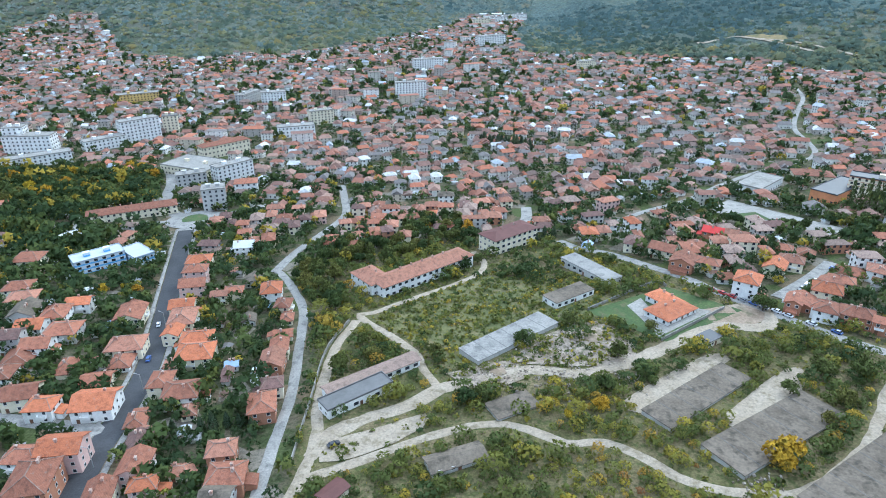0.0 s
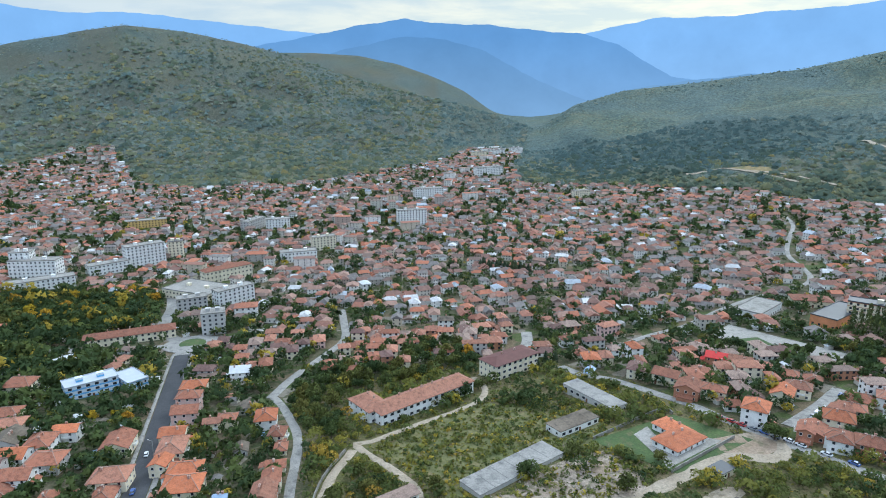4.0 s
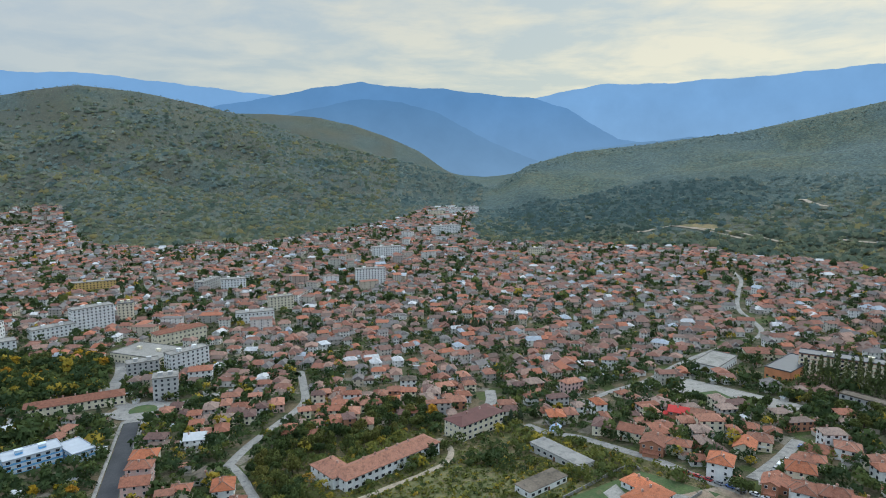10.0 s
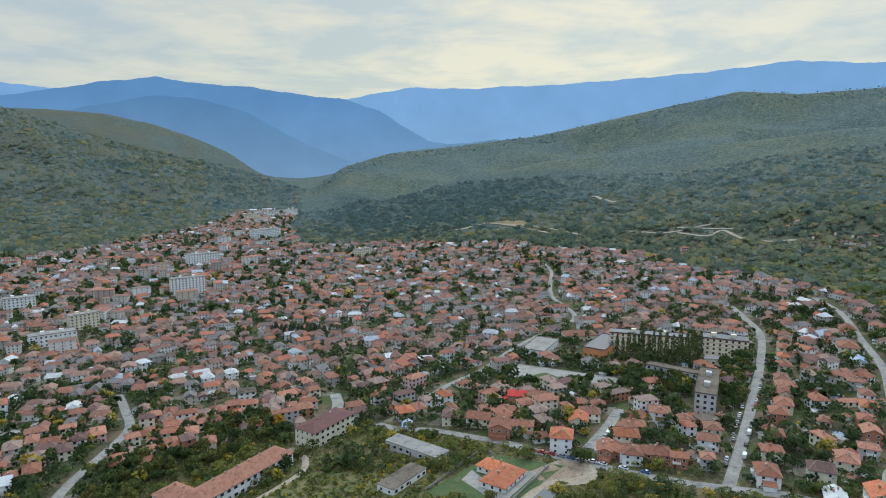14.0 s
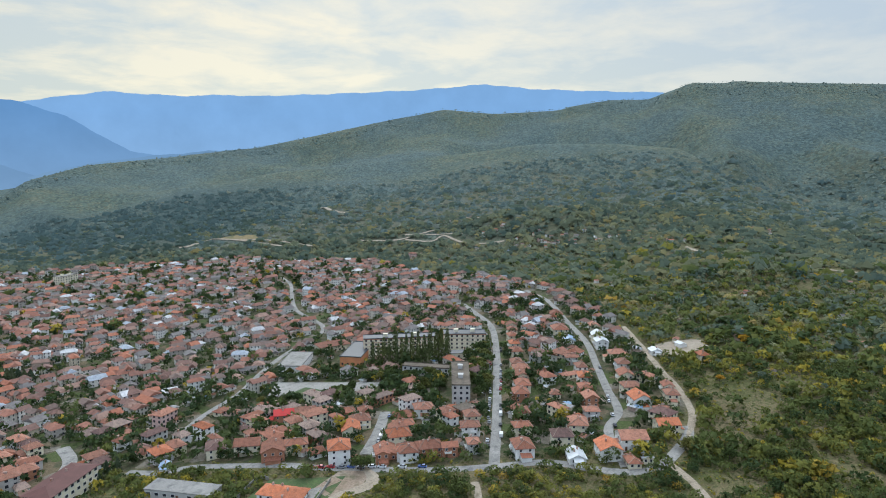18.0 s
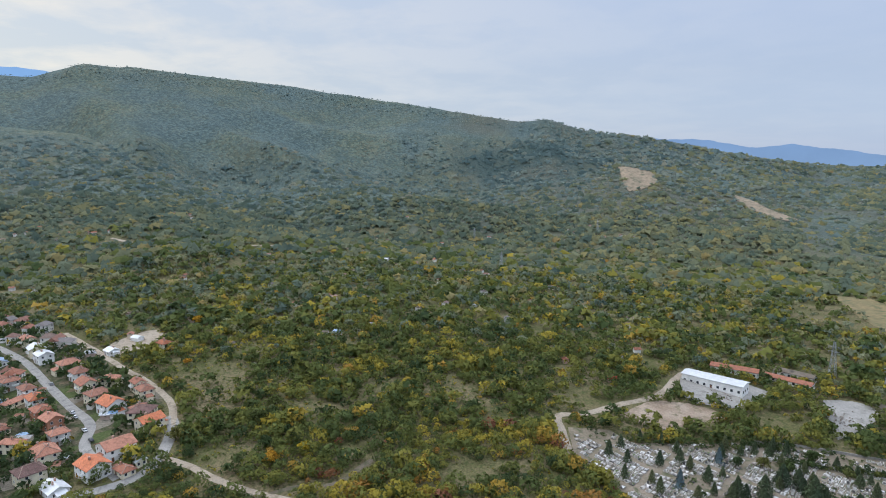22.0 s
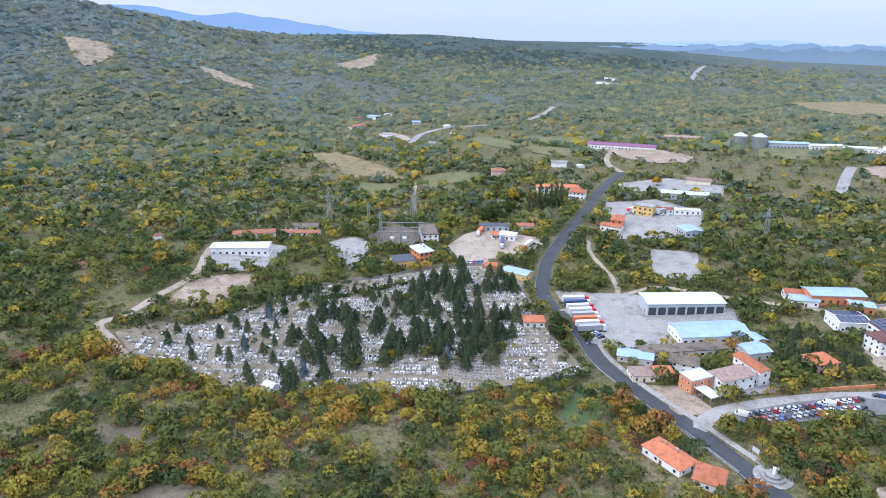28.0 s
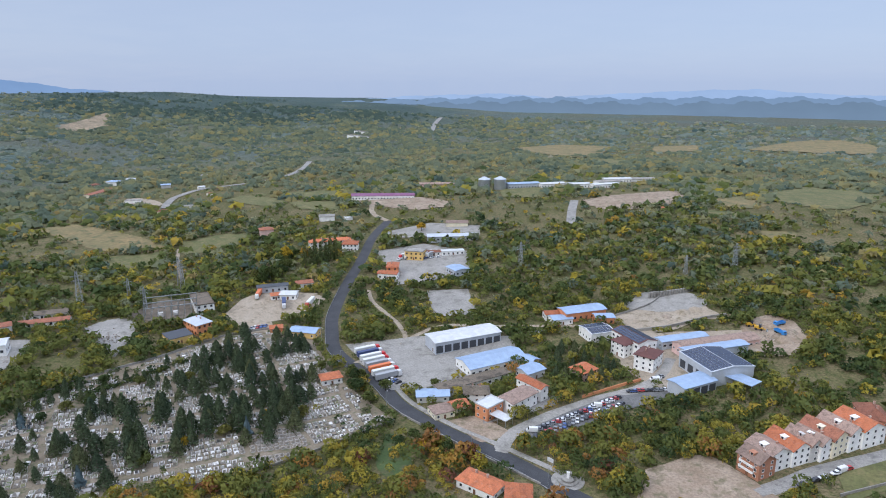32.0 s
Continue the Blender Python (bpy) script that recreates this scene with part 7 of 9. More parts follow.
# ---- trees that stand out ----
def crown_mesh(name, seed, mat, count, size, tall, taper=0.0):
    rand = np.random.default_rng(seed)
    one = np.ones(1)
    if taper:
        t = rand.uniform(0, 1, count) ** 0.8
        a = rand.uniform(0, 2 * math.pi, count)
        r = (1 - t) ** taper * rand.uniform(0.55, 1.05, count) * (1 + 0.18 * np.sin(t * 34)) + 0.03
        c = np.stack([r * np.cos(a), r * np.sin(a), tall * (0.1 + 0.9 * t)], -1)
        out = np.stack([np.cos(a), np.sin(a), rand.normal(-0.2, 0.35, count)], -1) + 0.35 * rand.normal(size=(count, 3))
        out /= np.linalg.norm(out, axis=1, keepdims=True)
        u = np.cross(out, rand.normal(size=(count, 3)))
        u /= np.linalg.norm(u, axis=1, keepdims=True)
        v = np.cross(out, u)
        s = size * rand.uniform(0.6, 1.2, (count, 1)) * (1.15 - 0.6 * t)[:, None]
        q = np.stack([c + u * s * 1.15, c + (0.87 * v - 0.5 * u) * s, c - (0.87 * v + 0.5 * u) * s - np.array((0, 0, 0.5)) * s], 1)
        verts, faces = q.reshape(-1, 3), np.arange(count * 3).reshape(-1, 3)
        soft = np.stack([np.cos(a), np.sin(a), 0.45 + 0 * a], -1) + 0.4 * out
        soft = np.repeat(soft / np.linalg.norm(soft, axis=1, keepdims=True), 3, axis=0)
    else:
        k = 11
        way, out = rand.uniform(0, 2 * math.pi, k) + np.arange(k) * 2.4, rand.uniform(0.30, 0.66, k)
        rad = rand.uniform(0.32, 0.52, k)
        verts, faces, _, soft = tufts(out * np.cos(way), out * np.sin(way), tall * rand.uniform(0.16, 0.62, k) * (1.15 - out), rad, rad * rand.uniform(1.5, 2.0, k), np.ones(k), count // k, size / 0.42, rand)
        inner, more, _, also = tufts(0 * one, 0 * one, 0.25 * one, 0.55 * one, 0.78 * tall * one, one, count // 5, 0.2, rand)
        faces = np.concatenate([faces, more + len(verts)])
        verts, soft = np.concatenate([verts, inner]), np.concatenate([soft, also])
    return from_arrays(name, verts, faces, [mat], normals=soft)


def trunk_mesh(tall, limbs=4, seed=1):
    dice = random.Random(seed)
    bm = bmesh.new()

    def spike(a, b, ra, rb):
        way = (Vector(b) - Vector(a)).to_track_quat("Z", "Y").to_matrix()
        lo = [bm.verts.new(Vector(a) + way @ Vector((ra * math.cos(i * 1.047), ra * math.sin(i * 1.047), 0))) for i in range(6)]
        hi = [bm.verts.new(Vector(b) + way @ Vector((rb * math.cos(i * 1.047), rb * math.sin(i * 1.047), 0))) for i in range(6)]
        for i in range(6):
            bm.faces.new((lo[i], lo[(i + 1) % 6], hi[(i + 1) % 6], hi[i]))
        bm.faces.new(hi)

    spike((0, 0, -0.3), (0.03, 0.02, 0.45 * tall), 0.09, 0.06)
    spike((0.03, 0.02, 0.45 * tall), (0, 0.05, 0.85 * tall), 0.06, 0.015)
    for k in range(limbs):
        a = k * 2 * math.pi / limbs + dice.uniform(-0.3, 0.3)
        z = tall * dice.uniform(0.28, 0.5)
        spike((0, 0, z), (0.6 * math.cos(a), 0.6 * math.sin(a), z + tall * 0.25), 0.04, 0.012)
    return mesh_of("trunk", bm, M_BARK)


TRUNKS = [trunk_mesh(1.7, 4, 1), trunk_mesh(4.2, 0, 2)]
GREEN_CROWNS = [crown_mesh("crown", 40 + k, M_CROWN, 800, 0.10, 1.75) for k in range(5)]
GOLD_CROWNS = [crown_mesh("crown", 60 + k, M_AUTUMN, 1300, 0.08, 1.75) for k in range(3)]
FIR_CROWNS = [crown_mesh("crown", 70 + k, M_NEEDLES, 900, 0.175, 3.6, 0.7) for k in range(4)]
BLUE_FIR = crown_mesh("crown", 78, M_BLUE_NEEDLES, 420, 0.26, 4.0, 0.9)
POPLAR_CROWNS = [crown_mesh("crown", 80 + k, M_POPLAR, 520, 0.26, 7.0, 0.35) for k in range(3)]
TREE_DICE = random.Random(9)
TREE_KINDS = {"green": (GREEN_CROWNS, 0, "broadleaf tree with a full green crown", "broadleaf trees"), "gold": (GOLD_CROWNS, 0, "broadleaf tree in bright yellow autumn leaf", "autumn trees"),
              "fir": (FIR_CROWNS, 1, "tall dark green conifer tree", "conifers"), "blue": ([BLUE_FIR], 1, "silvery blue spruce among graves", "conifers"), "poplar": (POPLAR_CROWNS, 1, "slender upright green poplar tree", "poplars")}


def tree(x, y, radius, kind="green", stretch=1.0):
    crowns, trunk, label, group = TREE_KINDS[kind]
    thing = tagged(new("tree" if kind in ("green", "gold") else {"fir": "conifer", "blue": "spruce", "poplar": "poplar"}[kind]), label, "tree", group)
    part("trunk", TRUNKS[trunk], None, thing)
    part("crown", TREE_DICE.choice(crowns), None, thing)
    thing.matrix_basis = pose(x, y, float(ground_z(x, y)), 0, 0, TREE_DICE.uniform(0, 360)) @ Matrix.Diagonal((radius, radius, radius * stretch * TREE_DICE.uniform(0.9, 1.15), 1))
    return thing


def scatter_in(outline, count, gap, seed, clear=True):
    """Points spread over an area, no nearer to one another than a gap."""
    rand = np.random.default_rng(seed)
    p = np.array(outline, float)
    out = []
    for _ in range(count * 40):
        x, y = rand.uniform(p[:, 0].min(), p[:, 0].max()), rand.uniform(p[:, 1].min(), p[:, 1].max())
        if not inside(np.array([x]), np.array([y]), outline)[0] or any(math.hypot(x - a, y - b) < gap for a, b in out):
            continue
        if clear and (near_road(np.array([x]), np.array([y]))[0] or built(np.array([x]), np.array([y]))[0]):
            continue
        out.append((x, y))
        if len(out) == count:
            break
    return out


CEMETERY_WOOD = [(155, -80), (196, -116), (201, -146), (187, -170), (198, -219), (206, -254), (174, -260), (144, -246), (122, -208), (106, -164), (118, -146), (137, -145), (142, -127), (144, -102)]
GROVE = [(-82, 294), (-71, 321), (-48, 347), (-30, 378), (2, 385), (20, 362), (21, 340), (2, 335), (-28, 303), (-52, 300), (-50, 276), (-33, 252), (-46, 245), (-71, 265)]
PARK = [(-372, 513), (-327, 534), (-289, 536), (-252, 556), (-220, 487), (-226, 446), (-256, 432), (-298, 400)]
SCHOOL_PARK = [(240, 350), (253, 341), (260, 304), (233, 273), (219, 306), (214, 327), (190, 333)]
SCHOOL_SIDE = [(298, 316), (326, 322), (252, 256), (235, 252)]
VILLA_WOOD = [(11, -268), (2, -285), (-18, -276), (-28, -268), (-34, -256), (-14, -244), (0, -242)]


def planted():
    dice = random.Random(3)
    for x, y in scatter_in(CEMETERY_WOOD, 120, 3.6, 1, False):
        tree(x, y, dice.uniform(2.4, 4.2), "fir", dice.uniform(0.62, 0.92))
    for x, y in scatter_in([(150, -78), (240, -62), (230, -160), (200, -215), (190, -120)], 40, 6.0, 8, False):
        tree(x, y, dice.uniform(1.6, 2.6), "fir", 0.9)
    for x, y in ((126, -152), (160, -96), (215, -120), (196, -92)):
        tree(x, y, 2.4, "blue")
    for x, y in ((150, -118), (136, -150), (165, -230), (185, -190), (212, -140), (208, -150), (218, -168), (204, -176), (112, -176), (128, -226), (214, -128)):
        tree(x, y, dice.uniform(2.8, 4.2), "green")
    for x, y in ((146, -136), (128, -170)):
        tree(x, y, dice.uniform(2.4, 3.4), "gold")
    for x, y in scatter_in(GROVE, 95, 4.6, 2):
        tree(x, y, dice.uniform(3.0, 4.8), "gold" if dice.random() < 0.05 else "green", dice.uniform(0.9, 1.3))
    for x, y in scatter_in(PARK, 80, 7.0, 3):
        tree(x, y, dice.uniform(4.2, 6.2), "gold" if dice.random() < 0.12 else "green")
    for x, y in scatter_in(SCHOOL_PARK, 34, 5.5, 4) + scatter_in(SCHOOL_SIDE, 22, 5.0, 5):
        tree(x, y, dice.uniform(3.4, 4.8))
    for x, y in scatter_in(VILLA_WOOD, 16, 4.0, 6):
        tree(x, y, dice.uniform(2.2, 3.2), dice.choice(("fir", "fir", "green")), 0.95)
    for k in range(14):
        tree(247 + 3.0 * k + dice.uniform(-0.6, 0.6), 362 - 2.9 * k, dice.uniform(2.2, 2.9), "poplar", dice.uniform(1.15, 1.45))
    for k in range(13):
        tree(160 + 4.7 * k + dice.uniform(-1, 1), 366 - 6.6 * k, dice.uniform(2.8, 4.0))
    for k in range(7):
        tree(207 + 5 * k, 408 - 7.2 * k, dice.uniform(3.0, 3.8))
    for x, y in ((220, -381), (217, -385), (216, -391), (213, -395), (210, -399), (208, -403), (206, -408)):
        tree(x, y, dice.uniform(2.2, 2.8), "poplar", dice.uniform(0.95, 1.2))
    for x, y in ((239, -338), (234, -339), (235, -348), (229, -347), (230, -354), (229, -360), (232, -371)):
        tree(x, y, dice.uniform(4.6, 6.2), "green", dice.uniform(1.1, 1.3))
    tree(245, -395, 5.4, "gold", 1.25)
    for x, y, r in ((99, 143, 6.2), (53, 171, 3.4), (41, 167, 2.2), (-152, 279, 3.0), (-170, 281, 3.4), (-161, 284, 2.6), (236, -408, 4.6), (160, -500, 5.0), (-44, 346, 3.4)):
        tree(x, y, r, "gold")
    for x, y, r in ((56, -174, 3.2), (52, -180, 3.4), (47, -172, 3.6), (39, -169, 3.2), (30, -165, 3.0), (100, -209, 4.4), (101, -219, 4.8), (88, -200, 4.2), (86, -215, 3.6), (62, -168, 3.0), (246, 110, 4.6), (256, 94, 4.4), (273, 88, 4.8), (262, 105, 3.6),
                    (402, 121, 5.2), (408, 126, 4.2), (244, 129, 4.0), (240, 124, 3.4), (231, 86, 3.8), (240, 77, 3.8)):
        tree(x, y, r)
    for x, y, r in ((217, 81, 3.8), (227, 68, 3.4), (49, -166, 3.2), (420, 165, 4.0), (338, 150, 2.8)):
        tree(x, y, r, "gold")
    for k in range(12):
        tree(255 + dice.uniform(-14, 14), -398 + dice.uniform(-16, 16), dice.uniform(3.2, 4.8))
    for x, y, r in ((134, 186, 4.6), (133, 169, 4.2), (147, 184, 4.6), (136, 235, 4.8), (31, 214, 3.8), (52, 229, 3.8), (66, 202, 4.2), (57, 183, 3.6), (84, 222, 3.0), (-3, 208, 3.6), (8, 177, 4.2), (13, 179, 3.2), (-33, 219, 3.2),
                    (-39, 201, 4.4), (-28, 207, 3.6), (-18, 276, 3.4), (-6, 283, 3.6), (4, 289, 3.8), (11, 293, 4.2), (18, 301, 3.4), (110, -226, 4.2), (104, -218, 4.8), (97, -212, 4.0), (63, -226, 3.2), (44, -214, 3.0), (118, 176, 3.4), (122, 160, 3.0)):
        tree(x, y, r)
    for x, y in ((-89, 165), (-83, 163), (-80, 166), (-76, 166), (-72, 168), (-68, 168), (-63, 165), (-196, 402), (-215, 416), (-226, 410), (-227, 391), (-64, 284), (-56, 277), (64, 337), (58, 334), (73, 341), (53, 330), (50, 338)):
        tree(x, y, dice.uniform(1.5, 2.1), "fir", 1.0)
    for k in range(13):
        tree(38 + 3.6 * k + dice.uniform(-1, 1), 608 - 2.4 * k + dice.uniform(-3, 3), dice.uniform(3.6, 4.6), "fir", 0.8)


planted()


# ---- cemetery ----
M_GRAVE_BED = surface("grave_bed", lambda n: n.ramp(island(n), [(0.0, (0.085, 0.105, 0.040)), (0.3, (0.20, 0.165, 0.12)), (0.5, (0.42, 0.40, 0.37)), (0.68, (0.13, 0.125, 0.06)), (0.84, (0.62, 0.61, 0.59))], "CONSTANT"), 0.9)
BOX_CORNERS = ((0, 0, 0), (1, 0, 0), (1, 1, 0), (0, 1, 0), (0, 0, 1), (1, 0, 1), (1, 1, 1), (0, 1, 1))
BOX_SIDES = ((4, 5, 6, 7), (0, 1, 5, 4), (1, 2, 6, 5), (2, 3, 7, 6), (3, 0, 4, 7))


def graves():
    """Family plots: a pale kerb round a bed, a slab or two, and an upright stone."""
    dice = random.Random(17)
    kerb = mesh_of("kerb", boxes((-1.0, -1.15, -0.4, -0.8, 1.15, 0.4), (0.8, -1.15, -0.4, 1.0, 1.15, 0.4), (-0.8, -1.15, -0.4, 0.8, -0.95, 0.4), (-0.8, 0.95, -0.4, 0.8, 1.15, 0.4)), M_MARBLE)
    bed = mesh_of("bed", boxes((-0.8, -0.95, -0.4, 0.8, 0.95, 0.3)), M_GRAVE_BED)
    slab = mesh_of("slab", boxes((-0.42, -0.9, 0.3, 0.42, 0.8, 0.5)), M_MARBLE)
    stones = [mesh_of("headstone", boxes((-0.55, 0.96, 0.4, 0.55, 1.13, 1.15 + 0.25 * k), (-0.38, 0.98, 1.15 + 0.25 * k, 0.38, 1.11, 1.32 + 0.25 * k)), M_MARBLE) for k in range(3)]
    outline = [(247, -60), (245, -80), (232, -88), (233, -114), (234, -145), (229, -173), (215, -207), (202, -243), (181, -264), (154, -259), (117, -219), (74, -189), (100, -145), (123, -117), (142, -112), (158, -81), (181, -70), (208, -63), (222, -57)]
    spots = []
    c, s = math.cos(radians(40)), math.sin(radians(40))
    for i in range(-70, 70):
        for j in range(-50, 50):
            if i % 11 == 0 or j % 7 == 0:
                continue
            a, b = i * 2.35 + dice.uniform(-0.3, 0.3) + 0.8 * math.sin(j * 0.9), j * 3.1 + dice.uniform(-0.4, 0.4) + 1.2 * math.sin(i * 0.23)
            spots.append((165 + c * a - s * b, -155 + s * a + c * b))
    p = np.array(spots)
    ok = inside(p[:, 0], p[:, 1], outline) & (ripple(p[:, 0], p[:, 1], 44, 3) < np.random.default_rng(2).uniform(0.25, 1.2, len(p)))
    for box in KEEP_CLEAR:
        if len(box) == 4:
            ok &= ~inside(p[:, 0], p[:, 1], box)
    p = p[ok]
    order = np.argsort(np.hypot(p[:, 0] - 110, p[:, 1] + 150))
    verts, faces, mats = [], [], []
    for n, k in enumerate(order):
        x, y = p[k]
        m = pose(x, y, float(ground_z(x, y)) + 0.15, 0, 0, 40 + dice.uniform(-9, 9))
        if n < 70:
            thing = tagged(new("grave"), "pale kerbed grave plot with a slab and upright headstone", "grave", "graves of the cemetery")
            thing.matrix_basis = m
            part("kerb", kerb, None, thing)
            part("bed", bed, None, thing)
            part("slab", slab, None, thing)
            part("headstone", stones[n % 3], None, thing)
            continue
        top, half, low = dice.uniform(0.8, 1.7), dice.uniform(0.8, 1.05), dice.uniform(0.3, 0.5)
        rows = [(-half, -1.15, -0.4, half, 1.15, low, 0), (-half + 0.2, -0.95, low - 0.2, half - 0.2, 0.95, low + 0.03, 1)]
        if dice.random() < 0.65:
            rows.append((-0.42, -0.9, low, 0.42, 0.8, low + 0.18, 0))
        if dice.random() < 0.85:
            rows.append((-0.5, 0.96, low, 0.5, 1.13, top, 0))
        for x0, y0, z0, x1, y1, z1, mat in rows:
            b = len(verts)
            verts += [m @ Vector((x0 + (x1 - x0) * u, y0 + (y1 - y0) * v, z0 + (z1 - z0) * w)) for u, v, w in BOX_CORNERS]
            faces += [tuple(b + q for q in f) for f in BOX_SIDES]
            mats += [mat] * 5
    tagged(new("far_graves", from_arrays("far_graves", np.array(verts), np.array(faces), [M_MARBLE, M_GRAVE_BED], mats)), "close rows of pale stone graves under conifers", "graves", kind="stuff")
    rand = np.random.default_rng(23)
    x, y = rand.uniform(70, 250, 2600), rand.uniform(-268, -55, 2600)
    ok = inside(x, y, outline) & (ripple(x, y, 44, 3) + 0.5 * ripple(x, y, 17, 8) > rand.uniform(0.1, 1.3, 2600))
    hedge = rand.uniform(0, 1, 130)
    x, y = np.concatenate([x[ok], 236 - 6 * hedge + rand.normal(0, 2.5, 130), 218 - 18 * hedge]), np.concatenate([y[ok], -92 - 80 * hedge, -150 - 60 * hedge + rand.normal(0, 3, 130)])
    rad = np.clip(rand.lognormal(0.1, 0.4, len(x)), 0.5, 2.6)
    tall = rad * rand.uniform(1.2, 2.2, len(x))
    v, f, h, soft = tufts(x, y, ground_z(x, y), rad, tall, np.clip(rand.normal(0.2, 0.16, len(x)), 0.0, 0.75), 36, 0.28, rand)
    tagged(new("cemetery_shrubs", from_arrays("cemetery_shrubs", v, f, [M_LEAF], attrs={"hue": h}, normals=soft)), "shrubs and low bushes between the graves", "shrubs", kind="stuff")


graves()


# ---- vehicles ----
def lathe_wheel(r, w):
    bm = bmesh.new()
    bmesh.ops.create_cone(bm, cap_ends=True, segments=14, radius1=r, radius2=r, depth=w, matrix=pose(0, 0, 0, 90))
    return mesh_of("wheel", bm, M_TYRE)


WHEEL, TRUCK_WHEEL = lathe_wheel(0.32, 0.22), lathe_wheel(0.5, 0.35)


def loft(bm, sections):
    """A body through rounded cross-sections: x, half width, bottom, top."""
    rings = []
    for x, hw, z0, z1 in sections:
        rings.append([bm.verts.new((x, y, z)) for y, z in ((-hw, z0), (hw, z0), (hw, z0 + 0.6 * (z1 - z0)), (hw * 0.88, z1), (-hw * 0.88, z1), (-hw, z0 + 0.6 * (z1 - z0)))])
    for a, b in zip(rings, rings[1:]):
        for i in range(6):
            bm.faces.new((a[i], b[i], b[(i + 1) % 6], a[(i + 1) % 6]))
    bm.faces.new(rings[0]), bm.faces.new(rings[-1][::-1])
    bmesh.ops.recalc_face_normals(bm, faces=bm.faces[:])


def car_template(colour, word, van=False):
    paint = surface(f"{word}_car_paint", colour, 0.3, spec=0.6)
    thing = tagged(new("van" if van else "car"), f"{word} {'van' if van else 'car'} parked on the ground", "van" if van else "car", "parked cars")
    bm = bmesh.new()
    if van:
        loft(bm, ((-2.6, 0.9, 0.35, 2.0), (-2.5, 0.97, 0.3, 2.1), (1.2, 0.97, 0.3, 2.1), (1.9, 0.95, 0.3, 1.25), (2.5, 0.9, 0.35, 1.0)))
    else:
        loft(bm, ((-2.1, 0.8, 0.4, 0.85), (-1.95, 0.87, 0.3, 0.95), (-1.0, 0.88, 0.28, 0.98), (0.9, 0.88, 0.28, 0.96), (1.7, 0.86, 0.3, 0.84), (2.1, 0.76, 0.4, 0.7)))
    body = part("body", bm, paint, thing)
    bm = bmesh.new()
    if van:
        loft(bm, ((1.15, 0.9, 1.2, 2.02), (1.5, 0.9, 1.2, 1.8), (1.95, 0.88, 1.15, 1.3)))
        part("windscreen", bm, M_WINDOW, body, "dark glass windscreen")
    else:
        loft(bm, ((-1.75, 0.74, 0.93, 1.0), (-1.2, 0.76, 0.93, 1.4), (0.2, 0.76, 0.93, 1.42), (1.0, 0.72, 0.93, 0.98)))
        part("cabin", bm, M_WINDOW, body, "dark glass cabin")
        part("roof", boxes((-1.15, -0.64, 1.40, 0.2, 0.64, 1.45)), paint, body)
    for x in (-1.35, 1.35):
        for y in (-0.82, 0.82):
            part("wheel", WHEEL, None, thing).matrix_basis = pose(x, y, 0.32)
    thing.matrix_basis = pose(0, 0, -400)
    return thing


CARS = [car_template((0.60, 0.61, 0.62), "white"), car_template((0.03, 0.03, 0.035), "black"), car_template((0.22, 0.23, 0.24), "silver grey"), car_template((0.35, 0.03, 0.03), "red"), car_template((0.05, 0.10, 0.28), "blue"),
        car_template((0.65, 0.65, 0.64), "plain white", True)]
CAR_DICE = random.Random(23)
USED = set()


def put(template, x, y, turn, lift=0.0):
    """Sets a vehicle down; the first of each kind is the template itself."""
    m = pose(x, y, float(ground_z(x, y)) + lift, 0, 0, turn)
    if template.name not in USED:
        USED.add(template.name)
        template.matrix_basis = m
        return template
    return copy_thing(template, m)


def car_row(x0, y0, x1, y1, n, turn, lift=0.4, skip=0.15):
    for k in range(n):
        if CAR_DICE.random() < skip:
            continue
        t = (k + 0.5) / n
        put(CAR_DICE.choices(CARS, (5, 4, 5, 2, 2, 1))[0], x0 + (x1 - x0) * t + CAR_DICE.uniform(-0.3, 0.3), y0 + (y1 - y0) * t + CAR_DICE.uniform(-0.3, 0.3), turn + CAR_DICE.uniform(-4, 4), lift)


put(CARS[1], -35, 157, 36, 0.36)
car_row(8, -193, -30, -236, 20, 10, 0.5, 0.05)
car_row(6, -189, -24, -221, 16, 95, 0.5, 0.1)
car_row(-14, -212, -32, -229, 9, 60, 0.5, 0.1)
car_row(-34, -242, -52, -247, 10, 20, 0.5, 0.1)
car_row(-44, -252, -50, -262, 5, 10, 0.44)
car_row(184, 199, 300, 295, 26, 40, 0.4, 0.35)
car_row(190, 196, 330, 310, 26, 40, 0.4, 0.45)
car_row(158, 250, 190, 277, 10, 40, 0.4, 0.15)
car_row(118, 262, 160, 208, 14, 125, 0.36, 0.45)
car_row(245, 166, 330, 226, 16, 38, 0.38, 0.5)
car_row(196, -262, 188, -270, 5, 100, 0.3, 0.0)
car_row(90, -228, 78, -222, 6, 60, 0.34, 0.1)
car_row(28, -300, 6, -322, 9, 60, 0.34, 0.2)
car_row(24, -212, 6, -228, 8, 30, 0.32, 0.15)
car_row(-96, -175, -118, -192, 8, 35, 0.4, 0.2)
car_row(-174, 330, -200, 345, 8, 60, 0.3, 0.2)
car_row(-196, 300, -225, 330, 12, 40, 0.3, 0.2)
car_row(-160, 425, -178, 452, 10, 60, 0.5, 0.2)
car_row(160, -415, 110, -435, 10, 60, 0.4, 0.2)
car_row(-112, 190, -128, 250, 4, 105, 0.32, 0.4)


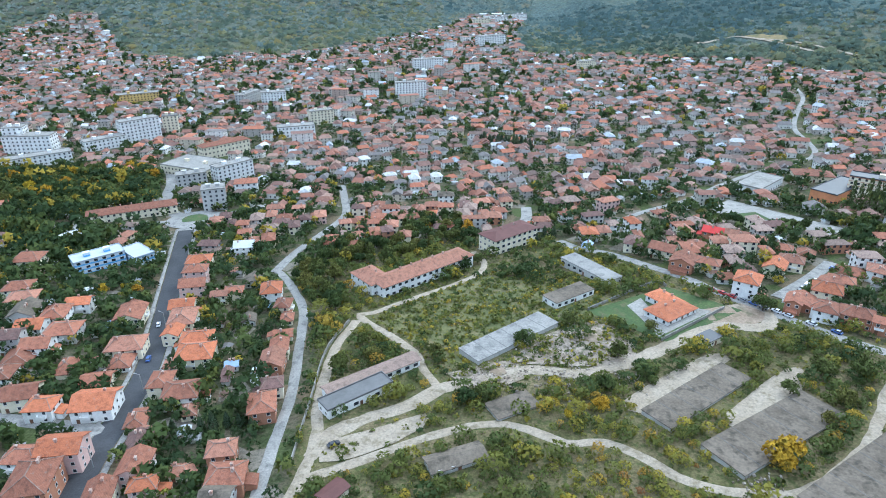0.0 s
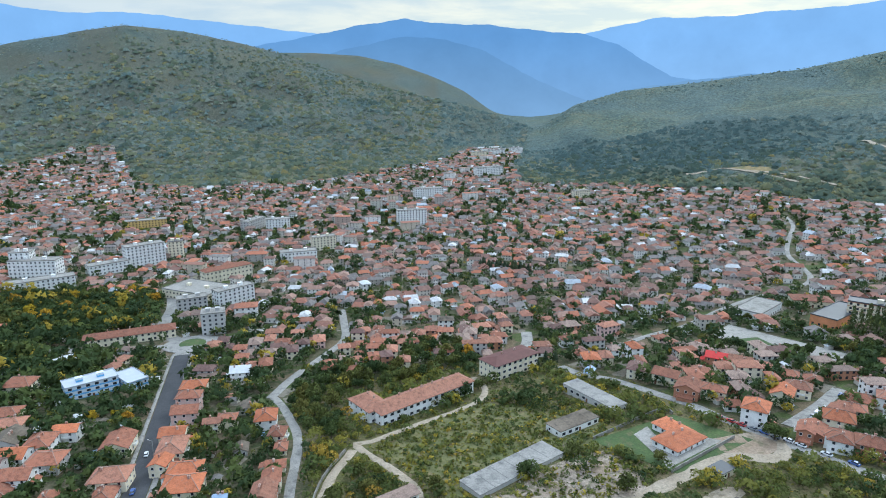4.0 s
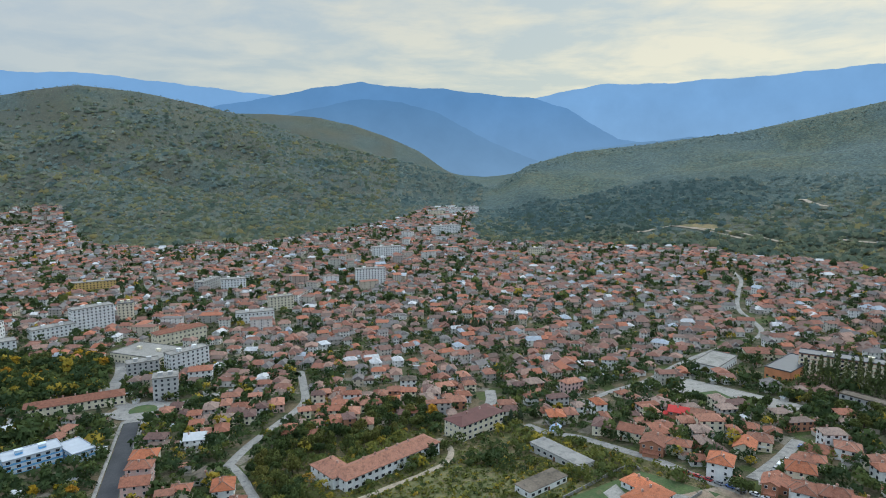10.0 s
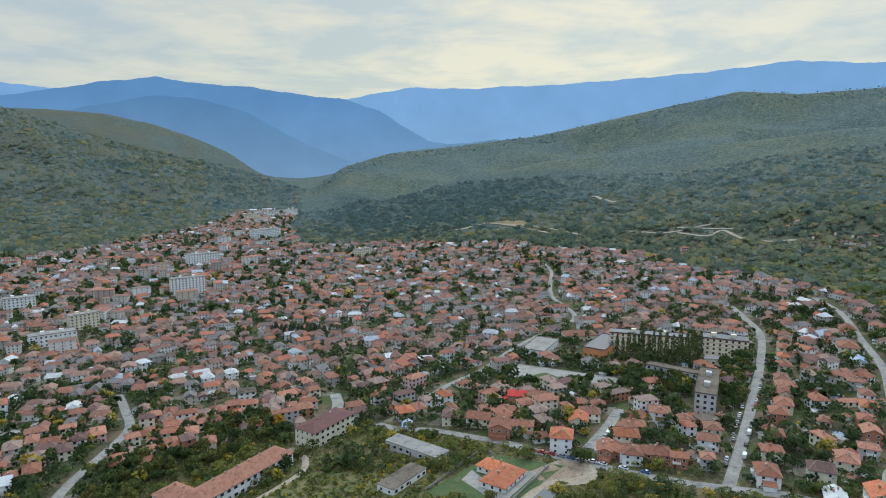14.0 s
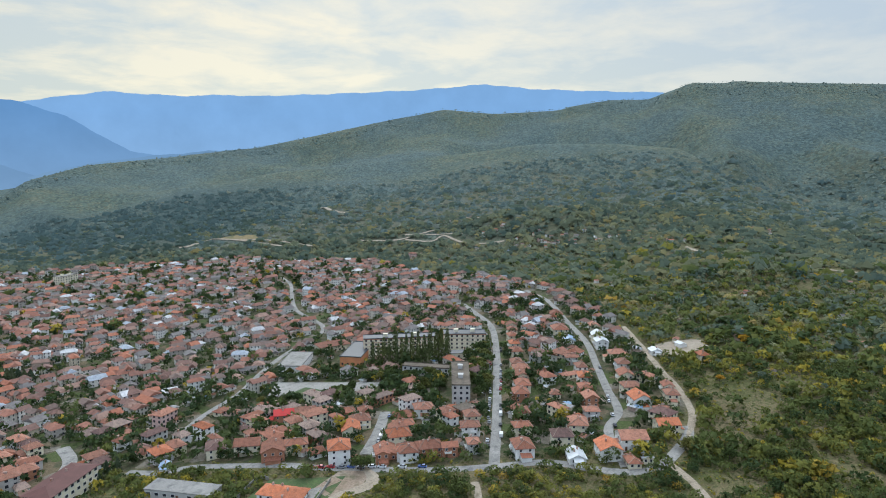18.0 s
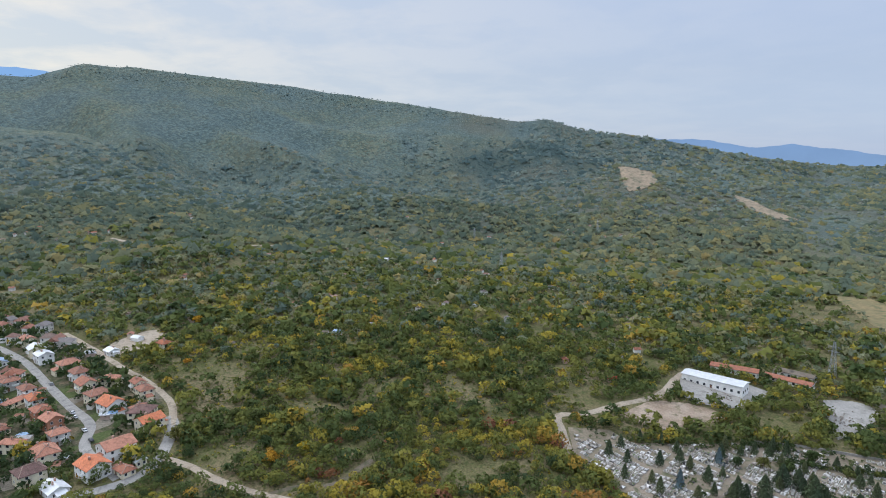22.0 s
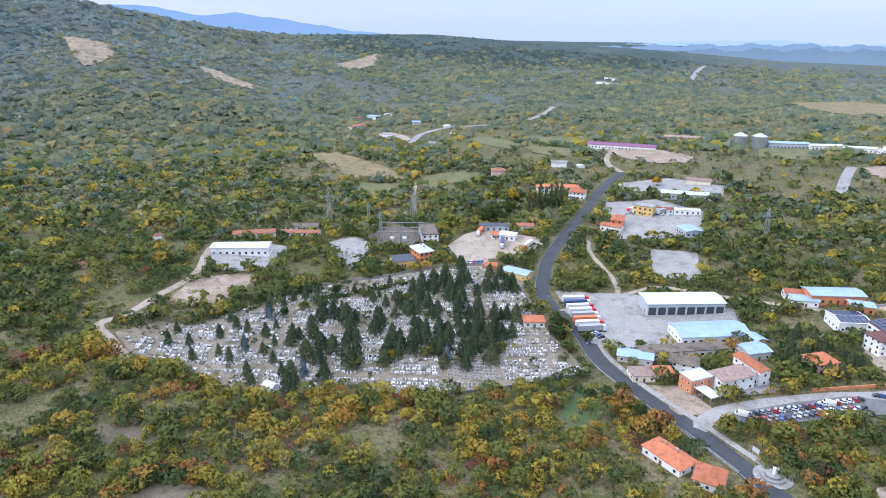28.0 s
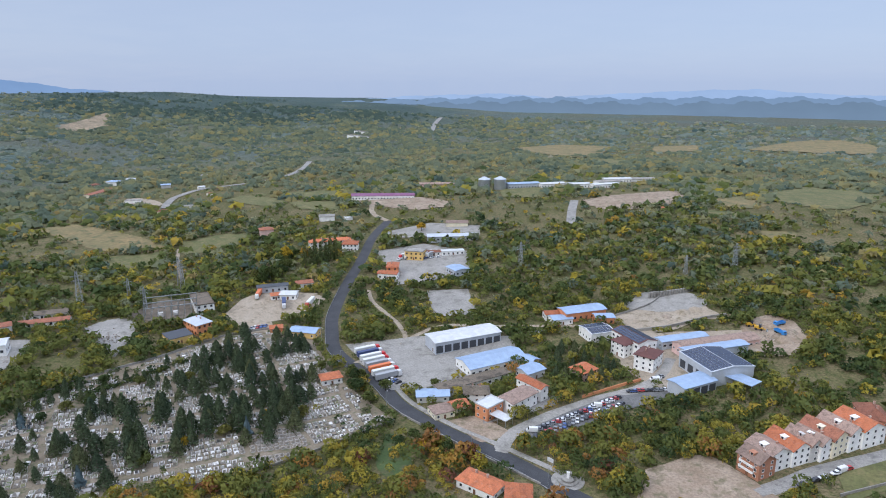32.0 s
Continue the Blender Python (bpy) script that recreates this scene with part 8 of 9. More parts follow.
def truck_template(cab, side, word):
    cab_paint, box_paint = surface(f"{word}_cab", cab, 0.35, spec=0.5), painted(f"{word}_tarpaulin", side, 0.55, 0.9)
    thing = tagged(new("truck"), f"parked articulated truck with a {word} trailer", "truck", "trucks in the yard")
    part("trailer", boxes((-8.0, -1.25, 1.1, 4.6, 1.25, 3.9), (-7.9, -0.5, 0.8, 4.4, 0.5, 1.1)), box_paint, thing)
    bm = bmesh.new()
    loft(bm, ((5.0, 1.2, 0.7, 3.4), (5.3, 1.22, 0.6, 3.6), (6.8, 1.22, 0.6, 3.5), (7.3, 1.15, 0.6, 2.6)))
    part("cab", bm, cab_paint, thing)
    part("windscreen", boxes((7.06, -1.0, 1.9, 7.24, 1.0, 2.75)), M_WINDOW, thing)
    for x in (-6.6, -5.3, -4.0, 4.0, 6.4):
        for y in (-1.0, 1.0):
            part("wheel", TRUCK_WHEEL, None, thing).matrix_basis = pose(x, y, 0.5)
    thing.matrix_basis = pose(0, 0, -420)
    return thing


TRUCKS = [truck_template((0.5, 0.03, 0.03), (0.62, 0.62, 0.60), "white"), truck_template((0.6, 0.6, 0.6), (0.05, 0.07, 0.16), "dark blue"), truck_template((0.6, 0.6, 0.58), (0.60, 0.17, 0.06), "orange"), truck_template((0.6, 0.6, 0.6), (0.32, 0.33, 0.34), "grey")]
for k, pick in enumerate((0, 1, 0, 0, 3, 2, 0, 3)):
    put(TRUCKS[pick], 113 - 3.4 * k, -256 + 3.9 * k, -135, 0.32)
for k in range(6):
    put(TRUCKS[(0, 3)[k % 2]], 150 - 4.2 * k, -425 - 1.6 * k, 70, 0.36)
put(TRUCKS[1], 196, -305, 120, 0.3)
put(TRUCKS[0], 180, -312, 100, 0.3)
put(TRUCKS[2], 222, -315, 110, 0.3)


# ---- pylons, silos and works ----
def pylon(x, y, tall, turn=35):
    thing = tagged(new("pylon"), "grey-green steel lattice pylon standing in scrub", "pylon", "power line")
    thing.matrix_basis = pose(x, y, float(ground_z(x, y)) - 0.3, 0, 0, turn)
    half = lambda t: tall * (0.085 - 0.065 * t)
    for sx, sy in ((-1, -1), (1, -1), (1, 1), (-1, 1)):
        bm = bmesh.new()
        strut(bm, (sx * half(0), sy * half(0), 0), (sx * half(1), sy * half(1), tall), 0.11)
        part("leg", bm, M_STEEL, thing)
    bm = bmesh.new()
    for k in range(9):
        a, b = k / 9, (k + 1) / 9
        for (px, py), (qx, qy) in (((-1, -1), (1, -1)), ((1, -1), (1, 1)), ((1, 1), (-1, 1)), ((-1, 1), (-1, -1))):
            strut(bm, (px * half(a), py * half(a), tall * a), (qx * half(b), qy * half(b), tall * b), 0.06)
            strut(bm, (qx * half(a), qy * half(a), tall * a), (px * half(b), py * half(b), tall * b), 0.06)
    part("bracing", bm, M_STEEL, thing)
    for z in (0.72, 0.85):
        bm = bmesh.new()
        for side in (-1, 1):
            strut(bm, (0, 0, tall * z + 0.8), (side * tall * 0.15, 0, tall * z), 0.09)
            strut(bm, (0, 0, tall * z - 0.3), (side * tall * 0.15, 0, tall * z), 0.09)
            strut(bm, (side * tall * 0.14, 0, tall * z), (side * tall * 0.14, 0, tall * z - 1.2), 0.08)
        part("cross_arm", bm, M_STEEL, thing)


for row in ((321, -256, 24), (297, -274, 17), (279, -268, 15), (289, -316, 22), (281, -309, 20), (51, -419, 22), (-108, -443, 20), (-72, -425, 15), (694, -112, 22), (945, -118, 22), (946, -319, 24)):
    pylon(*row)


def silo(x, y):
    thing = tagged(new("silo"), "round corrugated steel grain silo with a conical roof", "silo", "grain silos")
    thing.matrix_basis = pose(x, y, float(ground_z(x, y)))
    bm = bmesh.new()
    bmesh.ops.create_cone(bm, segments=28, radius1=7.5, radius2=7.5, depth=14, matrix=pose(0, 0, 6))
    part("drum", bm, M_STEEL, thing)
    bm = bmesh.new()
    bmesh.ops.create_cone(bm, segments=28, radius1=7.9, radius2=0.8, depth=3.4, matrix=pose(0, 0, 14.7))
    part("cone_roof", bm, M_GREY_SHEET, thing)
    for k in range(6):
        bm = bmesh.new()
        bmesh.ops.create_cone(bm, segments=28, radius1=7.62, radius2=7.62, depth=0.22, matrix=pose(0, 0, 1.5 + 2.2 * k))
        part("hoop", bm, M_STEEL, thing)


silo(146, -708)
silo(127, -712)


def substation():
    dice = random.Random(4)
    thing = tagged(new("substation"), "rows of grey switchgear and gantries in a gravel yard", "substation")
    thing.matrix_basis = pose(258, -268, float(ground_z(258, -268)) + 0.2, 0, 0, 38)
    post = mesh_of("insulator_post", boxes((-0.15, -0.15, 0, 0.15, 0.15, 2.4), (-0.4, -0.12, 2.4, 0.4, 0.12, 2.6), (-0.35, -0.08, 2.6, -0.2, 0.08, 3.6), (0.2, -0.08, 2.6, 0.35, 0.08, 3.6)), M_STEEL)
    for i in range(9):
        for j in range(6):
            if dice.random() < 0.85:
                part("insulator_post", post, None, thing).matrix_basis = pose(-16 + 4 * i, -11 + 4.2 * j, 0)
    for y in (-9, 3, 14):
        part("gantry", boxes((-16, y - 0.2, 0, -15.6, y + 0.2, 9), (15.6, y - 0.2, 0, 16, y + 0.2, 9), (-0.2, y - 0.2, 0, 0.2, y + 0.2, 9), (-16, y - 0.25, 8.6, 16, y + 0.25, 9.1)), M_STEEL, thing)
    for k in range(2):
        part("transformer", boxes((-4 + 9 * k, 5, 0, -1 + 9 * k, 8, 2.8), (-3.6 + 9 * k, 8, 0.4, -1.4 + 9 * k, 8.8, 2.2)), M_GREY_WALL, thing)


substation()


def hut(x, y, w, wall, roof):
    thing = tagged(new("hut"), f"small {WALLS[wall][1]} garden hut with a {ROOFS[roof][1]} roof among trees", "hut", "garden huts")
    thing.matrix_basis = pose(x, y, float(ground_z(x, y)), 0, 0, HOUSE_DICE.uniform(0, 90))
    wall_part(thing, w, w * 0.75, 2.6, "gable", 0.9, WALLS[wall][0])
    roof_part(thing, w, w * 0.75, 2.6, "gable", 0.9, ROOFS[roof][0], 0.35)
    set_on_side(part("door", DOOR, None, thing), 0, w, w * 0.75, 0.5, 0.0)
    set_on_side(part("window", WINDOW, None, thing), 0, w, w * 0.75, -w * 0.28, 0.9)


for row in ((392, 198, 7, "WHITE", "WHITES"), (368, 130, 4, "GREY", "CONC"), (386, 63, 5, "WHITE", "BLUES"), (402, 39, 4, "WHITE", "WHITES"), (384, 71, 4, "WHITE", "CONC"), (376, -64, 4.5, "WHITE", "CONC"), (337, -84, 4.5, "PINK", "RED"),
            (308, -104, 5, "PINK", "REDP"), (362, -142, 4.5, "WHITE", "RED"), (346, -124, 3.5, "WHITE", "CONC"), (465, -45, 4, "WHITE", "WHITES"), (553, -12, 5, "GREY", "CONC"), (162, -80, 5.5, "WHITE", "WHITES"), (654, 751, 9, "BRICK", "ORANGE"),
            (635, 735, 9, "CREAM", "RED"), (748, 571, 6, "WHITE", "CONC"), (685, 854, 7, "WHITE", "CONC"), (834, 849, 10, "WHITE", "CONC"), (736, 586, 6, "WHITE", "WHITES"), (765, 598, 7, "CREAM", "RED"), (708, 605, 6, "WHITE", "BLUES"),
            (520, -690, 8, "WHITE", "ORANGE"), (505, -650, 7, "WHITE", "RED"), (470, -640, 8, "CREAM", "ORANGE"), (555, -700, 9, "WHITE", "WHITES"), (260, -480, 8, "CREAM", "OLD"), (250, -530, 8, "WHITE", "WHITES"), (-60, -620, 8, "WHITE", "ORANGE"), (-45, -610, 9, "WHITE", "WHITES")):
    hut(*row)


def wall_run(name, line, height, thick, mat, label, category="wall"):
    """A free-standing wall that follows the land."""
    p = smooth_line(line, 3.0)
    t = np.gradient(p, axis=0)
    t /= np.hypot(t[:, 0], t[:, 1])[:, None]
    n = np.stack([-t[:, 1], t[:, 0]], -1) * thick / 2
    z = ground_z(p[:, 0], p[:, 1])
    rings = np.stack([np.column_stack([p - n, z - 0.5]), np.column_stack([p + n, z - 0.5]), np.column_stack([p + n, z + height]), np.column_stack([p - n, z + height])], 1)
    m = len(p)
    i, j = np.meshgrid(np.arange(m - 1), np.arange(4), indexing="ij")
    k = (j + 1) % 4
    faces = np.stack([i * 4 + j, i * 4 + k, (i + 1) * 4 + k, (i + 1) * 4 + j], -1).reshape(-1, 4)
    tagged(new(name, from_arrays(name, rings.reshape(-1, 3), faces, [mat])), label, category)


wall_run("garden_wall", [(63, 241), (99, 266), (104, 262)], 1.6, 0.3, M_PALE_CONCRETE, "long pale garden wall round a lawn")
wall_run("garden_wall", [(86, 213), (121, 238)], 1.6, 0.3, M_PALE_CONCRETE, "pale garden wall beside a dirt track")
wall_run("boundary_wall", [(-47, 150), (-47, 180), (-47, 215), (-41, 240)], 1.5, 0.35, M_PALE_CONCRETE, "pale boundary wall along a gravel track")
wall_run("cemetery_wall", [(71, -188), (99, -143), (122, -115), (141, -110)], 1.2, 0.4, M_PALE_CONCRETE, "low pale wall along the cemetery edge")
wall_run("cemetery_wall", [(236, -150), (231, -175), (217, -209), (204, -246), (183, -268)], 1.4, 0.4, M_PALE_CONCRETE, "low white cemetery wall")
wall_run("boundary_wall", [(-109, -172), (-133, -187), (-150, -200)], 1.4, 0.35, M_PALE_CONCRETE, "pale wall round a green plot")
wall_run("road_wall", [(-2, -155), (30, -172), (70, -194)], 1.0, 0.4, M_PALE_CONCRETE, "low concrete wall beside the main road")
wall_run("factory_wall", [(-12, -232), (-30, -248), (-40, -256)], 1.6, 0.35, M_ORANGE_WALL, "low orange-plastered wall by a factory drive")


def monument():
    thing = tagged(new("monument"), "round pale stone plaza with a stepped monument", "monument")
    thing.matrix_basis = pose(-12, -160, float(ground_z(-12, -160)))
    for name, r, z0, z1 in (("plaza", 6.5, -1.0, 0.5), ("step", 4.2, 0.5, 0.9), ("basin", 2.6, 0.9, 1.5)):
        bm = bmesh.new()
        bmesh.ops.create_cone(bm, cap_ends=True, segments=28, radius1=r, radius2=r, depth=z1 - z0, matrix=pose(0, 0, (z0 + z1) / 2))
        part(name, bm, M_PALE_CONCRETE, thing)
    part("stele", boxes((-0.5, -0.3, 1.5, 0.5, 0.3, 4.2)), M_WHITE, thing)
    sign = tagged(new("road_sign"), "pale board on two posts beside the road", "sign")
    sign.matrix_basis = pose(-4, -169, float(ground_z(-4, -169)), 0, 0, 150)
    part("board", boxes((-1.5, -0.06, 2.0, 1.5, 0.06, 3.8)), M_WHITE_SHEET, sign)
    for x in (-1.2, 1.2):
        part("post", boxes((x - 0.06, 0.06, -0.5, x + 0.06, 0.18, 3.7)), M_STEEL, sign)


monument()


def panel_row():
    me = mesh_of("concrete_panel", boxes((-1.1, -0.5, -0.5, 1.1, 0.5, 4.0), (-1.1, -0.7, -0.5, 1.1, 0.7, 0.6)), M_PALE_CONCRETE)
    for k in range(16):
        ob = tagged(new("concrete_panel", me), "upright precast concrete panel in a works yard", "concrete panel", "precast panels")
        ob.matrix_basis = pose(-46 - 1.9 * k, -374 - 0.9 * k - 0.02 * k * k, float(ground_z(-46 - 1.9 * k, -374)) + 0.3, 0, 0, 60)


panel_row()


M_MACHINE = painted("yellow_machine_paint", (0.62, 0.36, 0.03), 0.5, 0.8)
M_BLUE_PAINT = painted("blue_machine_paint", (0.05, 0.22, 0.52), 0.45, 0.85)


def loader(x, y, turn):
    """A wheel loader at rest with its bucket on the ground."""
    thing = tagged(new("wheel_loader"), "dusty yellow wheel loader parked in a works yard", "loader", "machines of the works yard")
    thing.matrix_basis = pose(x, y, float(ground_z(x, y)) + 0.35, 0, 0, turn)
    part("body", boxes((-3.2, -1.1, 0.9, -0.6, 1.1, 2.2), (-0.6, -0.9, 0.8, 1.6, 0.9, 1.5)), M_MACHINE, thing)
    part("cab", boxes((-0.8, -0.8, 1.5, 0.6, 0.8, 3.1), (-0.9, -0.9, 3.1, 0.7, 0.9, 3.25)), M_WINDOW, thing)
    bm = bmesh.new()
    for side in (-0.6, 0.6):
        strut(bm, (0.8, side, 1.6), (3.4, side, 0.7), 0.14)
    part("arm", bm, M_MACHINE, thing)
    part("bucket", boxes((3.3, -1.4, 0.05, 3.45, 1.4, 1.1), (3.45, -1.4, 0.05, 4.5, 1.4, 0.15), (3.45, -1.4, 0.15, 4.3, -1.3, 0.9), (3.45, 1.3, 0.15, 4.3, 1.4, 0.9)), M_STEEL, thing)
    for a in (-2.1, 1.0):
        for b in (-1.15, 1.15):
            part("wheel", TRUCK_WHEEL, None, thing).matrix_basis = pose(a, b, 0.7) @ Matrix.Diagonal((1.4, 1.4, 1.4, 1))


def tipper(x, y, turn):
    """A lorry with an open steel body."""
    thing = tagged(new("tipper_truck"), "blue tipper truck parked in a works yard", "truck", "machines of the works yard")
    thing.matrix_basis = pose(x, y, float(ground_z(x, y)) + 0.35, 0, 0, turn)
    bm = bmesh.new()
    loft(bm, ((2.2, 1.15, 0.7, 2.7), (2.4, 1.2, 0.6, 2.9), (3.6, 1.2, 0.6, 2.8), (4.0, 1.1, 0.6, 2.0)))
    part("cab", bm, M_BLUE_PAINT, thing)
    part("windscreen", boxes((3.86, -0.95, 1.7, 3.98, 0.95, 2.4)), M_WINDOW, thing)
    part("tipper_body", boxes((-3.8, -1.2, 1.0, 2.0, 1.2, 1.15), (-3.8, -1.2, 1.15, 2.0, -1.1, 2.2), (-3.8, 1.1, 1.15, 2.0, 1.2, 2.2), (1.9, -1.1, 1.15, 2.0, 1.1, 2.4), (-3.8, -1.1, 1.15, -3.7, 1.1, 2.2)), M_BLUE_PAINT, thing)
    for a in (-2.8, -1.5, 3.0):
        for b in (-1.0, 1.0):
            part("wheel", TRUCK_WHEEL, None, thing).matrix_basis = pose(a, b, 0.5)


loader(-104, -336, 200)
loader(-108, -331, 160)
tipper(-120, -340, 40)
tipper(-118, -327, 120)


def street_lamp(x, y, turn):
    thing = tagged(new("street_lamp"), "grey steel street lamp beside a road", "street lamp", "street lamps")
    thing.matrix_basis = pose(x, y, float(ground_z(x, y)), 0, 0, turn)
    bm = bmesh.new()
    strut(bm, (0, 0, -0.5), (0, 0, 8.0), 0.09)
    part("pole", bm, M_STEEL, thing)
    bm = bmesh.new()
    strut(bm, (0, 0, 7.9), (1.6, 0, 8.5), 0.05)
    part("arm", bm, M_STEEL, thing)
    part("lamp_head", boxes((1.4, -0.14, 8.42, 2.1, 0.14, 8.6)), M_GREY_WALL, thing)


for row in ((80, -201, 135), (30, -173, 120), (-5, -155, 120), (122, -238, 150), (146, -262, 165), (-108, 150, 180), (-110, 190, 180), (-122, 240, 170), (188, 205, 130), (230, 240, 130), (275, 275, 130), (320, 312, 130)):
    street_lamp(*row)


# ---- heaps of rubble ----
def rubble():
    dice = np.random.default_rng(13)
    zones = ((50, 212, 22, 420), (16, 190, 12, 200), (40, 190, 12, 160), (100, 150, 5, 60), (90, 134, 6, 60), (-110, -320, 12, 120), (262, -215, 10, 120), (66, 188, 6, 70), (290, -165, 10, 60))
    verts, faces = [], []
    for cx, cy, r, n in zones:
        for _ in range(n):
            x, y = cx + dice.normal(0, r * 0.5), cy + dice.normal(0, r * 0.5)
            s = dice.uniform(0.1, 0.42)
            m = pose(x, y, float(ground_z(x, y)) + 0.3 + s * 0.2, *dice.uniform(0, 90, 3)) @ Matrix.Diagonal((s * dice.uniform(0.7, 1.8), s, s * dice.uniform(0.4, 0.9), 1))
            b = len(verts)
            verts += [m @ Vector(q) for q in ((-1, -1, -1), (1, -1, -1), (1, 1, -1), (-1, 1, -1), (-0.8, -0.7, 1), (0.7, -0.9, 1), (0.8, 0.8, 1), (-0.7, 0.9, 1))]
            faces += [(b + 4, b + 5, b + 6, b + 7), (b, b + 1, b + 5, b + 4), (b + 1, b + 2, b + 6, b + 5), (b + 2, b + 3, b + 7, b + 6), (b + 3, b, b + 4, b + 7)]
    tagged(new("rubble", from_arrays("rubble", np.array(verts), np.array(faces), [M_RUINS])), "loose broken concrete and stone in heaps", "rubble", kind="stuff")


rubble()


def heap(x, y, r, h, mat, label):
    """A cone of loose spoil with a lumpy outline."""
    rand = np.random.default_rng(int(abs(x * 7 + y)))
    rings = []
    for u in (1.0, 0.75, 0.45, 0.15):
        a = np.linspace(0, 2 * math.pi, 14, endpoint=False)
        rr = r * u * rand.uniform(0.82, 1.15, 14)
        px, py = x + rr * np.cos(a), y + rr * np.sin(a)
        rings.append(np.stack([px, py, ground_z(px, py) + 0.2 - 0.5 * (u == 1.0) + h * (1 - u) ** 0.9 * rand.uniform(0.8, 1.1, 14)], -1))
    v = np.concatenate(rings + [np.array([[x, y, float(ground_z(x, y)) + h]])])
    f = [(k * 14 + i, k * 14 + (i + 1) % 14, (k + 1) * 14 + (i + 1) % 14, (k + 1) * 14 + i) for k in range(3) for i in range(14)]
    f += [(42 + i, 42 + (i + 1) % 14, 56, 56) for i in range(14)]
    tri = [t for q in f for t in ((q[0], q[1], q[2]), (q[0], q[2], q[3])) if len(set(t)) == 3]
    tagged(new("spoil_heap", from_arrays("spoil_heap", v, np.array(tri), [mat], smooth=True)), label, "heap", "heaps of spoil")


for row in ((-118, -318, 6, 3.0, M_BARE), (-124, -330, 5, 2.4, M_RUBBLE), (-114, -338, 6, 2.8, M_BARE), (-108, -345, 4, 2.0, M_RUBBLE), (-104, -322, 4, 1.8, M_BARE), (-66, -352, 6, 2.2, M_DIRT), (-56, -344, 4, 1.6, M_RUBBLE), (-74, -358, 5, 2.0, M_DIRT)):
    heap(*row, "heap of loose pale earth and stones in a yard")
for row in ((46, 214, 6, 1.8, M_RUBBLE), (54, 208, 5, 1.5, M_RUBBLE), (60, 217, 5, 1.6, M_BARE), (40, 207, 4, 1.2, M_BARE), (14, 190, 4, 1.3, M_RUBBLE), (20, 195, 4, 1.2, M_BARE), (66, 209, 4, 1.2, M_RUBBLE)):
    heap(*row, "overgrown heap of rubble and brown earth")
wall_run("retaining_wall", [(-36, -318), (-58, -328), (-78, -343), (-92, -350)], 2.2, 0.5, M_PALE_CONCRETE, "stepped concrete retaining wall of a works yard")
wall_run("retaining_wall", [(-24, -340), (-44, -360), (-54, -380)], 1.6, 0.5, M_PALE_CONCRETE, "low concrete wall at the edge of a works yard")


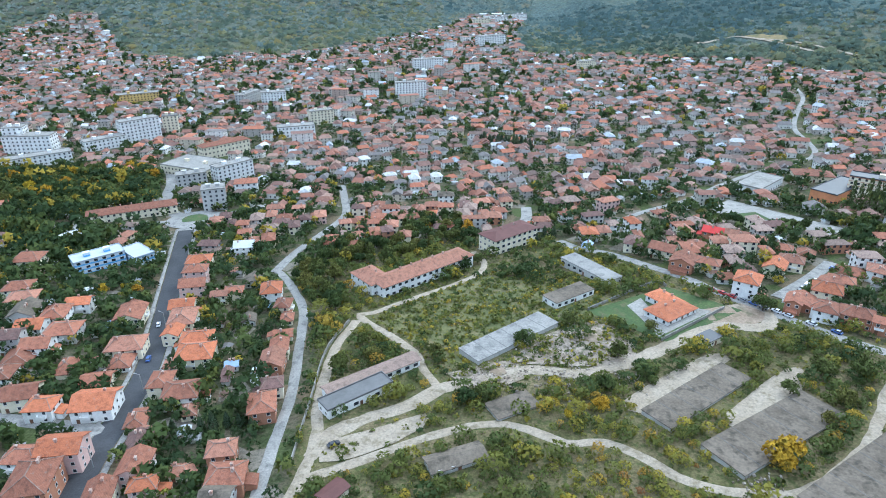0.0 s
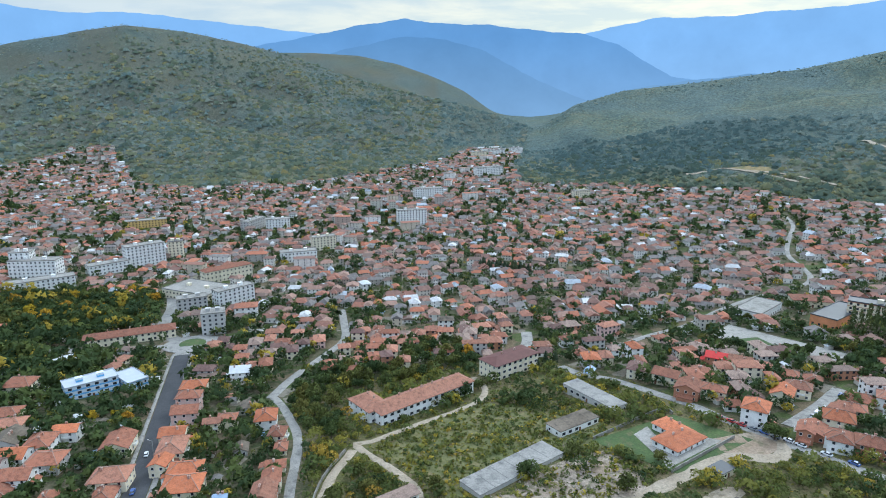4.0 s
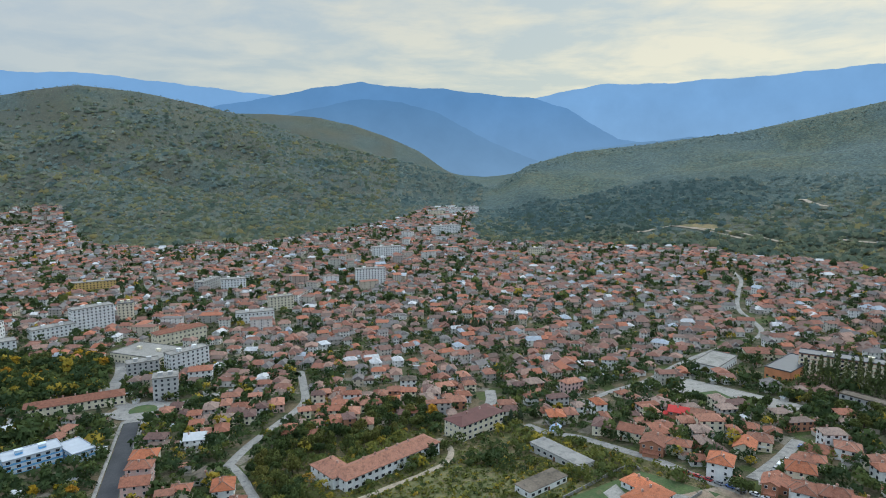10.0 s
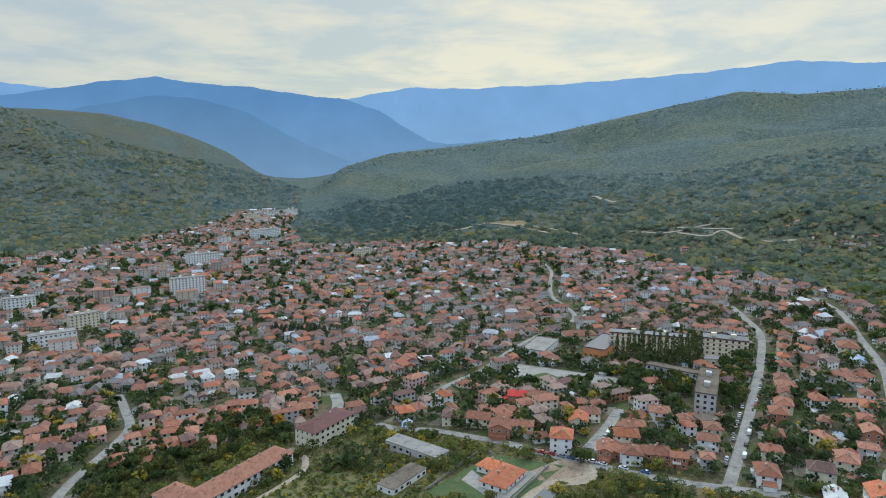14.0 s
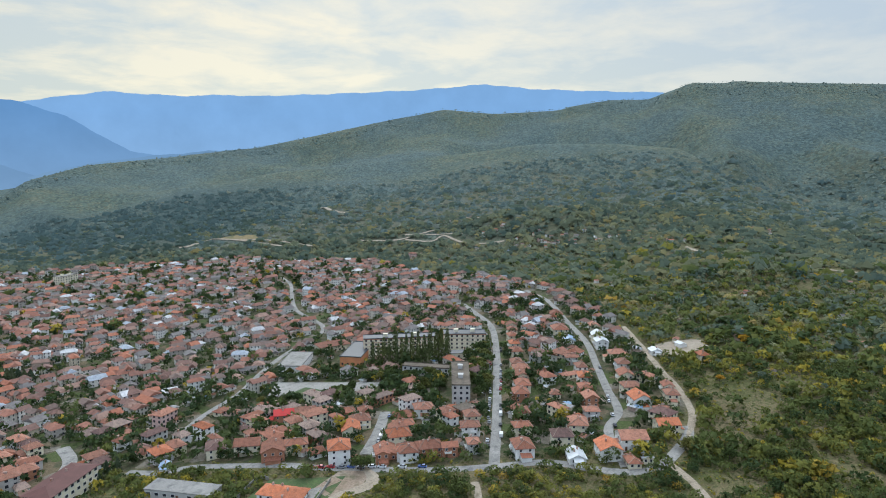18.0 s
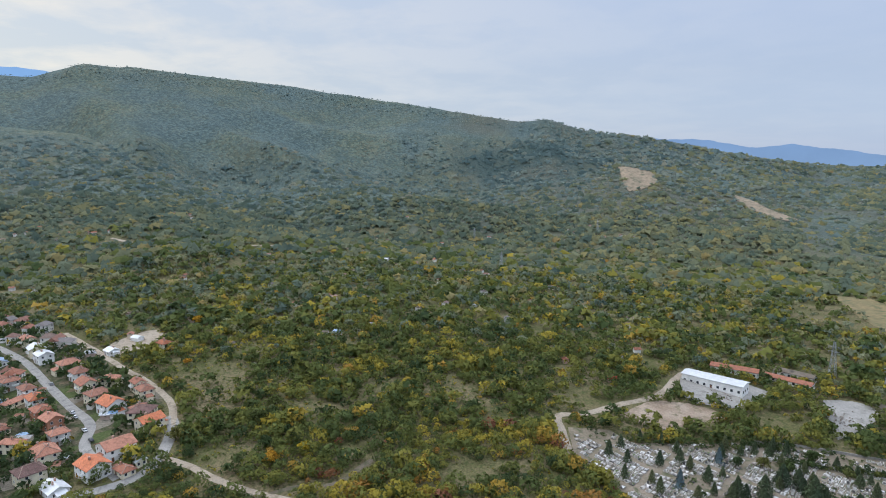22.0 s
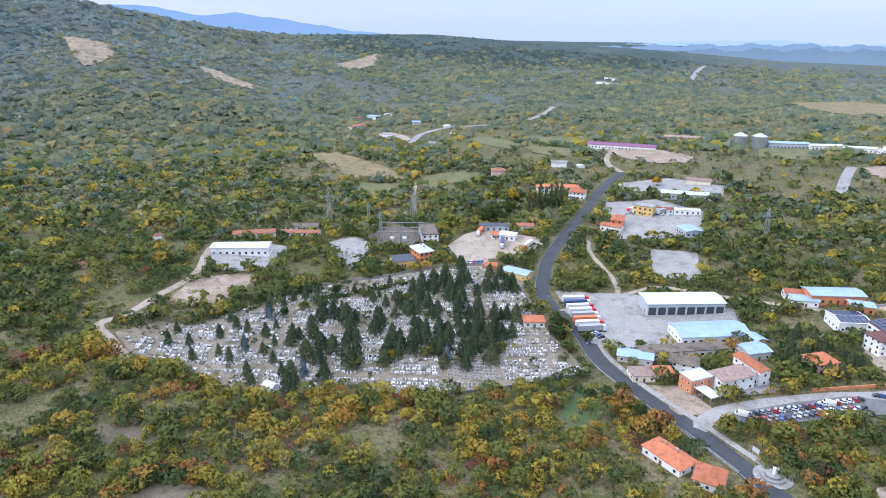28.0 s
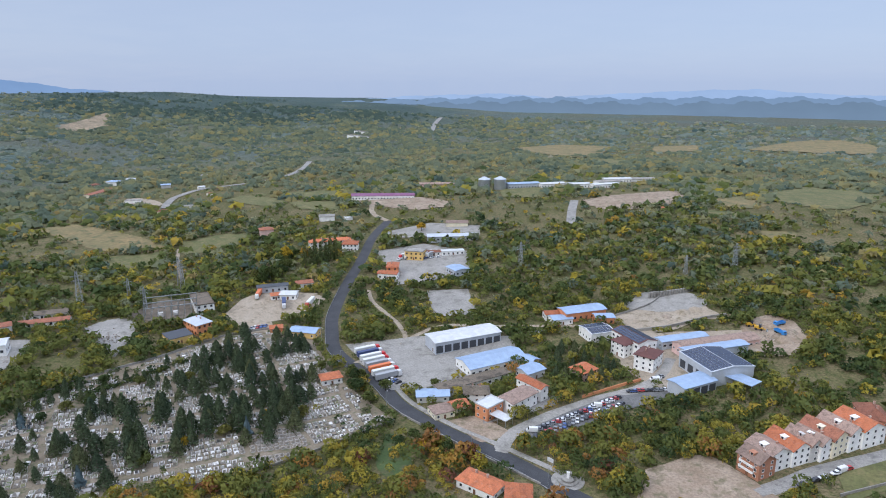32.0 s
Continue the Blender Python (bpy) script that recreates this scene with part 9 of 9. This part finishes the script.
def woods():
    rand = np.random.default_rng(11)
    bands = ((0, 85, 15.0, 14, 0.50, 1.12), (85, 260, 12.5, 96, 0.172, 1.08), (260, 420, 16.5, 46, 0.255, 1.12), (420, 700, 28.0, 14, 0.47, 1.3), (700, 1150, 54.0, 6, 0.76, 1.75), (1150, 1600, 88.0, 5, 0.80, 1.8), (1600, 2450, 130.0, 4, 0.90, 2.3))
    verts, faces, hues, softs, base = [], [], [], [], 0
    kinds = []
    for r0, r1, area, count, size, scale in bands:
        a0, a1 = (0, 360) if r0 < 50 else (92, 206) if r0 > 1500 else (-42, 206)
        n = int(math.pi * (r1 * r1 - r0 * r0) / area * (0.62 if r0 > 1500 else 1.0))
        r, a = np.sqrt(rand.uniform(r0 * r0, r1 * r1, n)), rand.uniform(a0, a1, n)
        a = np.where((a > 158) & (rand.random(n) < 0.5) & (r0 > 1500), a - 198, a)
        x, y = r * np.sin(np.radians(a)) - 10, r * np.cos(np.radians(a)) + 20
        b = np.where(a > 180, a - 360, a)
        clearing = 1.2 * ripple(x, y, 75, 9) + 0.6 * ripple(x, y, 31, 12)
        clearing = clearing * np.where(r > 350, 0.75, 1.0)
        waste = inside(x, y, [(-48, 120), (-48, 240), (-90, 310), (20, 345), (66, 330), (128, 256), (176, 192), (210, 130), (185, 60), (60, 100), (0, 130)])
        clearing = clearing + np.where((r > 450) & (b > 35), 0.45 * np.clip(ripple(x, y, 190, 5) * 1.6 - 0.5, 0, 1.5), 0)
        keep = clearing - 0.6 * waste < rand.uniform(0.3, 1.2, n)
        open_grass = inside(x, y, [(-28, 236), (-8, 262), (22, 283), (60, 262), (76, 248), (60, 232), (30, 214), (6, 198), (-6, 212)])
        keep &= ~(open_grass & (rand.random(n) < 0.72))
        glade = inside(x, y, [(262, 128), (300, 140), (345, 168), (356, 142), (320, 112), (280, 102), (250, 110)]) | inside(x, y, [(70, -178), (60, -172), (50, -152), (56, -142), (66, -152)])
        bare = inside(x, y, [(25, 201), (35, 217), (50, 227), (64, 231), (73, 221), (74, 203), (57, 196), (37, 198)]) | inside(x, y, [(0, 195), (25, 203), (31, 191), (13, 184)]) | inside(x, y, [(-37, 160), (-20, 167), (-5, 173), (-7, 164), (-24, 152), (-39, 149)])
        keep &= ~(bare & (rand.random(n) < 0.86)) & ~(glade & (rand.random(n) < 0.8))
        keep &= ~inside(x, y, TOWN) & ~near_road(x, y) & ~built(x, y)
        keep &= ~((b < 10) & (r < 900) & (a < 180) & (r > 330))
        keep &= rand.random(n) > np.clip((r - 1200 - 900 * np.maximum(np.clip((a - 90) / 40, 0, 1), np.clip((16 - a) / 12, 0, 1)) - 150 * (np.abs(a - 55) < 40)) / 400, 0, 1)
        plain = (a > 126) & (r > 560) & (r < 2500) & (ripple(x, y, 330, 2) > 0.1)
        keep &= ~(plain & (rand.random(n) < 0.8))
        if 1000 < r0 < 1500:
            bc = rand.uniform(-36, 150, 5200)
            east, west = curve_at(HILL_EAST, 2, bc), curve_at(HILL_WEST, 2, bc)
            rc = np.where(east > west, curve_at(HILL_EAST, 1, bc), curve_at(HILL_WEST, 1, bc)) + rand.uniform(-90, 10, 5200)
            x, y = np.append(x, rc * np.sin(np.radians(bc))), np.append(y, rc * np.cos(np.radians(bc)))
            keep, open_grass, waste = (np.append(q, np.full(5200, v)) for q, v in ((keep, True), (open_grass, False), (waste, False)))
        on_crest = np.arange(len(x))[keep] >= n
        x, y, m = x[keep], y[keep], int(keep.sum())
        rad = scale * np.clip(rand.lognormal(0.62, 0.42, m), 0.8, 4.6) * np.where(open_grass[keep], 0.4, np.where(waste[keep], 0.8, 1.0)) * np.where(on_crest, 0.5, 1.0)
        hue = autumn(x, y, rand) - 0.10 * np.clip((np.hypot(x, y) - 500) / 700, 0, 1)
        if r0 > 1000:
            hue = np.where(rand.random(m) < 0.9 * pine_share(x, y), rand.uniform(0.0, 0.08, m), hue)
        tall = rad * rand.uniform(1.3, 2.0, m) * (0.45 if r0 > 1100 else 0.7 if r0 > 600 else 1.0)
        v, f, h, s = tufts(x, y, ground_z(x, y) - 0.1 * tall, rad, tall, hue, count, size, rand, 1.6 if r0 > 1000 else 0.8 if r0 > 600 else 0.3 if r0 > 400 else 0.12)
        verts.append(v), faces.append(f + base), hues.append(h), softs.append(s)
        base += len(v)
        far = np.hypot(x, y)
        # The farther out a crown stands, the likelier it takes a haze-tinted leaf colour.
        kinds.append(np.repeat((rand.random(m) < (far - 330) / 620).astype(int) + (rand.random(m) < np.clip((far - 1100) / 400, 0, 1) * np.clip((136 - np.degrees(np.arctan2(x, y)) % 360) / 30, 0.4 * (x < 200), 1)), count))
    me = from_arrays("woods", np.concatenate(verts), np.concatenate(faces), [M_LEAF, M_SLOPE_LEAF, M_HAZE_LEAF], np.concatenate(kinds), attrs={"hue": np.concatenate(hues)}, normals=np.concatenate(softs))
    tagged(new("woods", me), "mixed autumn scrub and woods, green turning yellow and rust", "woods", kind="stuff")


woods()


def west_scrub():
    """Scrub on the ground behind the drone's turn."""
    rand = np.random.default_rng(15)
    r, a = np.sqrt(rand.uniform(70 ** 2, 900 ** 2, 6000)), rand.uniform(205, 319, 6000)
    x, y = r * np.sin(np.radians(a)), r * np.cos(np.radians(a))
    ok = ~inside(x, y, TOWN) & ~near_road(x, y) & ~built(x, y) & (ripple(x, y, 75, 9) < rand.uniform(0.2, 1.1, 6000))
    x, y = x[ok], y[ok]
    rad = np.clip(rand.lognormal(0.9, 0.4, len(x)), 1.0, 5.0)
    tall = rad * rand.uniform(1.2, 1.8, len(x))
    v, f, h, s = tufts(x, y, ground_z(x, y) - 0.1 * tall, rad, tall, autumn(x, y, rand), 14, 0.5, rand, 0.2)
    tagged(new("scrub", from_arrays("scrub", v, f, [M_LEAF], attrs={"hue": h}, normals=s)), "mixed autumn scrub over open ground", "scrub", kind="stuff")


west_scrub()


def tussocks():
    """Tufts of rough grass and seedlings on the open ground."""
    rand = np.random.default_rng(19)
    n = 22000
    x, y = rand.uniform(-60, 260, n), rand.uniform(60, 345, n)
    x[18000:], y[18000:] = rand.uniform(-130, 260, n - 18000), rand.uniform(-330, 60, n - 18000)
    x[:3500], y[:3500] = rand.uniform(-30, 78, 3500), rand.uniform(196, 285, 3500)
    x[3500:9500], y[3500:9500] = rand.uniform(225, 420, 6000), rand.uniform(-70, 215, 6000)
    ok = ~inside(x, y, TOWN) & ~near_road(x, y, -1.6) & ~built(x, y) & (np.hypot(x, y) > 90)
    x, y = x[ok], y[ok]
    m = len(x)
    rad = 0.3 + 1.1 * rand.random(m) ** 2.2
    hue = np.clip(rand.normal(0.50, 0.14, m), 0.1, 0.78)
    v, f, h, s = tufts(x, y, ground_z(x, y) - 0.1, rad, rad * rand.uniform(0.8, 1.5, m), hue, 9, 0.55, rand, 0.2)
    tagged(new("tussocks", from_arrays("tussocks", v, f, [M_LEAF], attrs={"hue": h}, normals=s)), "tussocks of rough grass and low weeds", "grass", kind="stuff")


tussocks()

# ---- the town beyond ----



PARKLAND = [(-378, 518), (-326, 540), (-244, 512), (-196, 440), (-204, 413), (-204, 362), (-203, 330), (-216, 301), (-267, 353)]


def plain_houses(x, y, turn, w, d, h, roof_h, hip):
    """Many simple houses as arrays: walls with eaves roofs, facade windows."""
    n = len(x)
    z = ground_z(x, y)
    c, s = np.cos(turn), np.sin(turn)

    def spot(lx, ly, lz):
        return np.stack([x + c * lx - s * ly, y + s * lx + c * ly, z + lz], -1)

    walls = [spot(sx * w / 2, sy * d / 2, lz) for lz in (np.full(n, -2.5), h) for sx, sy in ((-1, -1), (1, -1), (1, 1), (-1, 1))]
    o = 0.6
    roof = [spot(sx * (w / 2 + o), sy * (d / 2 + o), h - 0.15) for sx, sy in ((-1, -1), (1, -1), (1, 1), (-1, 1))]
    roof += [spot(sx * (w / 2 + o - hip), 0 * w, h + roof_h) for sx in (-1, 1)]
    wv, rv = np.stack(walls, 1), np.stack(roof, 1)
    wf = np.array([(0, 1, 5, 4), (1, 2, 6, 5), (2, 3, 7, 6), (3, 0, 4, 7)])
    rf = np.array([(0, 1, 5, 4), (2, 3, 4, 5), (1, 2, 5, 5), (3, 0, 4, 4)])
    return wv, wf, rv, rf, (x, y, z, c, s, w, d, h)


def window_quads(x, y, z, c, s, w, d, h):
    """Small dark panes, set just proud of the walls."""
    out = []
    for side, (span, depth) in enumerate(((w, d), (w, d), (d, w), (d, w))):
        for level in range(6):
            for k in (-1, 0, 1):
                ok = (h > 2.7 * (level + 1) - 0.4) & ((k != 0) | (span > 8.5))
                lx, ly = k * span * 0.3, depth / 2 + 0.05
                sign = 1 if side % 2 else -1
                u = np.array([-0.45, 0.45, 0.45, -0.45])
                v = np.array([1.0, 1.0, 2.35, 2.35]) + 2.7 * level
                a = lx[:, None] + u[None]
                b = np.broadcast_to((sign * ly)[:, None], a.shape)
                px, py = (a, b) if side < 2 else (b, a)
                q = np.stack([x[:, None] + c[:, None] * px - s[:, None] * py, y[:, None] + s[:, None] * px + c[:, None] * py, z[:, None] + np.broadcast_to(v, a.shape)], -1)
                out.append(q[ok])
    return np.concatenate(out)


def town_house(x, y, turn, w, d, storeys):
    """A plainer house of the near streets."""
    dice = HOUSE_DICE
    roof_mat, roof_word = ROOFS[dice.choices(("RED", "TERRA", "OLD", "DARKT", "ORANGE", "CONC"), (5, 6, 4, 3, 1, 1))[0]]
    wall_mat, wall_word = WALLS[dice.choices(("CREAM", "WHITE", "GREY", "BRICK", "PINK"), (4, 3, 3, 2, 1))[0]]
    thing = tagged(new("house"), f"{wall_word} house in a dense street with a {roof_word} hipped roof", "house", "houses of the town")
    thing.matrix_basis = pose(x, y, base_at(x, y, turn, w, d), 0, 0, turn)
    h, rise = 2.75 * storeys + 0.3, d * dice.uniform(0.2, 0.27)
    wall_part(thing, w, d, h, "hip", rise, wall_mat)
    cover = roof_part(thing, w, d, h, "hip", rise, roof_mat, 0.5)
    window_rows(thing, w, d, h, storeys, True)
    part("chimney", CHIMNEY, None, cover).matrix_basis = pose(dice.uniform(-0.25, 0.25) * w, d * 0.1, h + rise * 0.78)


def far_town():
    rand = np.random.default_rng(21)
    pts = []
    for gx in np.arange(-1050, 640, 11.4):
        for gy in np.arange(100, 1850, 11.4):
            pts.append((gx, gy))
    p = np.array(pts)
    bend = np.radians(18 * ripple(p[:, 0], p[:, 1], 420, 1))
    p = p + rand.uniform(-4.2, 4.2, p.shape) + 16 * np.stack([ripple(p[:, 0], p[:, 1], 130, 3), ripple(p[:, 0], p[:, 1], 150, 4)], -1)
    x, y = p[:, 0], p[:, 1]
    turn = np.radians(24) * np.round(2 * ripple(x, y, 300, 6)) / 2 + bend + (rand.random(len(x)) < 0.4) * math.pi / 2
    ok = inside(x, y, TOWN) & ~near_road(x, y, 4.5) & ~built(x, y) & (rand.random(len(x)) < 0.76)
    ok &= ~((np.hypot(x, y) < 430) & (x < 60)) | (y > 330)
    ok &= ripple(x, y, 110, 13) < 0.78
    ok &= ~inside(x, y, PARKLAND) & ~inside(x, y, [(198, 408), (158, 376), (206, 308), (240, 326), (214, 376)])
    for hx, hy, hr in HOMES:
        ok &= np.hypot(x - hx, y - hy) > hr + 5.5
    x, y, turn = x[ok], y[ok], turn[ok]
    n = len(x)
    w, d = np.clip(rand.normal(9.2, 2.2, n), 4.8, 15.0), np.clip(rand.normal(7.2, 1.3, n), 4.2, 10.0)
    h = rand.choice([2.9, 4.6, 5.6, 8.2], n, p=[0.34, 0.28, 0.31, 0.07])
    first = np.argsort(np.hypot(x + 10, y - 20))[:170]
    for k in first:
        town_house(x[k], y[k], math.degrees(turn[k]), w[k], d[k], 1 if h[k] < 4 else 2 if h[k] < 7 else 3)
    rest = np.setdiff1d(np.arange(n), first)
    every = x, y, w
    core = (off_line(x, y, [(-260, 470), (-170, 640), (-90, 800), (-20, 960), (60, 1150), (140, 1500)]) < 75) & (np.hypot(x, y) > 520) & (rand.random(n) < 0.08)
    w, d, h = np.where(core, rand.uniform(13, 24, n), w), np.where(core, rand.uniform(9, 12, n), d), np.where(core, rand.choice([8.4, 11.2, 14.0], n), h)
    x, y, turn, w, d, h, n = x[rest], y[rest], turn[rest], w[rest], d[rest], h[rest], len(rest)
    wing = np.flatnonzero((rand.random(n) < 0.45) & (h < 9))
    side, along = rand.choice([-1, 1], len(wing)), rand.uniform(-0.28, 0.28, len(wing)) * w[wing]
    out = side * (0.5 * d[wing] + 1.0)
    c, s = np.cos(turn[wing]), np.sin(turn[wing])
    x, y = np.append(x, x[wing] + c * along - s * out), np.append(y, y[wing] + s * along + c * out)
    turn, w, d, h = np.append(turn, turn[wing] + math.pi / 2), np.append(w, d[wing] * 0.8), np.append(d, w[wing] * 0.45), np.append(h, np.maximum(2.6, h[wing] - rand.choice([0.3, 1.2, 2.4], len(wing))))
    n = len(x)
    wv, wf, rv, rf, where = plain_houses(x, y, turn, w, d, h, np.where(h > 10, 0.35, rand.uniform(1.7, 2.7, n)), np.where(rand.random(n) < 0.65, rand.uniform(2.0, 3.6, n), 0.3))
    allw = (wf[None] + (np.arange(n) * 8)[:, None, None]).reshape(-1, 4)
    allr = (rf[None] + (np.arange(n) * 6)[:, None, None] + n * 8).reshape(-1, 4)
    near = (np.hypot(x, y) < 800) | ((h > 8) & (np.hypot(x, y) < 1300))
    panes = window_quads(*(a[near] for a in where))
    start = n * 14
    fp = start + np.arange(len(panes) * 4).reshape(-1, 4)
    verts = np.concatenate([wv.reshape(-1, 3), rv.reshape(-1, 3), panes.reshape(-1, 3)])
    tri = np.concatenate([allr[:, :3], allr[:, [0, 2, 3]]])
    flat = tri[(tri[:, 0] != tri[:, 1]) & (tri[:, 1] != tri[:, 2]) & (tri[:, 0] != tri[:, 2])]
    walls = np.concatenate([np.concatenate([q[:, :3], q[:, [0, 2, 3]]]) for q in (allw,)])
    glass = np.concatenate([fp[:, :3], fp[:, [0, 2, 3]]])
    faces = np.concatenate([walls, flat, glass])
    mats = np.concatenate([np.zeros(len(walls)), np.ones(len(flat)), np.full(len(glass), 2)])
    me = from_arrays("town_houses", verts, faces, [M_WALL_FAR, M_ROOF_FAR, M_WINDOW], mats)
    tagged(new("town_houses", me), "dense town of small houses with red tiled roofs", "houses", kind="stuff")
    return every


def sheds(x, y):
    """Garden sheds, lean-tos and outhouses behind the nearer houses."""
    rand = np.random.default_rng(8)
    k = np.flatnonzero(np.hypot(x, y) < 520)
    k = rand.choice(k, min(420, len(k)), replace=False)
    x, y = x[k], y[k]
    n = len(x)
    wv, wf, rv, rf, _ = plain_houses(x, y, rand.uniform(-0.3, 0.3, n) + (rand.random(n) < 0.5) * 1.57, rand.uniform(2.6, 6.0, n), rand.uniform(2.0, 3.6, n), rand.uniform(2.0, 2.7, n), rand.uniform(0.25, 0.8, n), np.full(n, 0.3))
    quads = np.concatenate([(wf[None] + (np.arange(n) * 8)[:, None, None]).reshape(-1, 4), (rf[:2][None] + (np.arange(n) * 6)[:, None, None] + n * 8).reshape(-1, 4)])
    me = from_arrays("garden_sheds", np.concatenate([wv.reshape(-1, 3), rv.reshape(-1, 3)]), quads, [M_WALL_FAR, M_SHED], np.concatenate([np.zeros(n * 4), np.ones(n * 2)]))
    tagged(new("garden_sheds", me), "small sheds with rusty, grey and tiled roofs in back gardens", "sheds", kind="stuff")


def town_trees(hx, hy, hw):
    rand = np.random.default_rng(31)
    n = 60000
    x, y = rand.uniform(-1050, 640, n), rand.uniform(100, 1700, n)
    x[:5000], y[:5000] = rand.uniform(-300, -45, 5000), rand.uniform(105, 520, 5000)
    x[9000:12500], y[9000:12500] = rand.uniform(-378, -196, 3500), rand.uniform(300, 545, 3500)
    x[5000:9000], y[5000:9000] = rand.uniform(60, 480, 4000), rand.uniform(130, 460, 4000)
    ok = inside(x, y, TOWN) & ~near_road(x, y, 0.5) & ~built(x, y) & ((rand.random(n) < 0.75) | ~inside(x, y, PARKLAND))
    x, y = x[ok], y[ok]
    cell = {}
    for a, b, c in zip(hx, hy, hw):
        cell.setdefault((int(a // 16), int(b // 16)), []).append((a, b, c))
    for a, b, c in HOMES:
        cell.setdefault((int(a // 16), int(b // 16)), []).append((a, b, 2 * c))
    free = []
    for a, b in zip(x, y):
        i, j = int(a // 16), int(b // 16)
        free.append(all(math.hypot(a - p, b - q) > 0.5 * r for u in (-1, 0, 1) for v in (-1, 0, 1) for p, q, r in cell.get((i + u, j + v), ())))
    free = np.array(free)
    x, y = x[free], y[free]
    sheds(x[4000:], y[4000:])
    m = len(x)
    rad = np.clip(rand.lognormal(0.72, 0.38, m), 0.9, 4.6)
    tall = rad * rand.uniform(1.3, 2.6, m)
    hue = np.clip(0.15 + 0.09 * ripple(x, y, 60, 2) + rand.normal(0, 0.14, m), 0.02, 0.62)
    park = inside(x, y, PARKLAND)
    rad, tall = np.where(park, rad * 1.25, rad), np.where(park, tall * 1.2, tall)
    hue = np.where(rand.random(m) < np.where(park, 0.10, 0.035), 0.76, hue)
    dist = np.hypot(x, y)
    verts, faces, hues, softs, base = [], [], [], [], 0
    for sel, count, size in ((dist < 330, 44, 0.29), ((dist >= 330) & (dist < 720), 24, 0.37), (dist >= 720, 6, 0.9)):
        v, f, h, s = tufts(x[sel], y[sel], ground_z(x[sel], y[sel]), rad[sel], tall[sel], hue[sel], count, size, rand)
        verts.append(v), faces.append(f + base), hues.append(h), softs.append(s)
        base += len(v)
    me = from_arrays("garden_trees", np.concatenate(verts), np.concatenate(faces), [M_LEAF], attrs={"hue": np.concatenate(hues)}, normals=np.concatenate(softs))
    tagged(new("garden_trees", me), "green garden trees between the houses", "trees", kind="stuff")


town_trees(*far_town())


def slope_huts():
    """Small huts in the gardens on the far slopes."""
    rand = np.random.default_rng(77)
    n = 110
    r, a = rand.uniform(430, 1050, n), np.radians(rand.uniform(40, 112, n))
    x, y = r * np.sin(a), r * np.cos(a)
    for cx, cy, m in ((752, 595, 9), (750, 558, 7), (728, 594, 4), (783, 533, 7), (791, 497, 5), (775, 432, 4), (804, 410, 5), (806, 386, 3), (814, 815, 6), (773, 684, 6), (895, 344, 4), (967, 333, 3), (714, 662, 4)):
        x, y = np.append(x, cx + rand.normal(0, 14, m)), np.append(y, cy + rand.normal(0, 14, m))
    ok = ~inside(x, y, TOWN)
    x, y = x[ok], y[ok]
    n = len(x)
    wv, wf, rv, rf, _ = plain_houses(x, y, rand.uniform(0, 3, n), rand.uniform(3.5, 6.5, n), rand.uniform(3, 4.5, n), np.full(n, 3.0), np.full(n, 1.0), np.full(n, 0.3))
    quads = np.concatenate([(wf[None] + (np.arange(n) * 8)[:, None, None]).reshape(-1, 4), (rf[:2][None] + (np.arange(n) * 6)[:, None, None] + n * 8).reshape(-1, 4)])
    mats = np.concatenate([np.zeros(n * 4), np.ones(n * 2)])
    me = from_arrays("slope_huts", np.concatenate([wv.reshape(-1, 3), rv.reshape(-1, 3)]), quads, [M_WALL_FAR, M_ROOF_FAR], mats)
    tagged(new("slope_huts", me), "small pale huts scattered over wooded garden slopes", "huts", kind="stuff")


slope_huts()
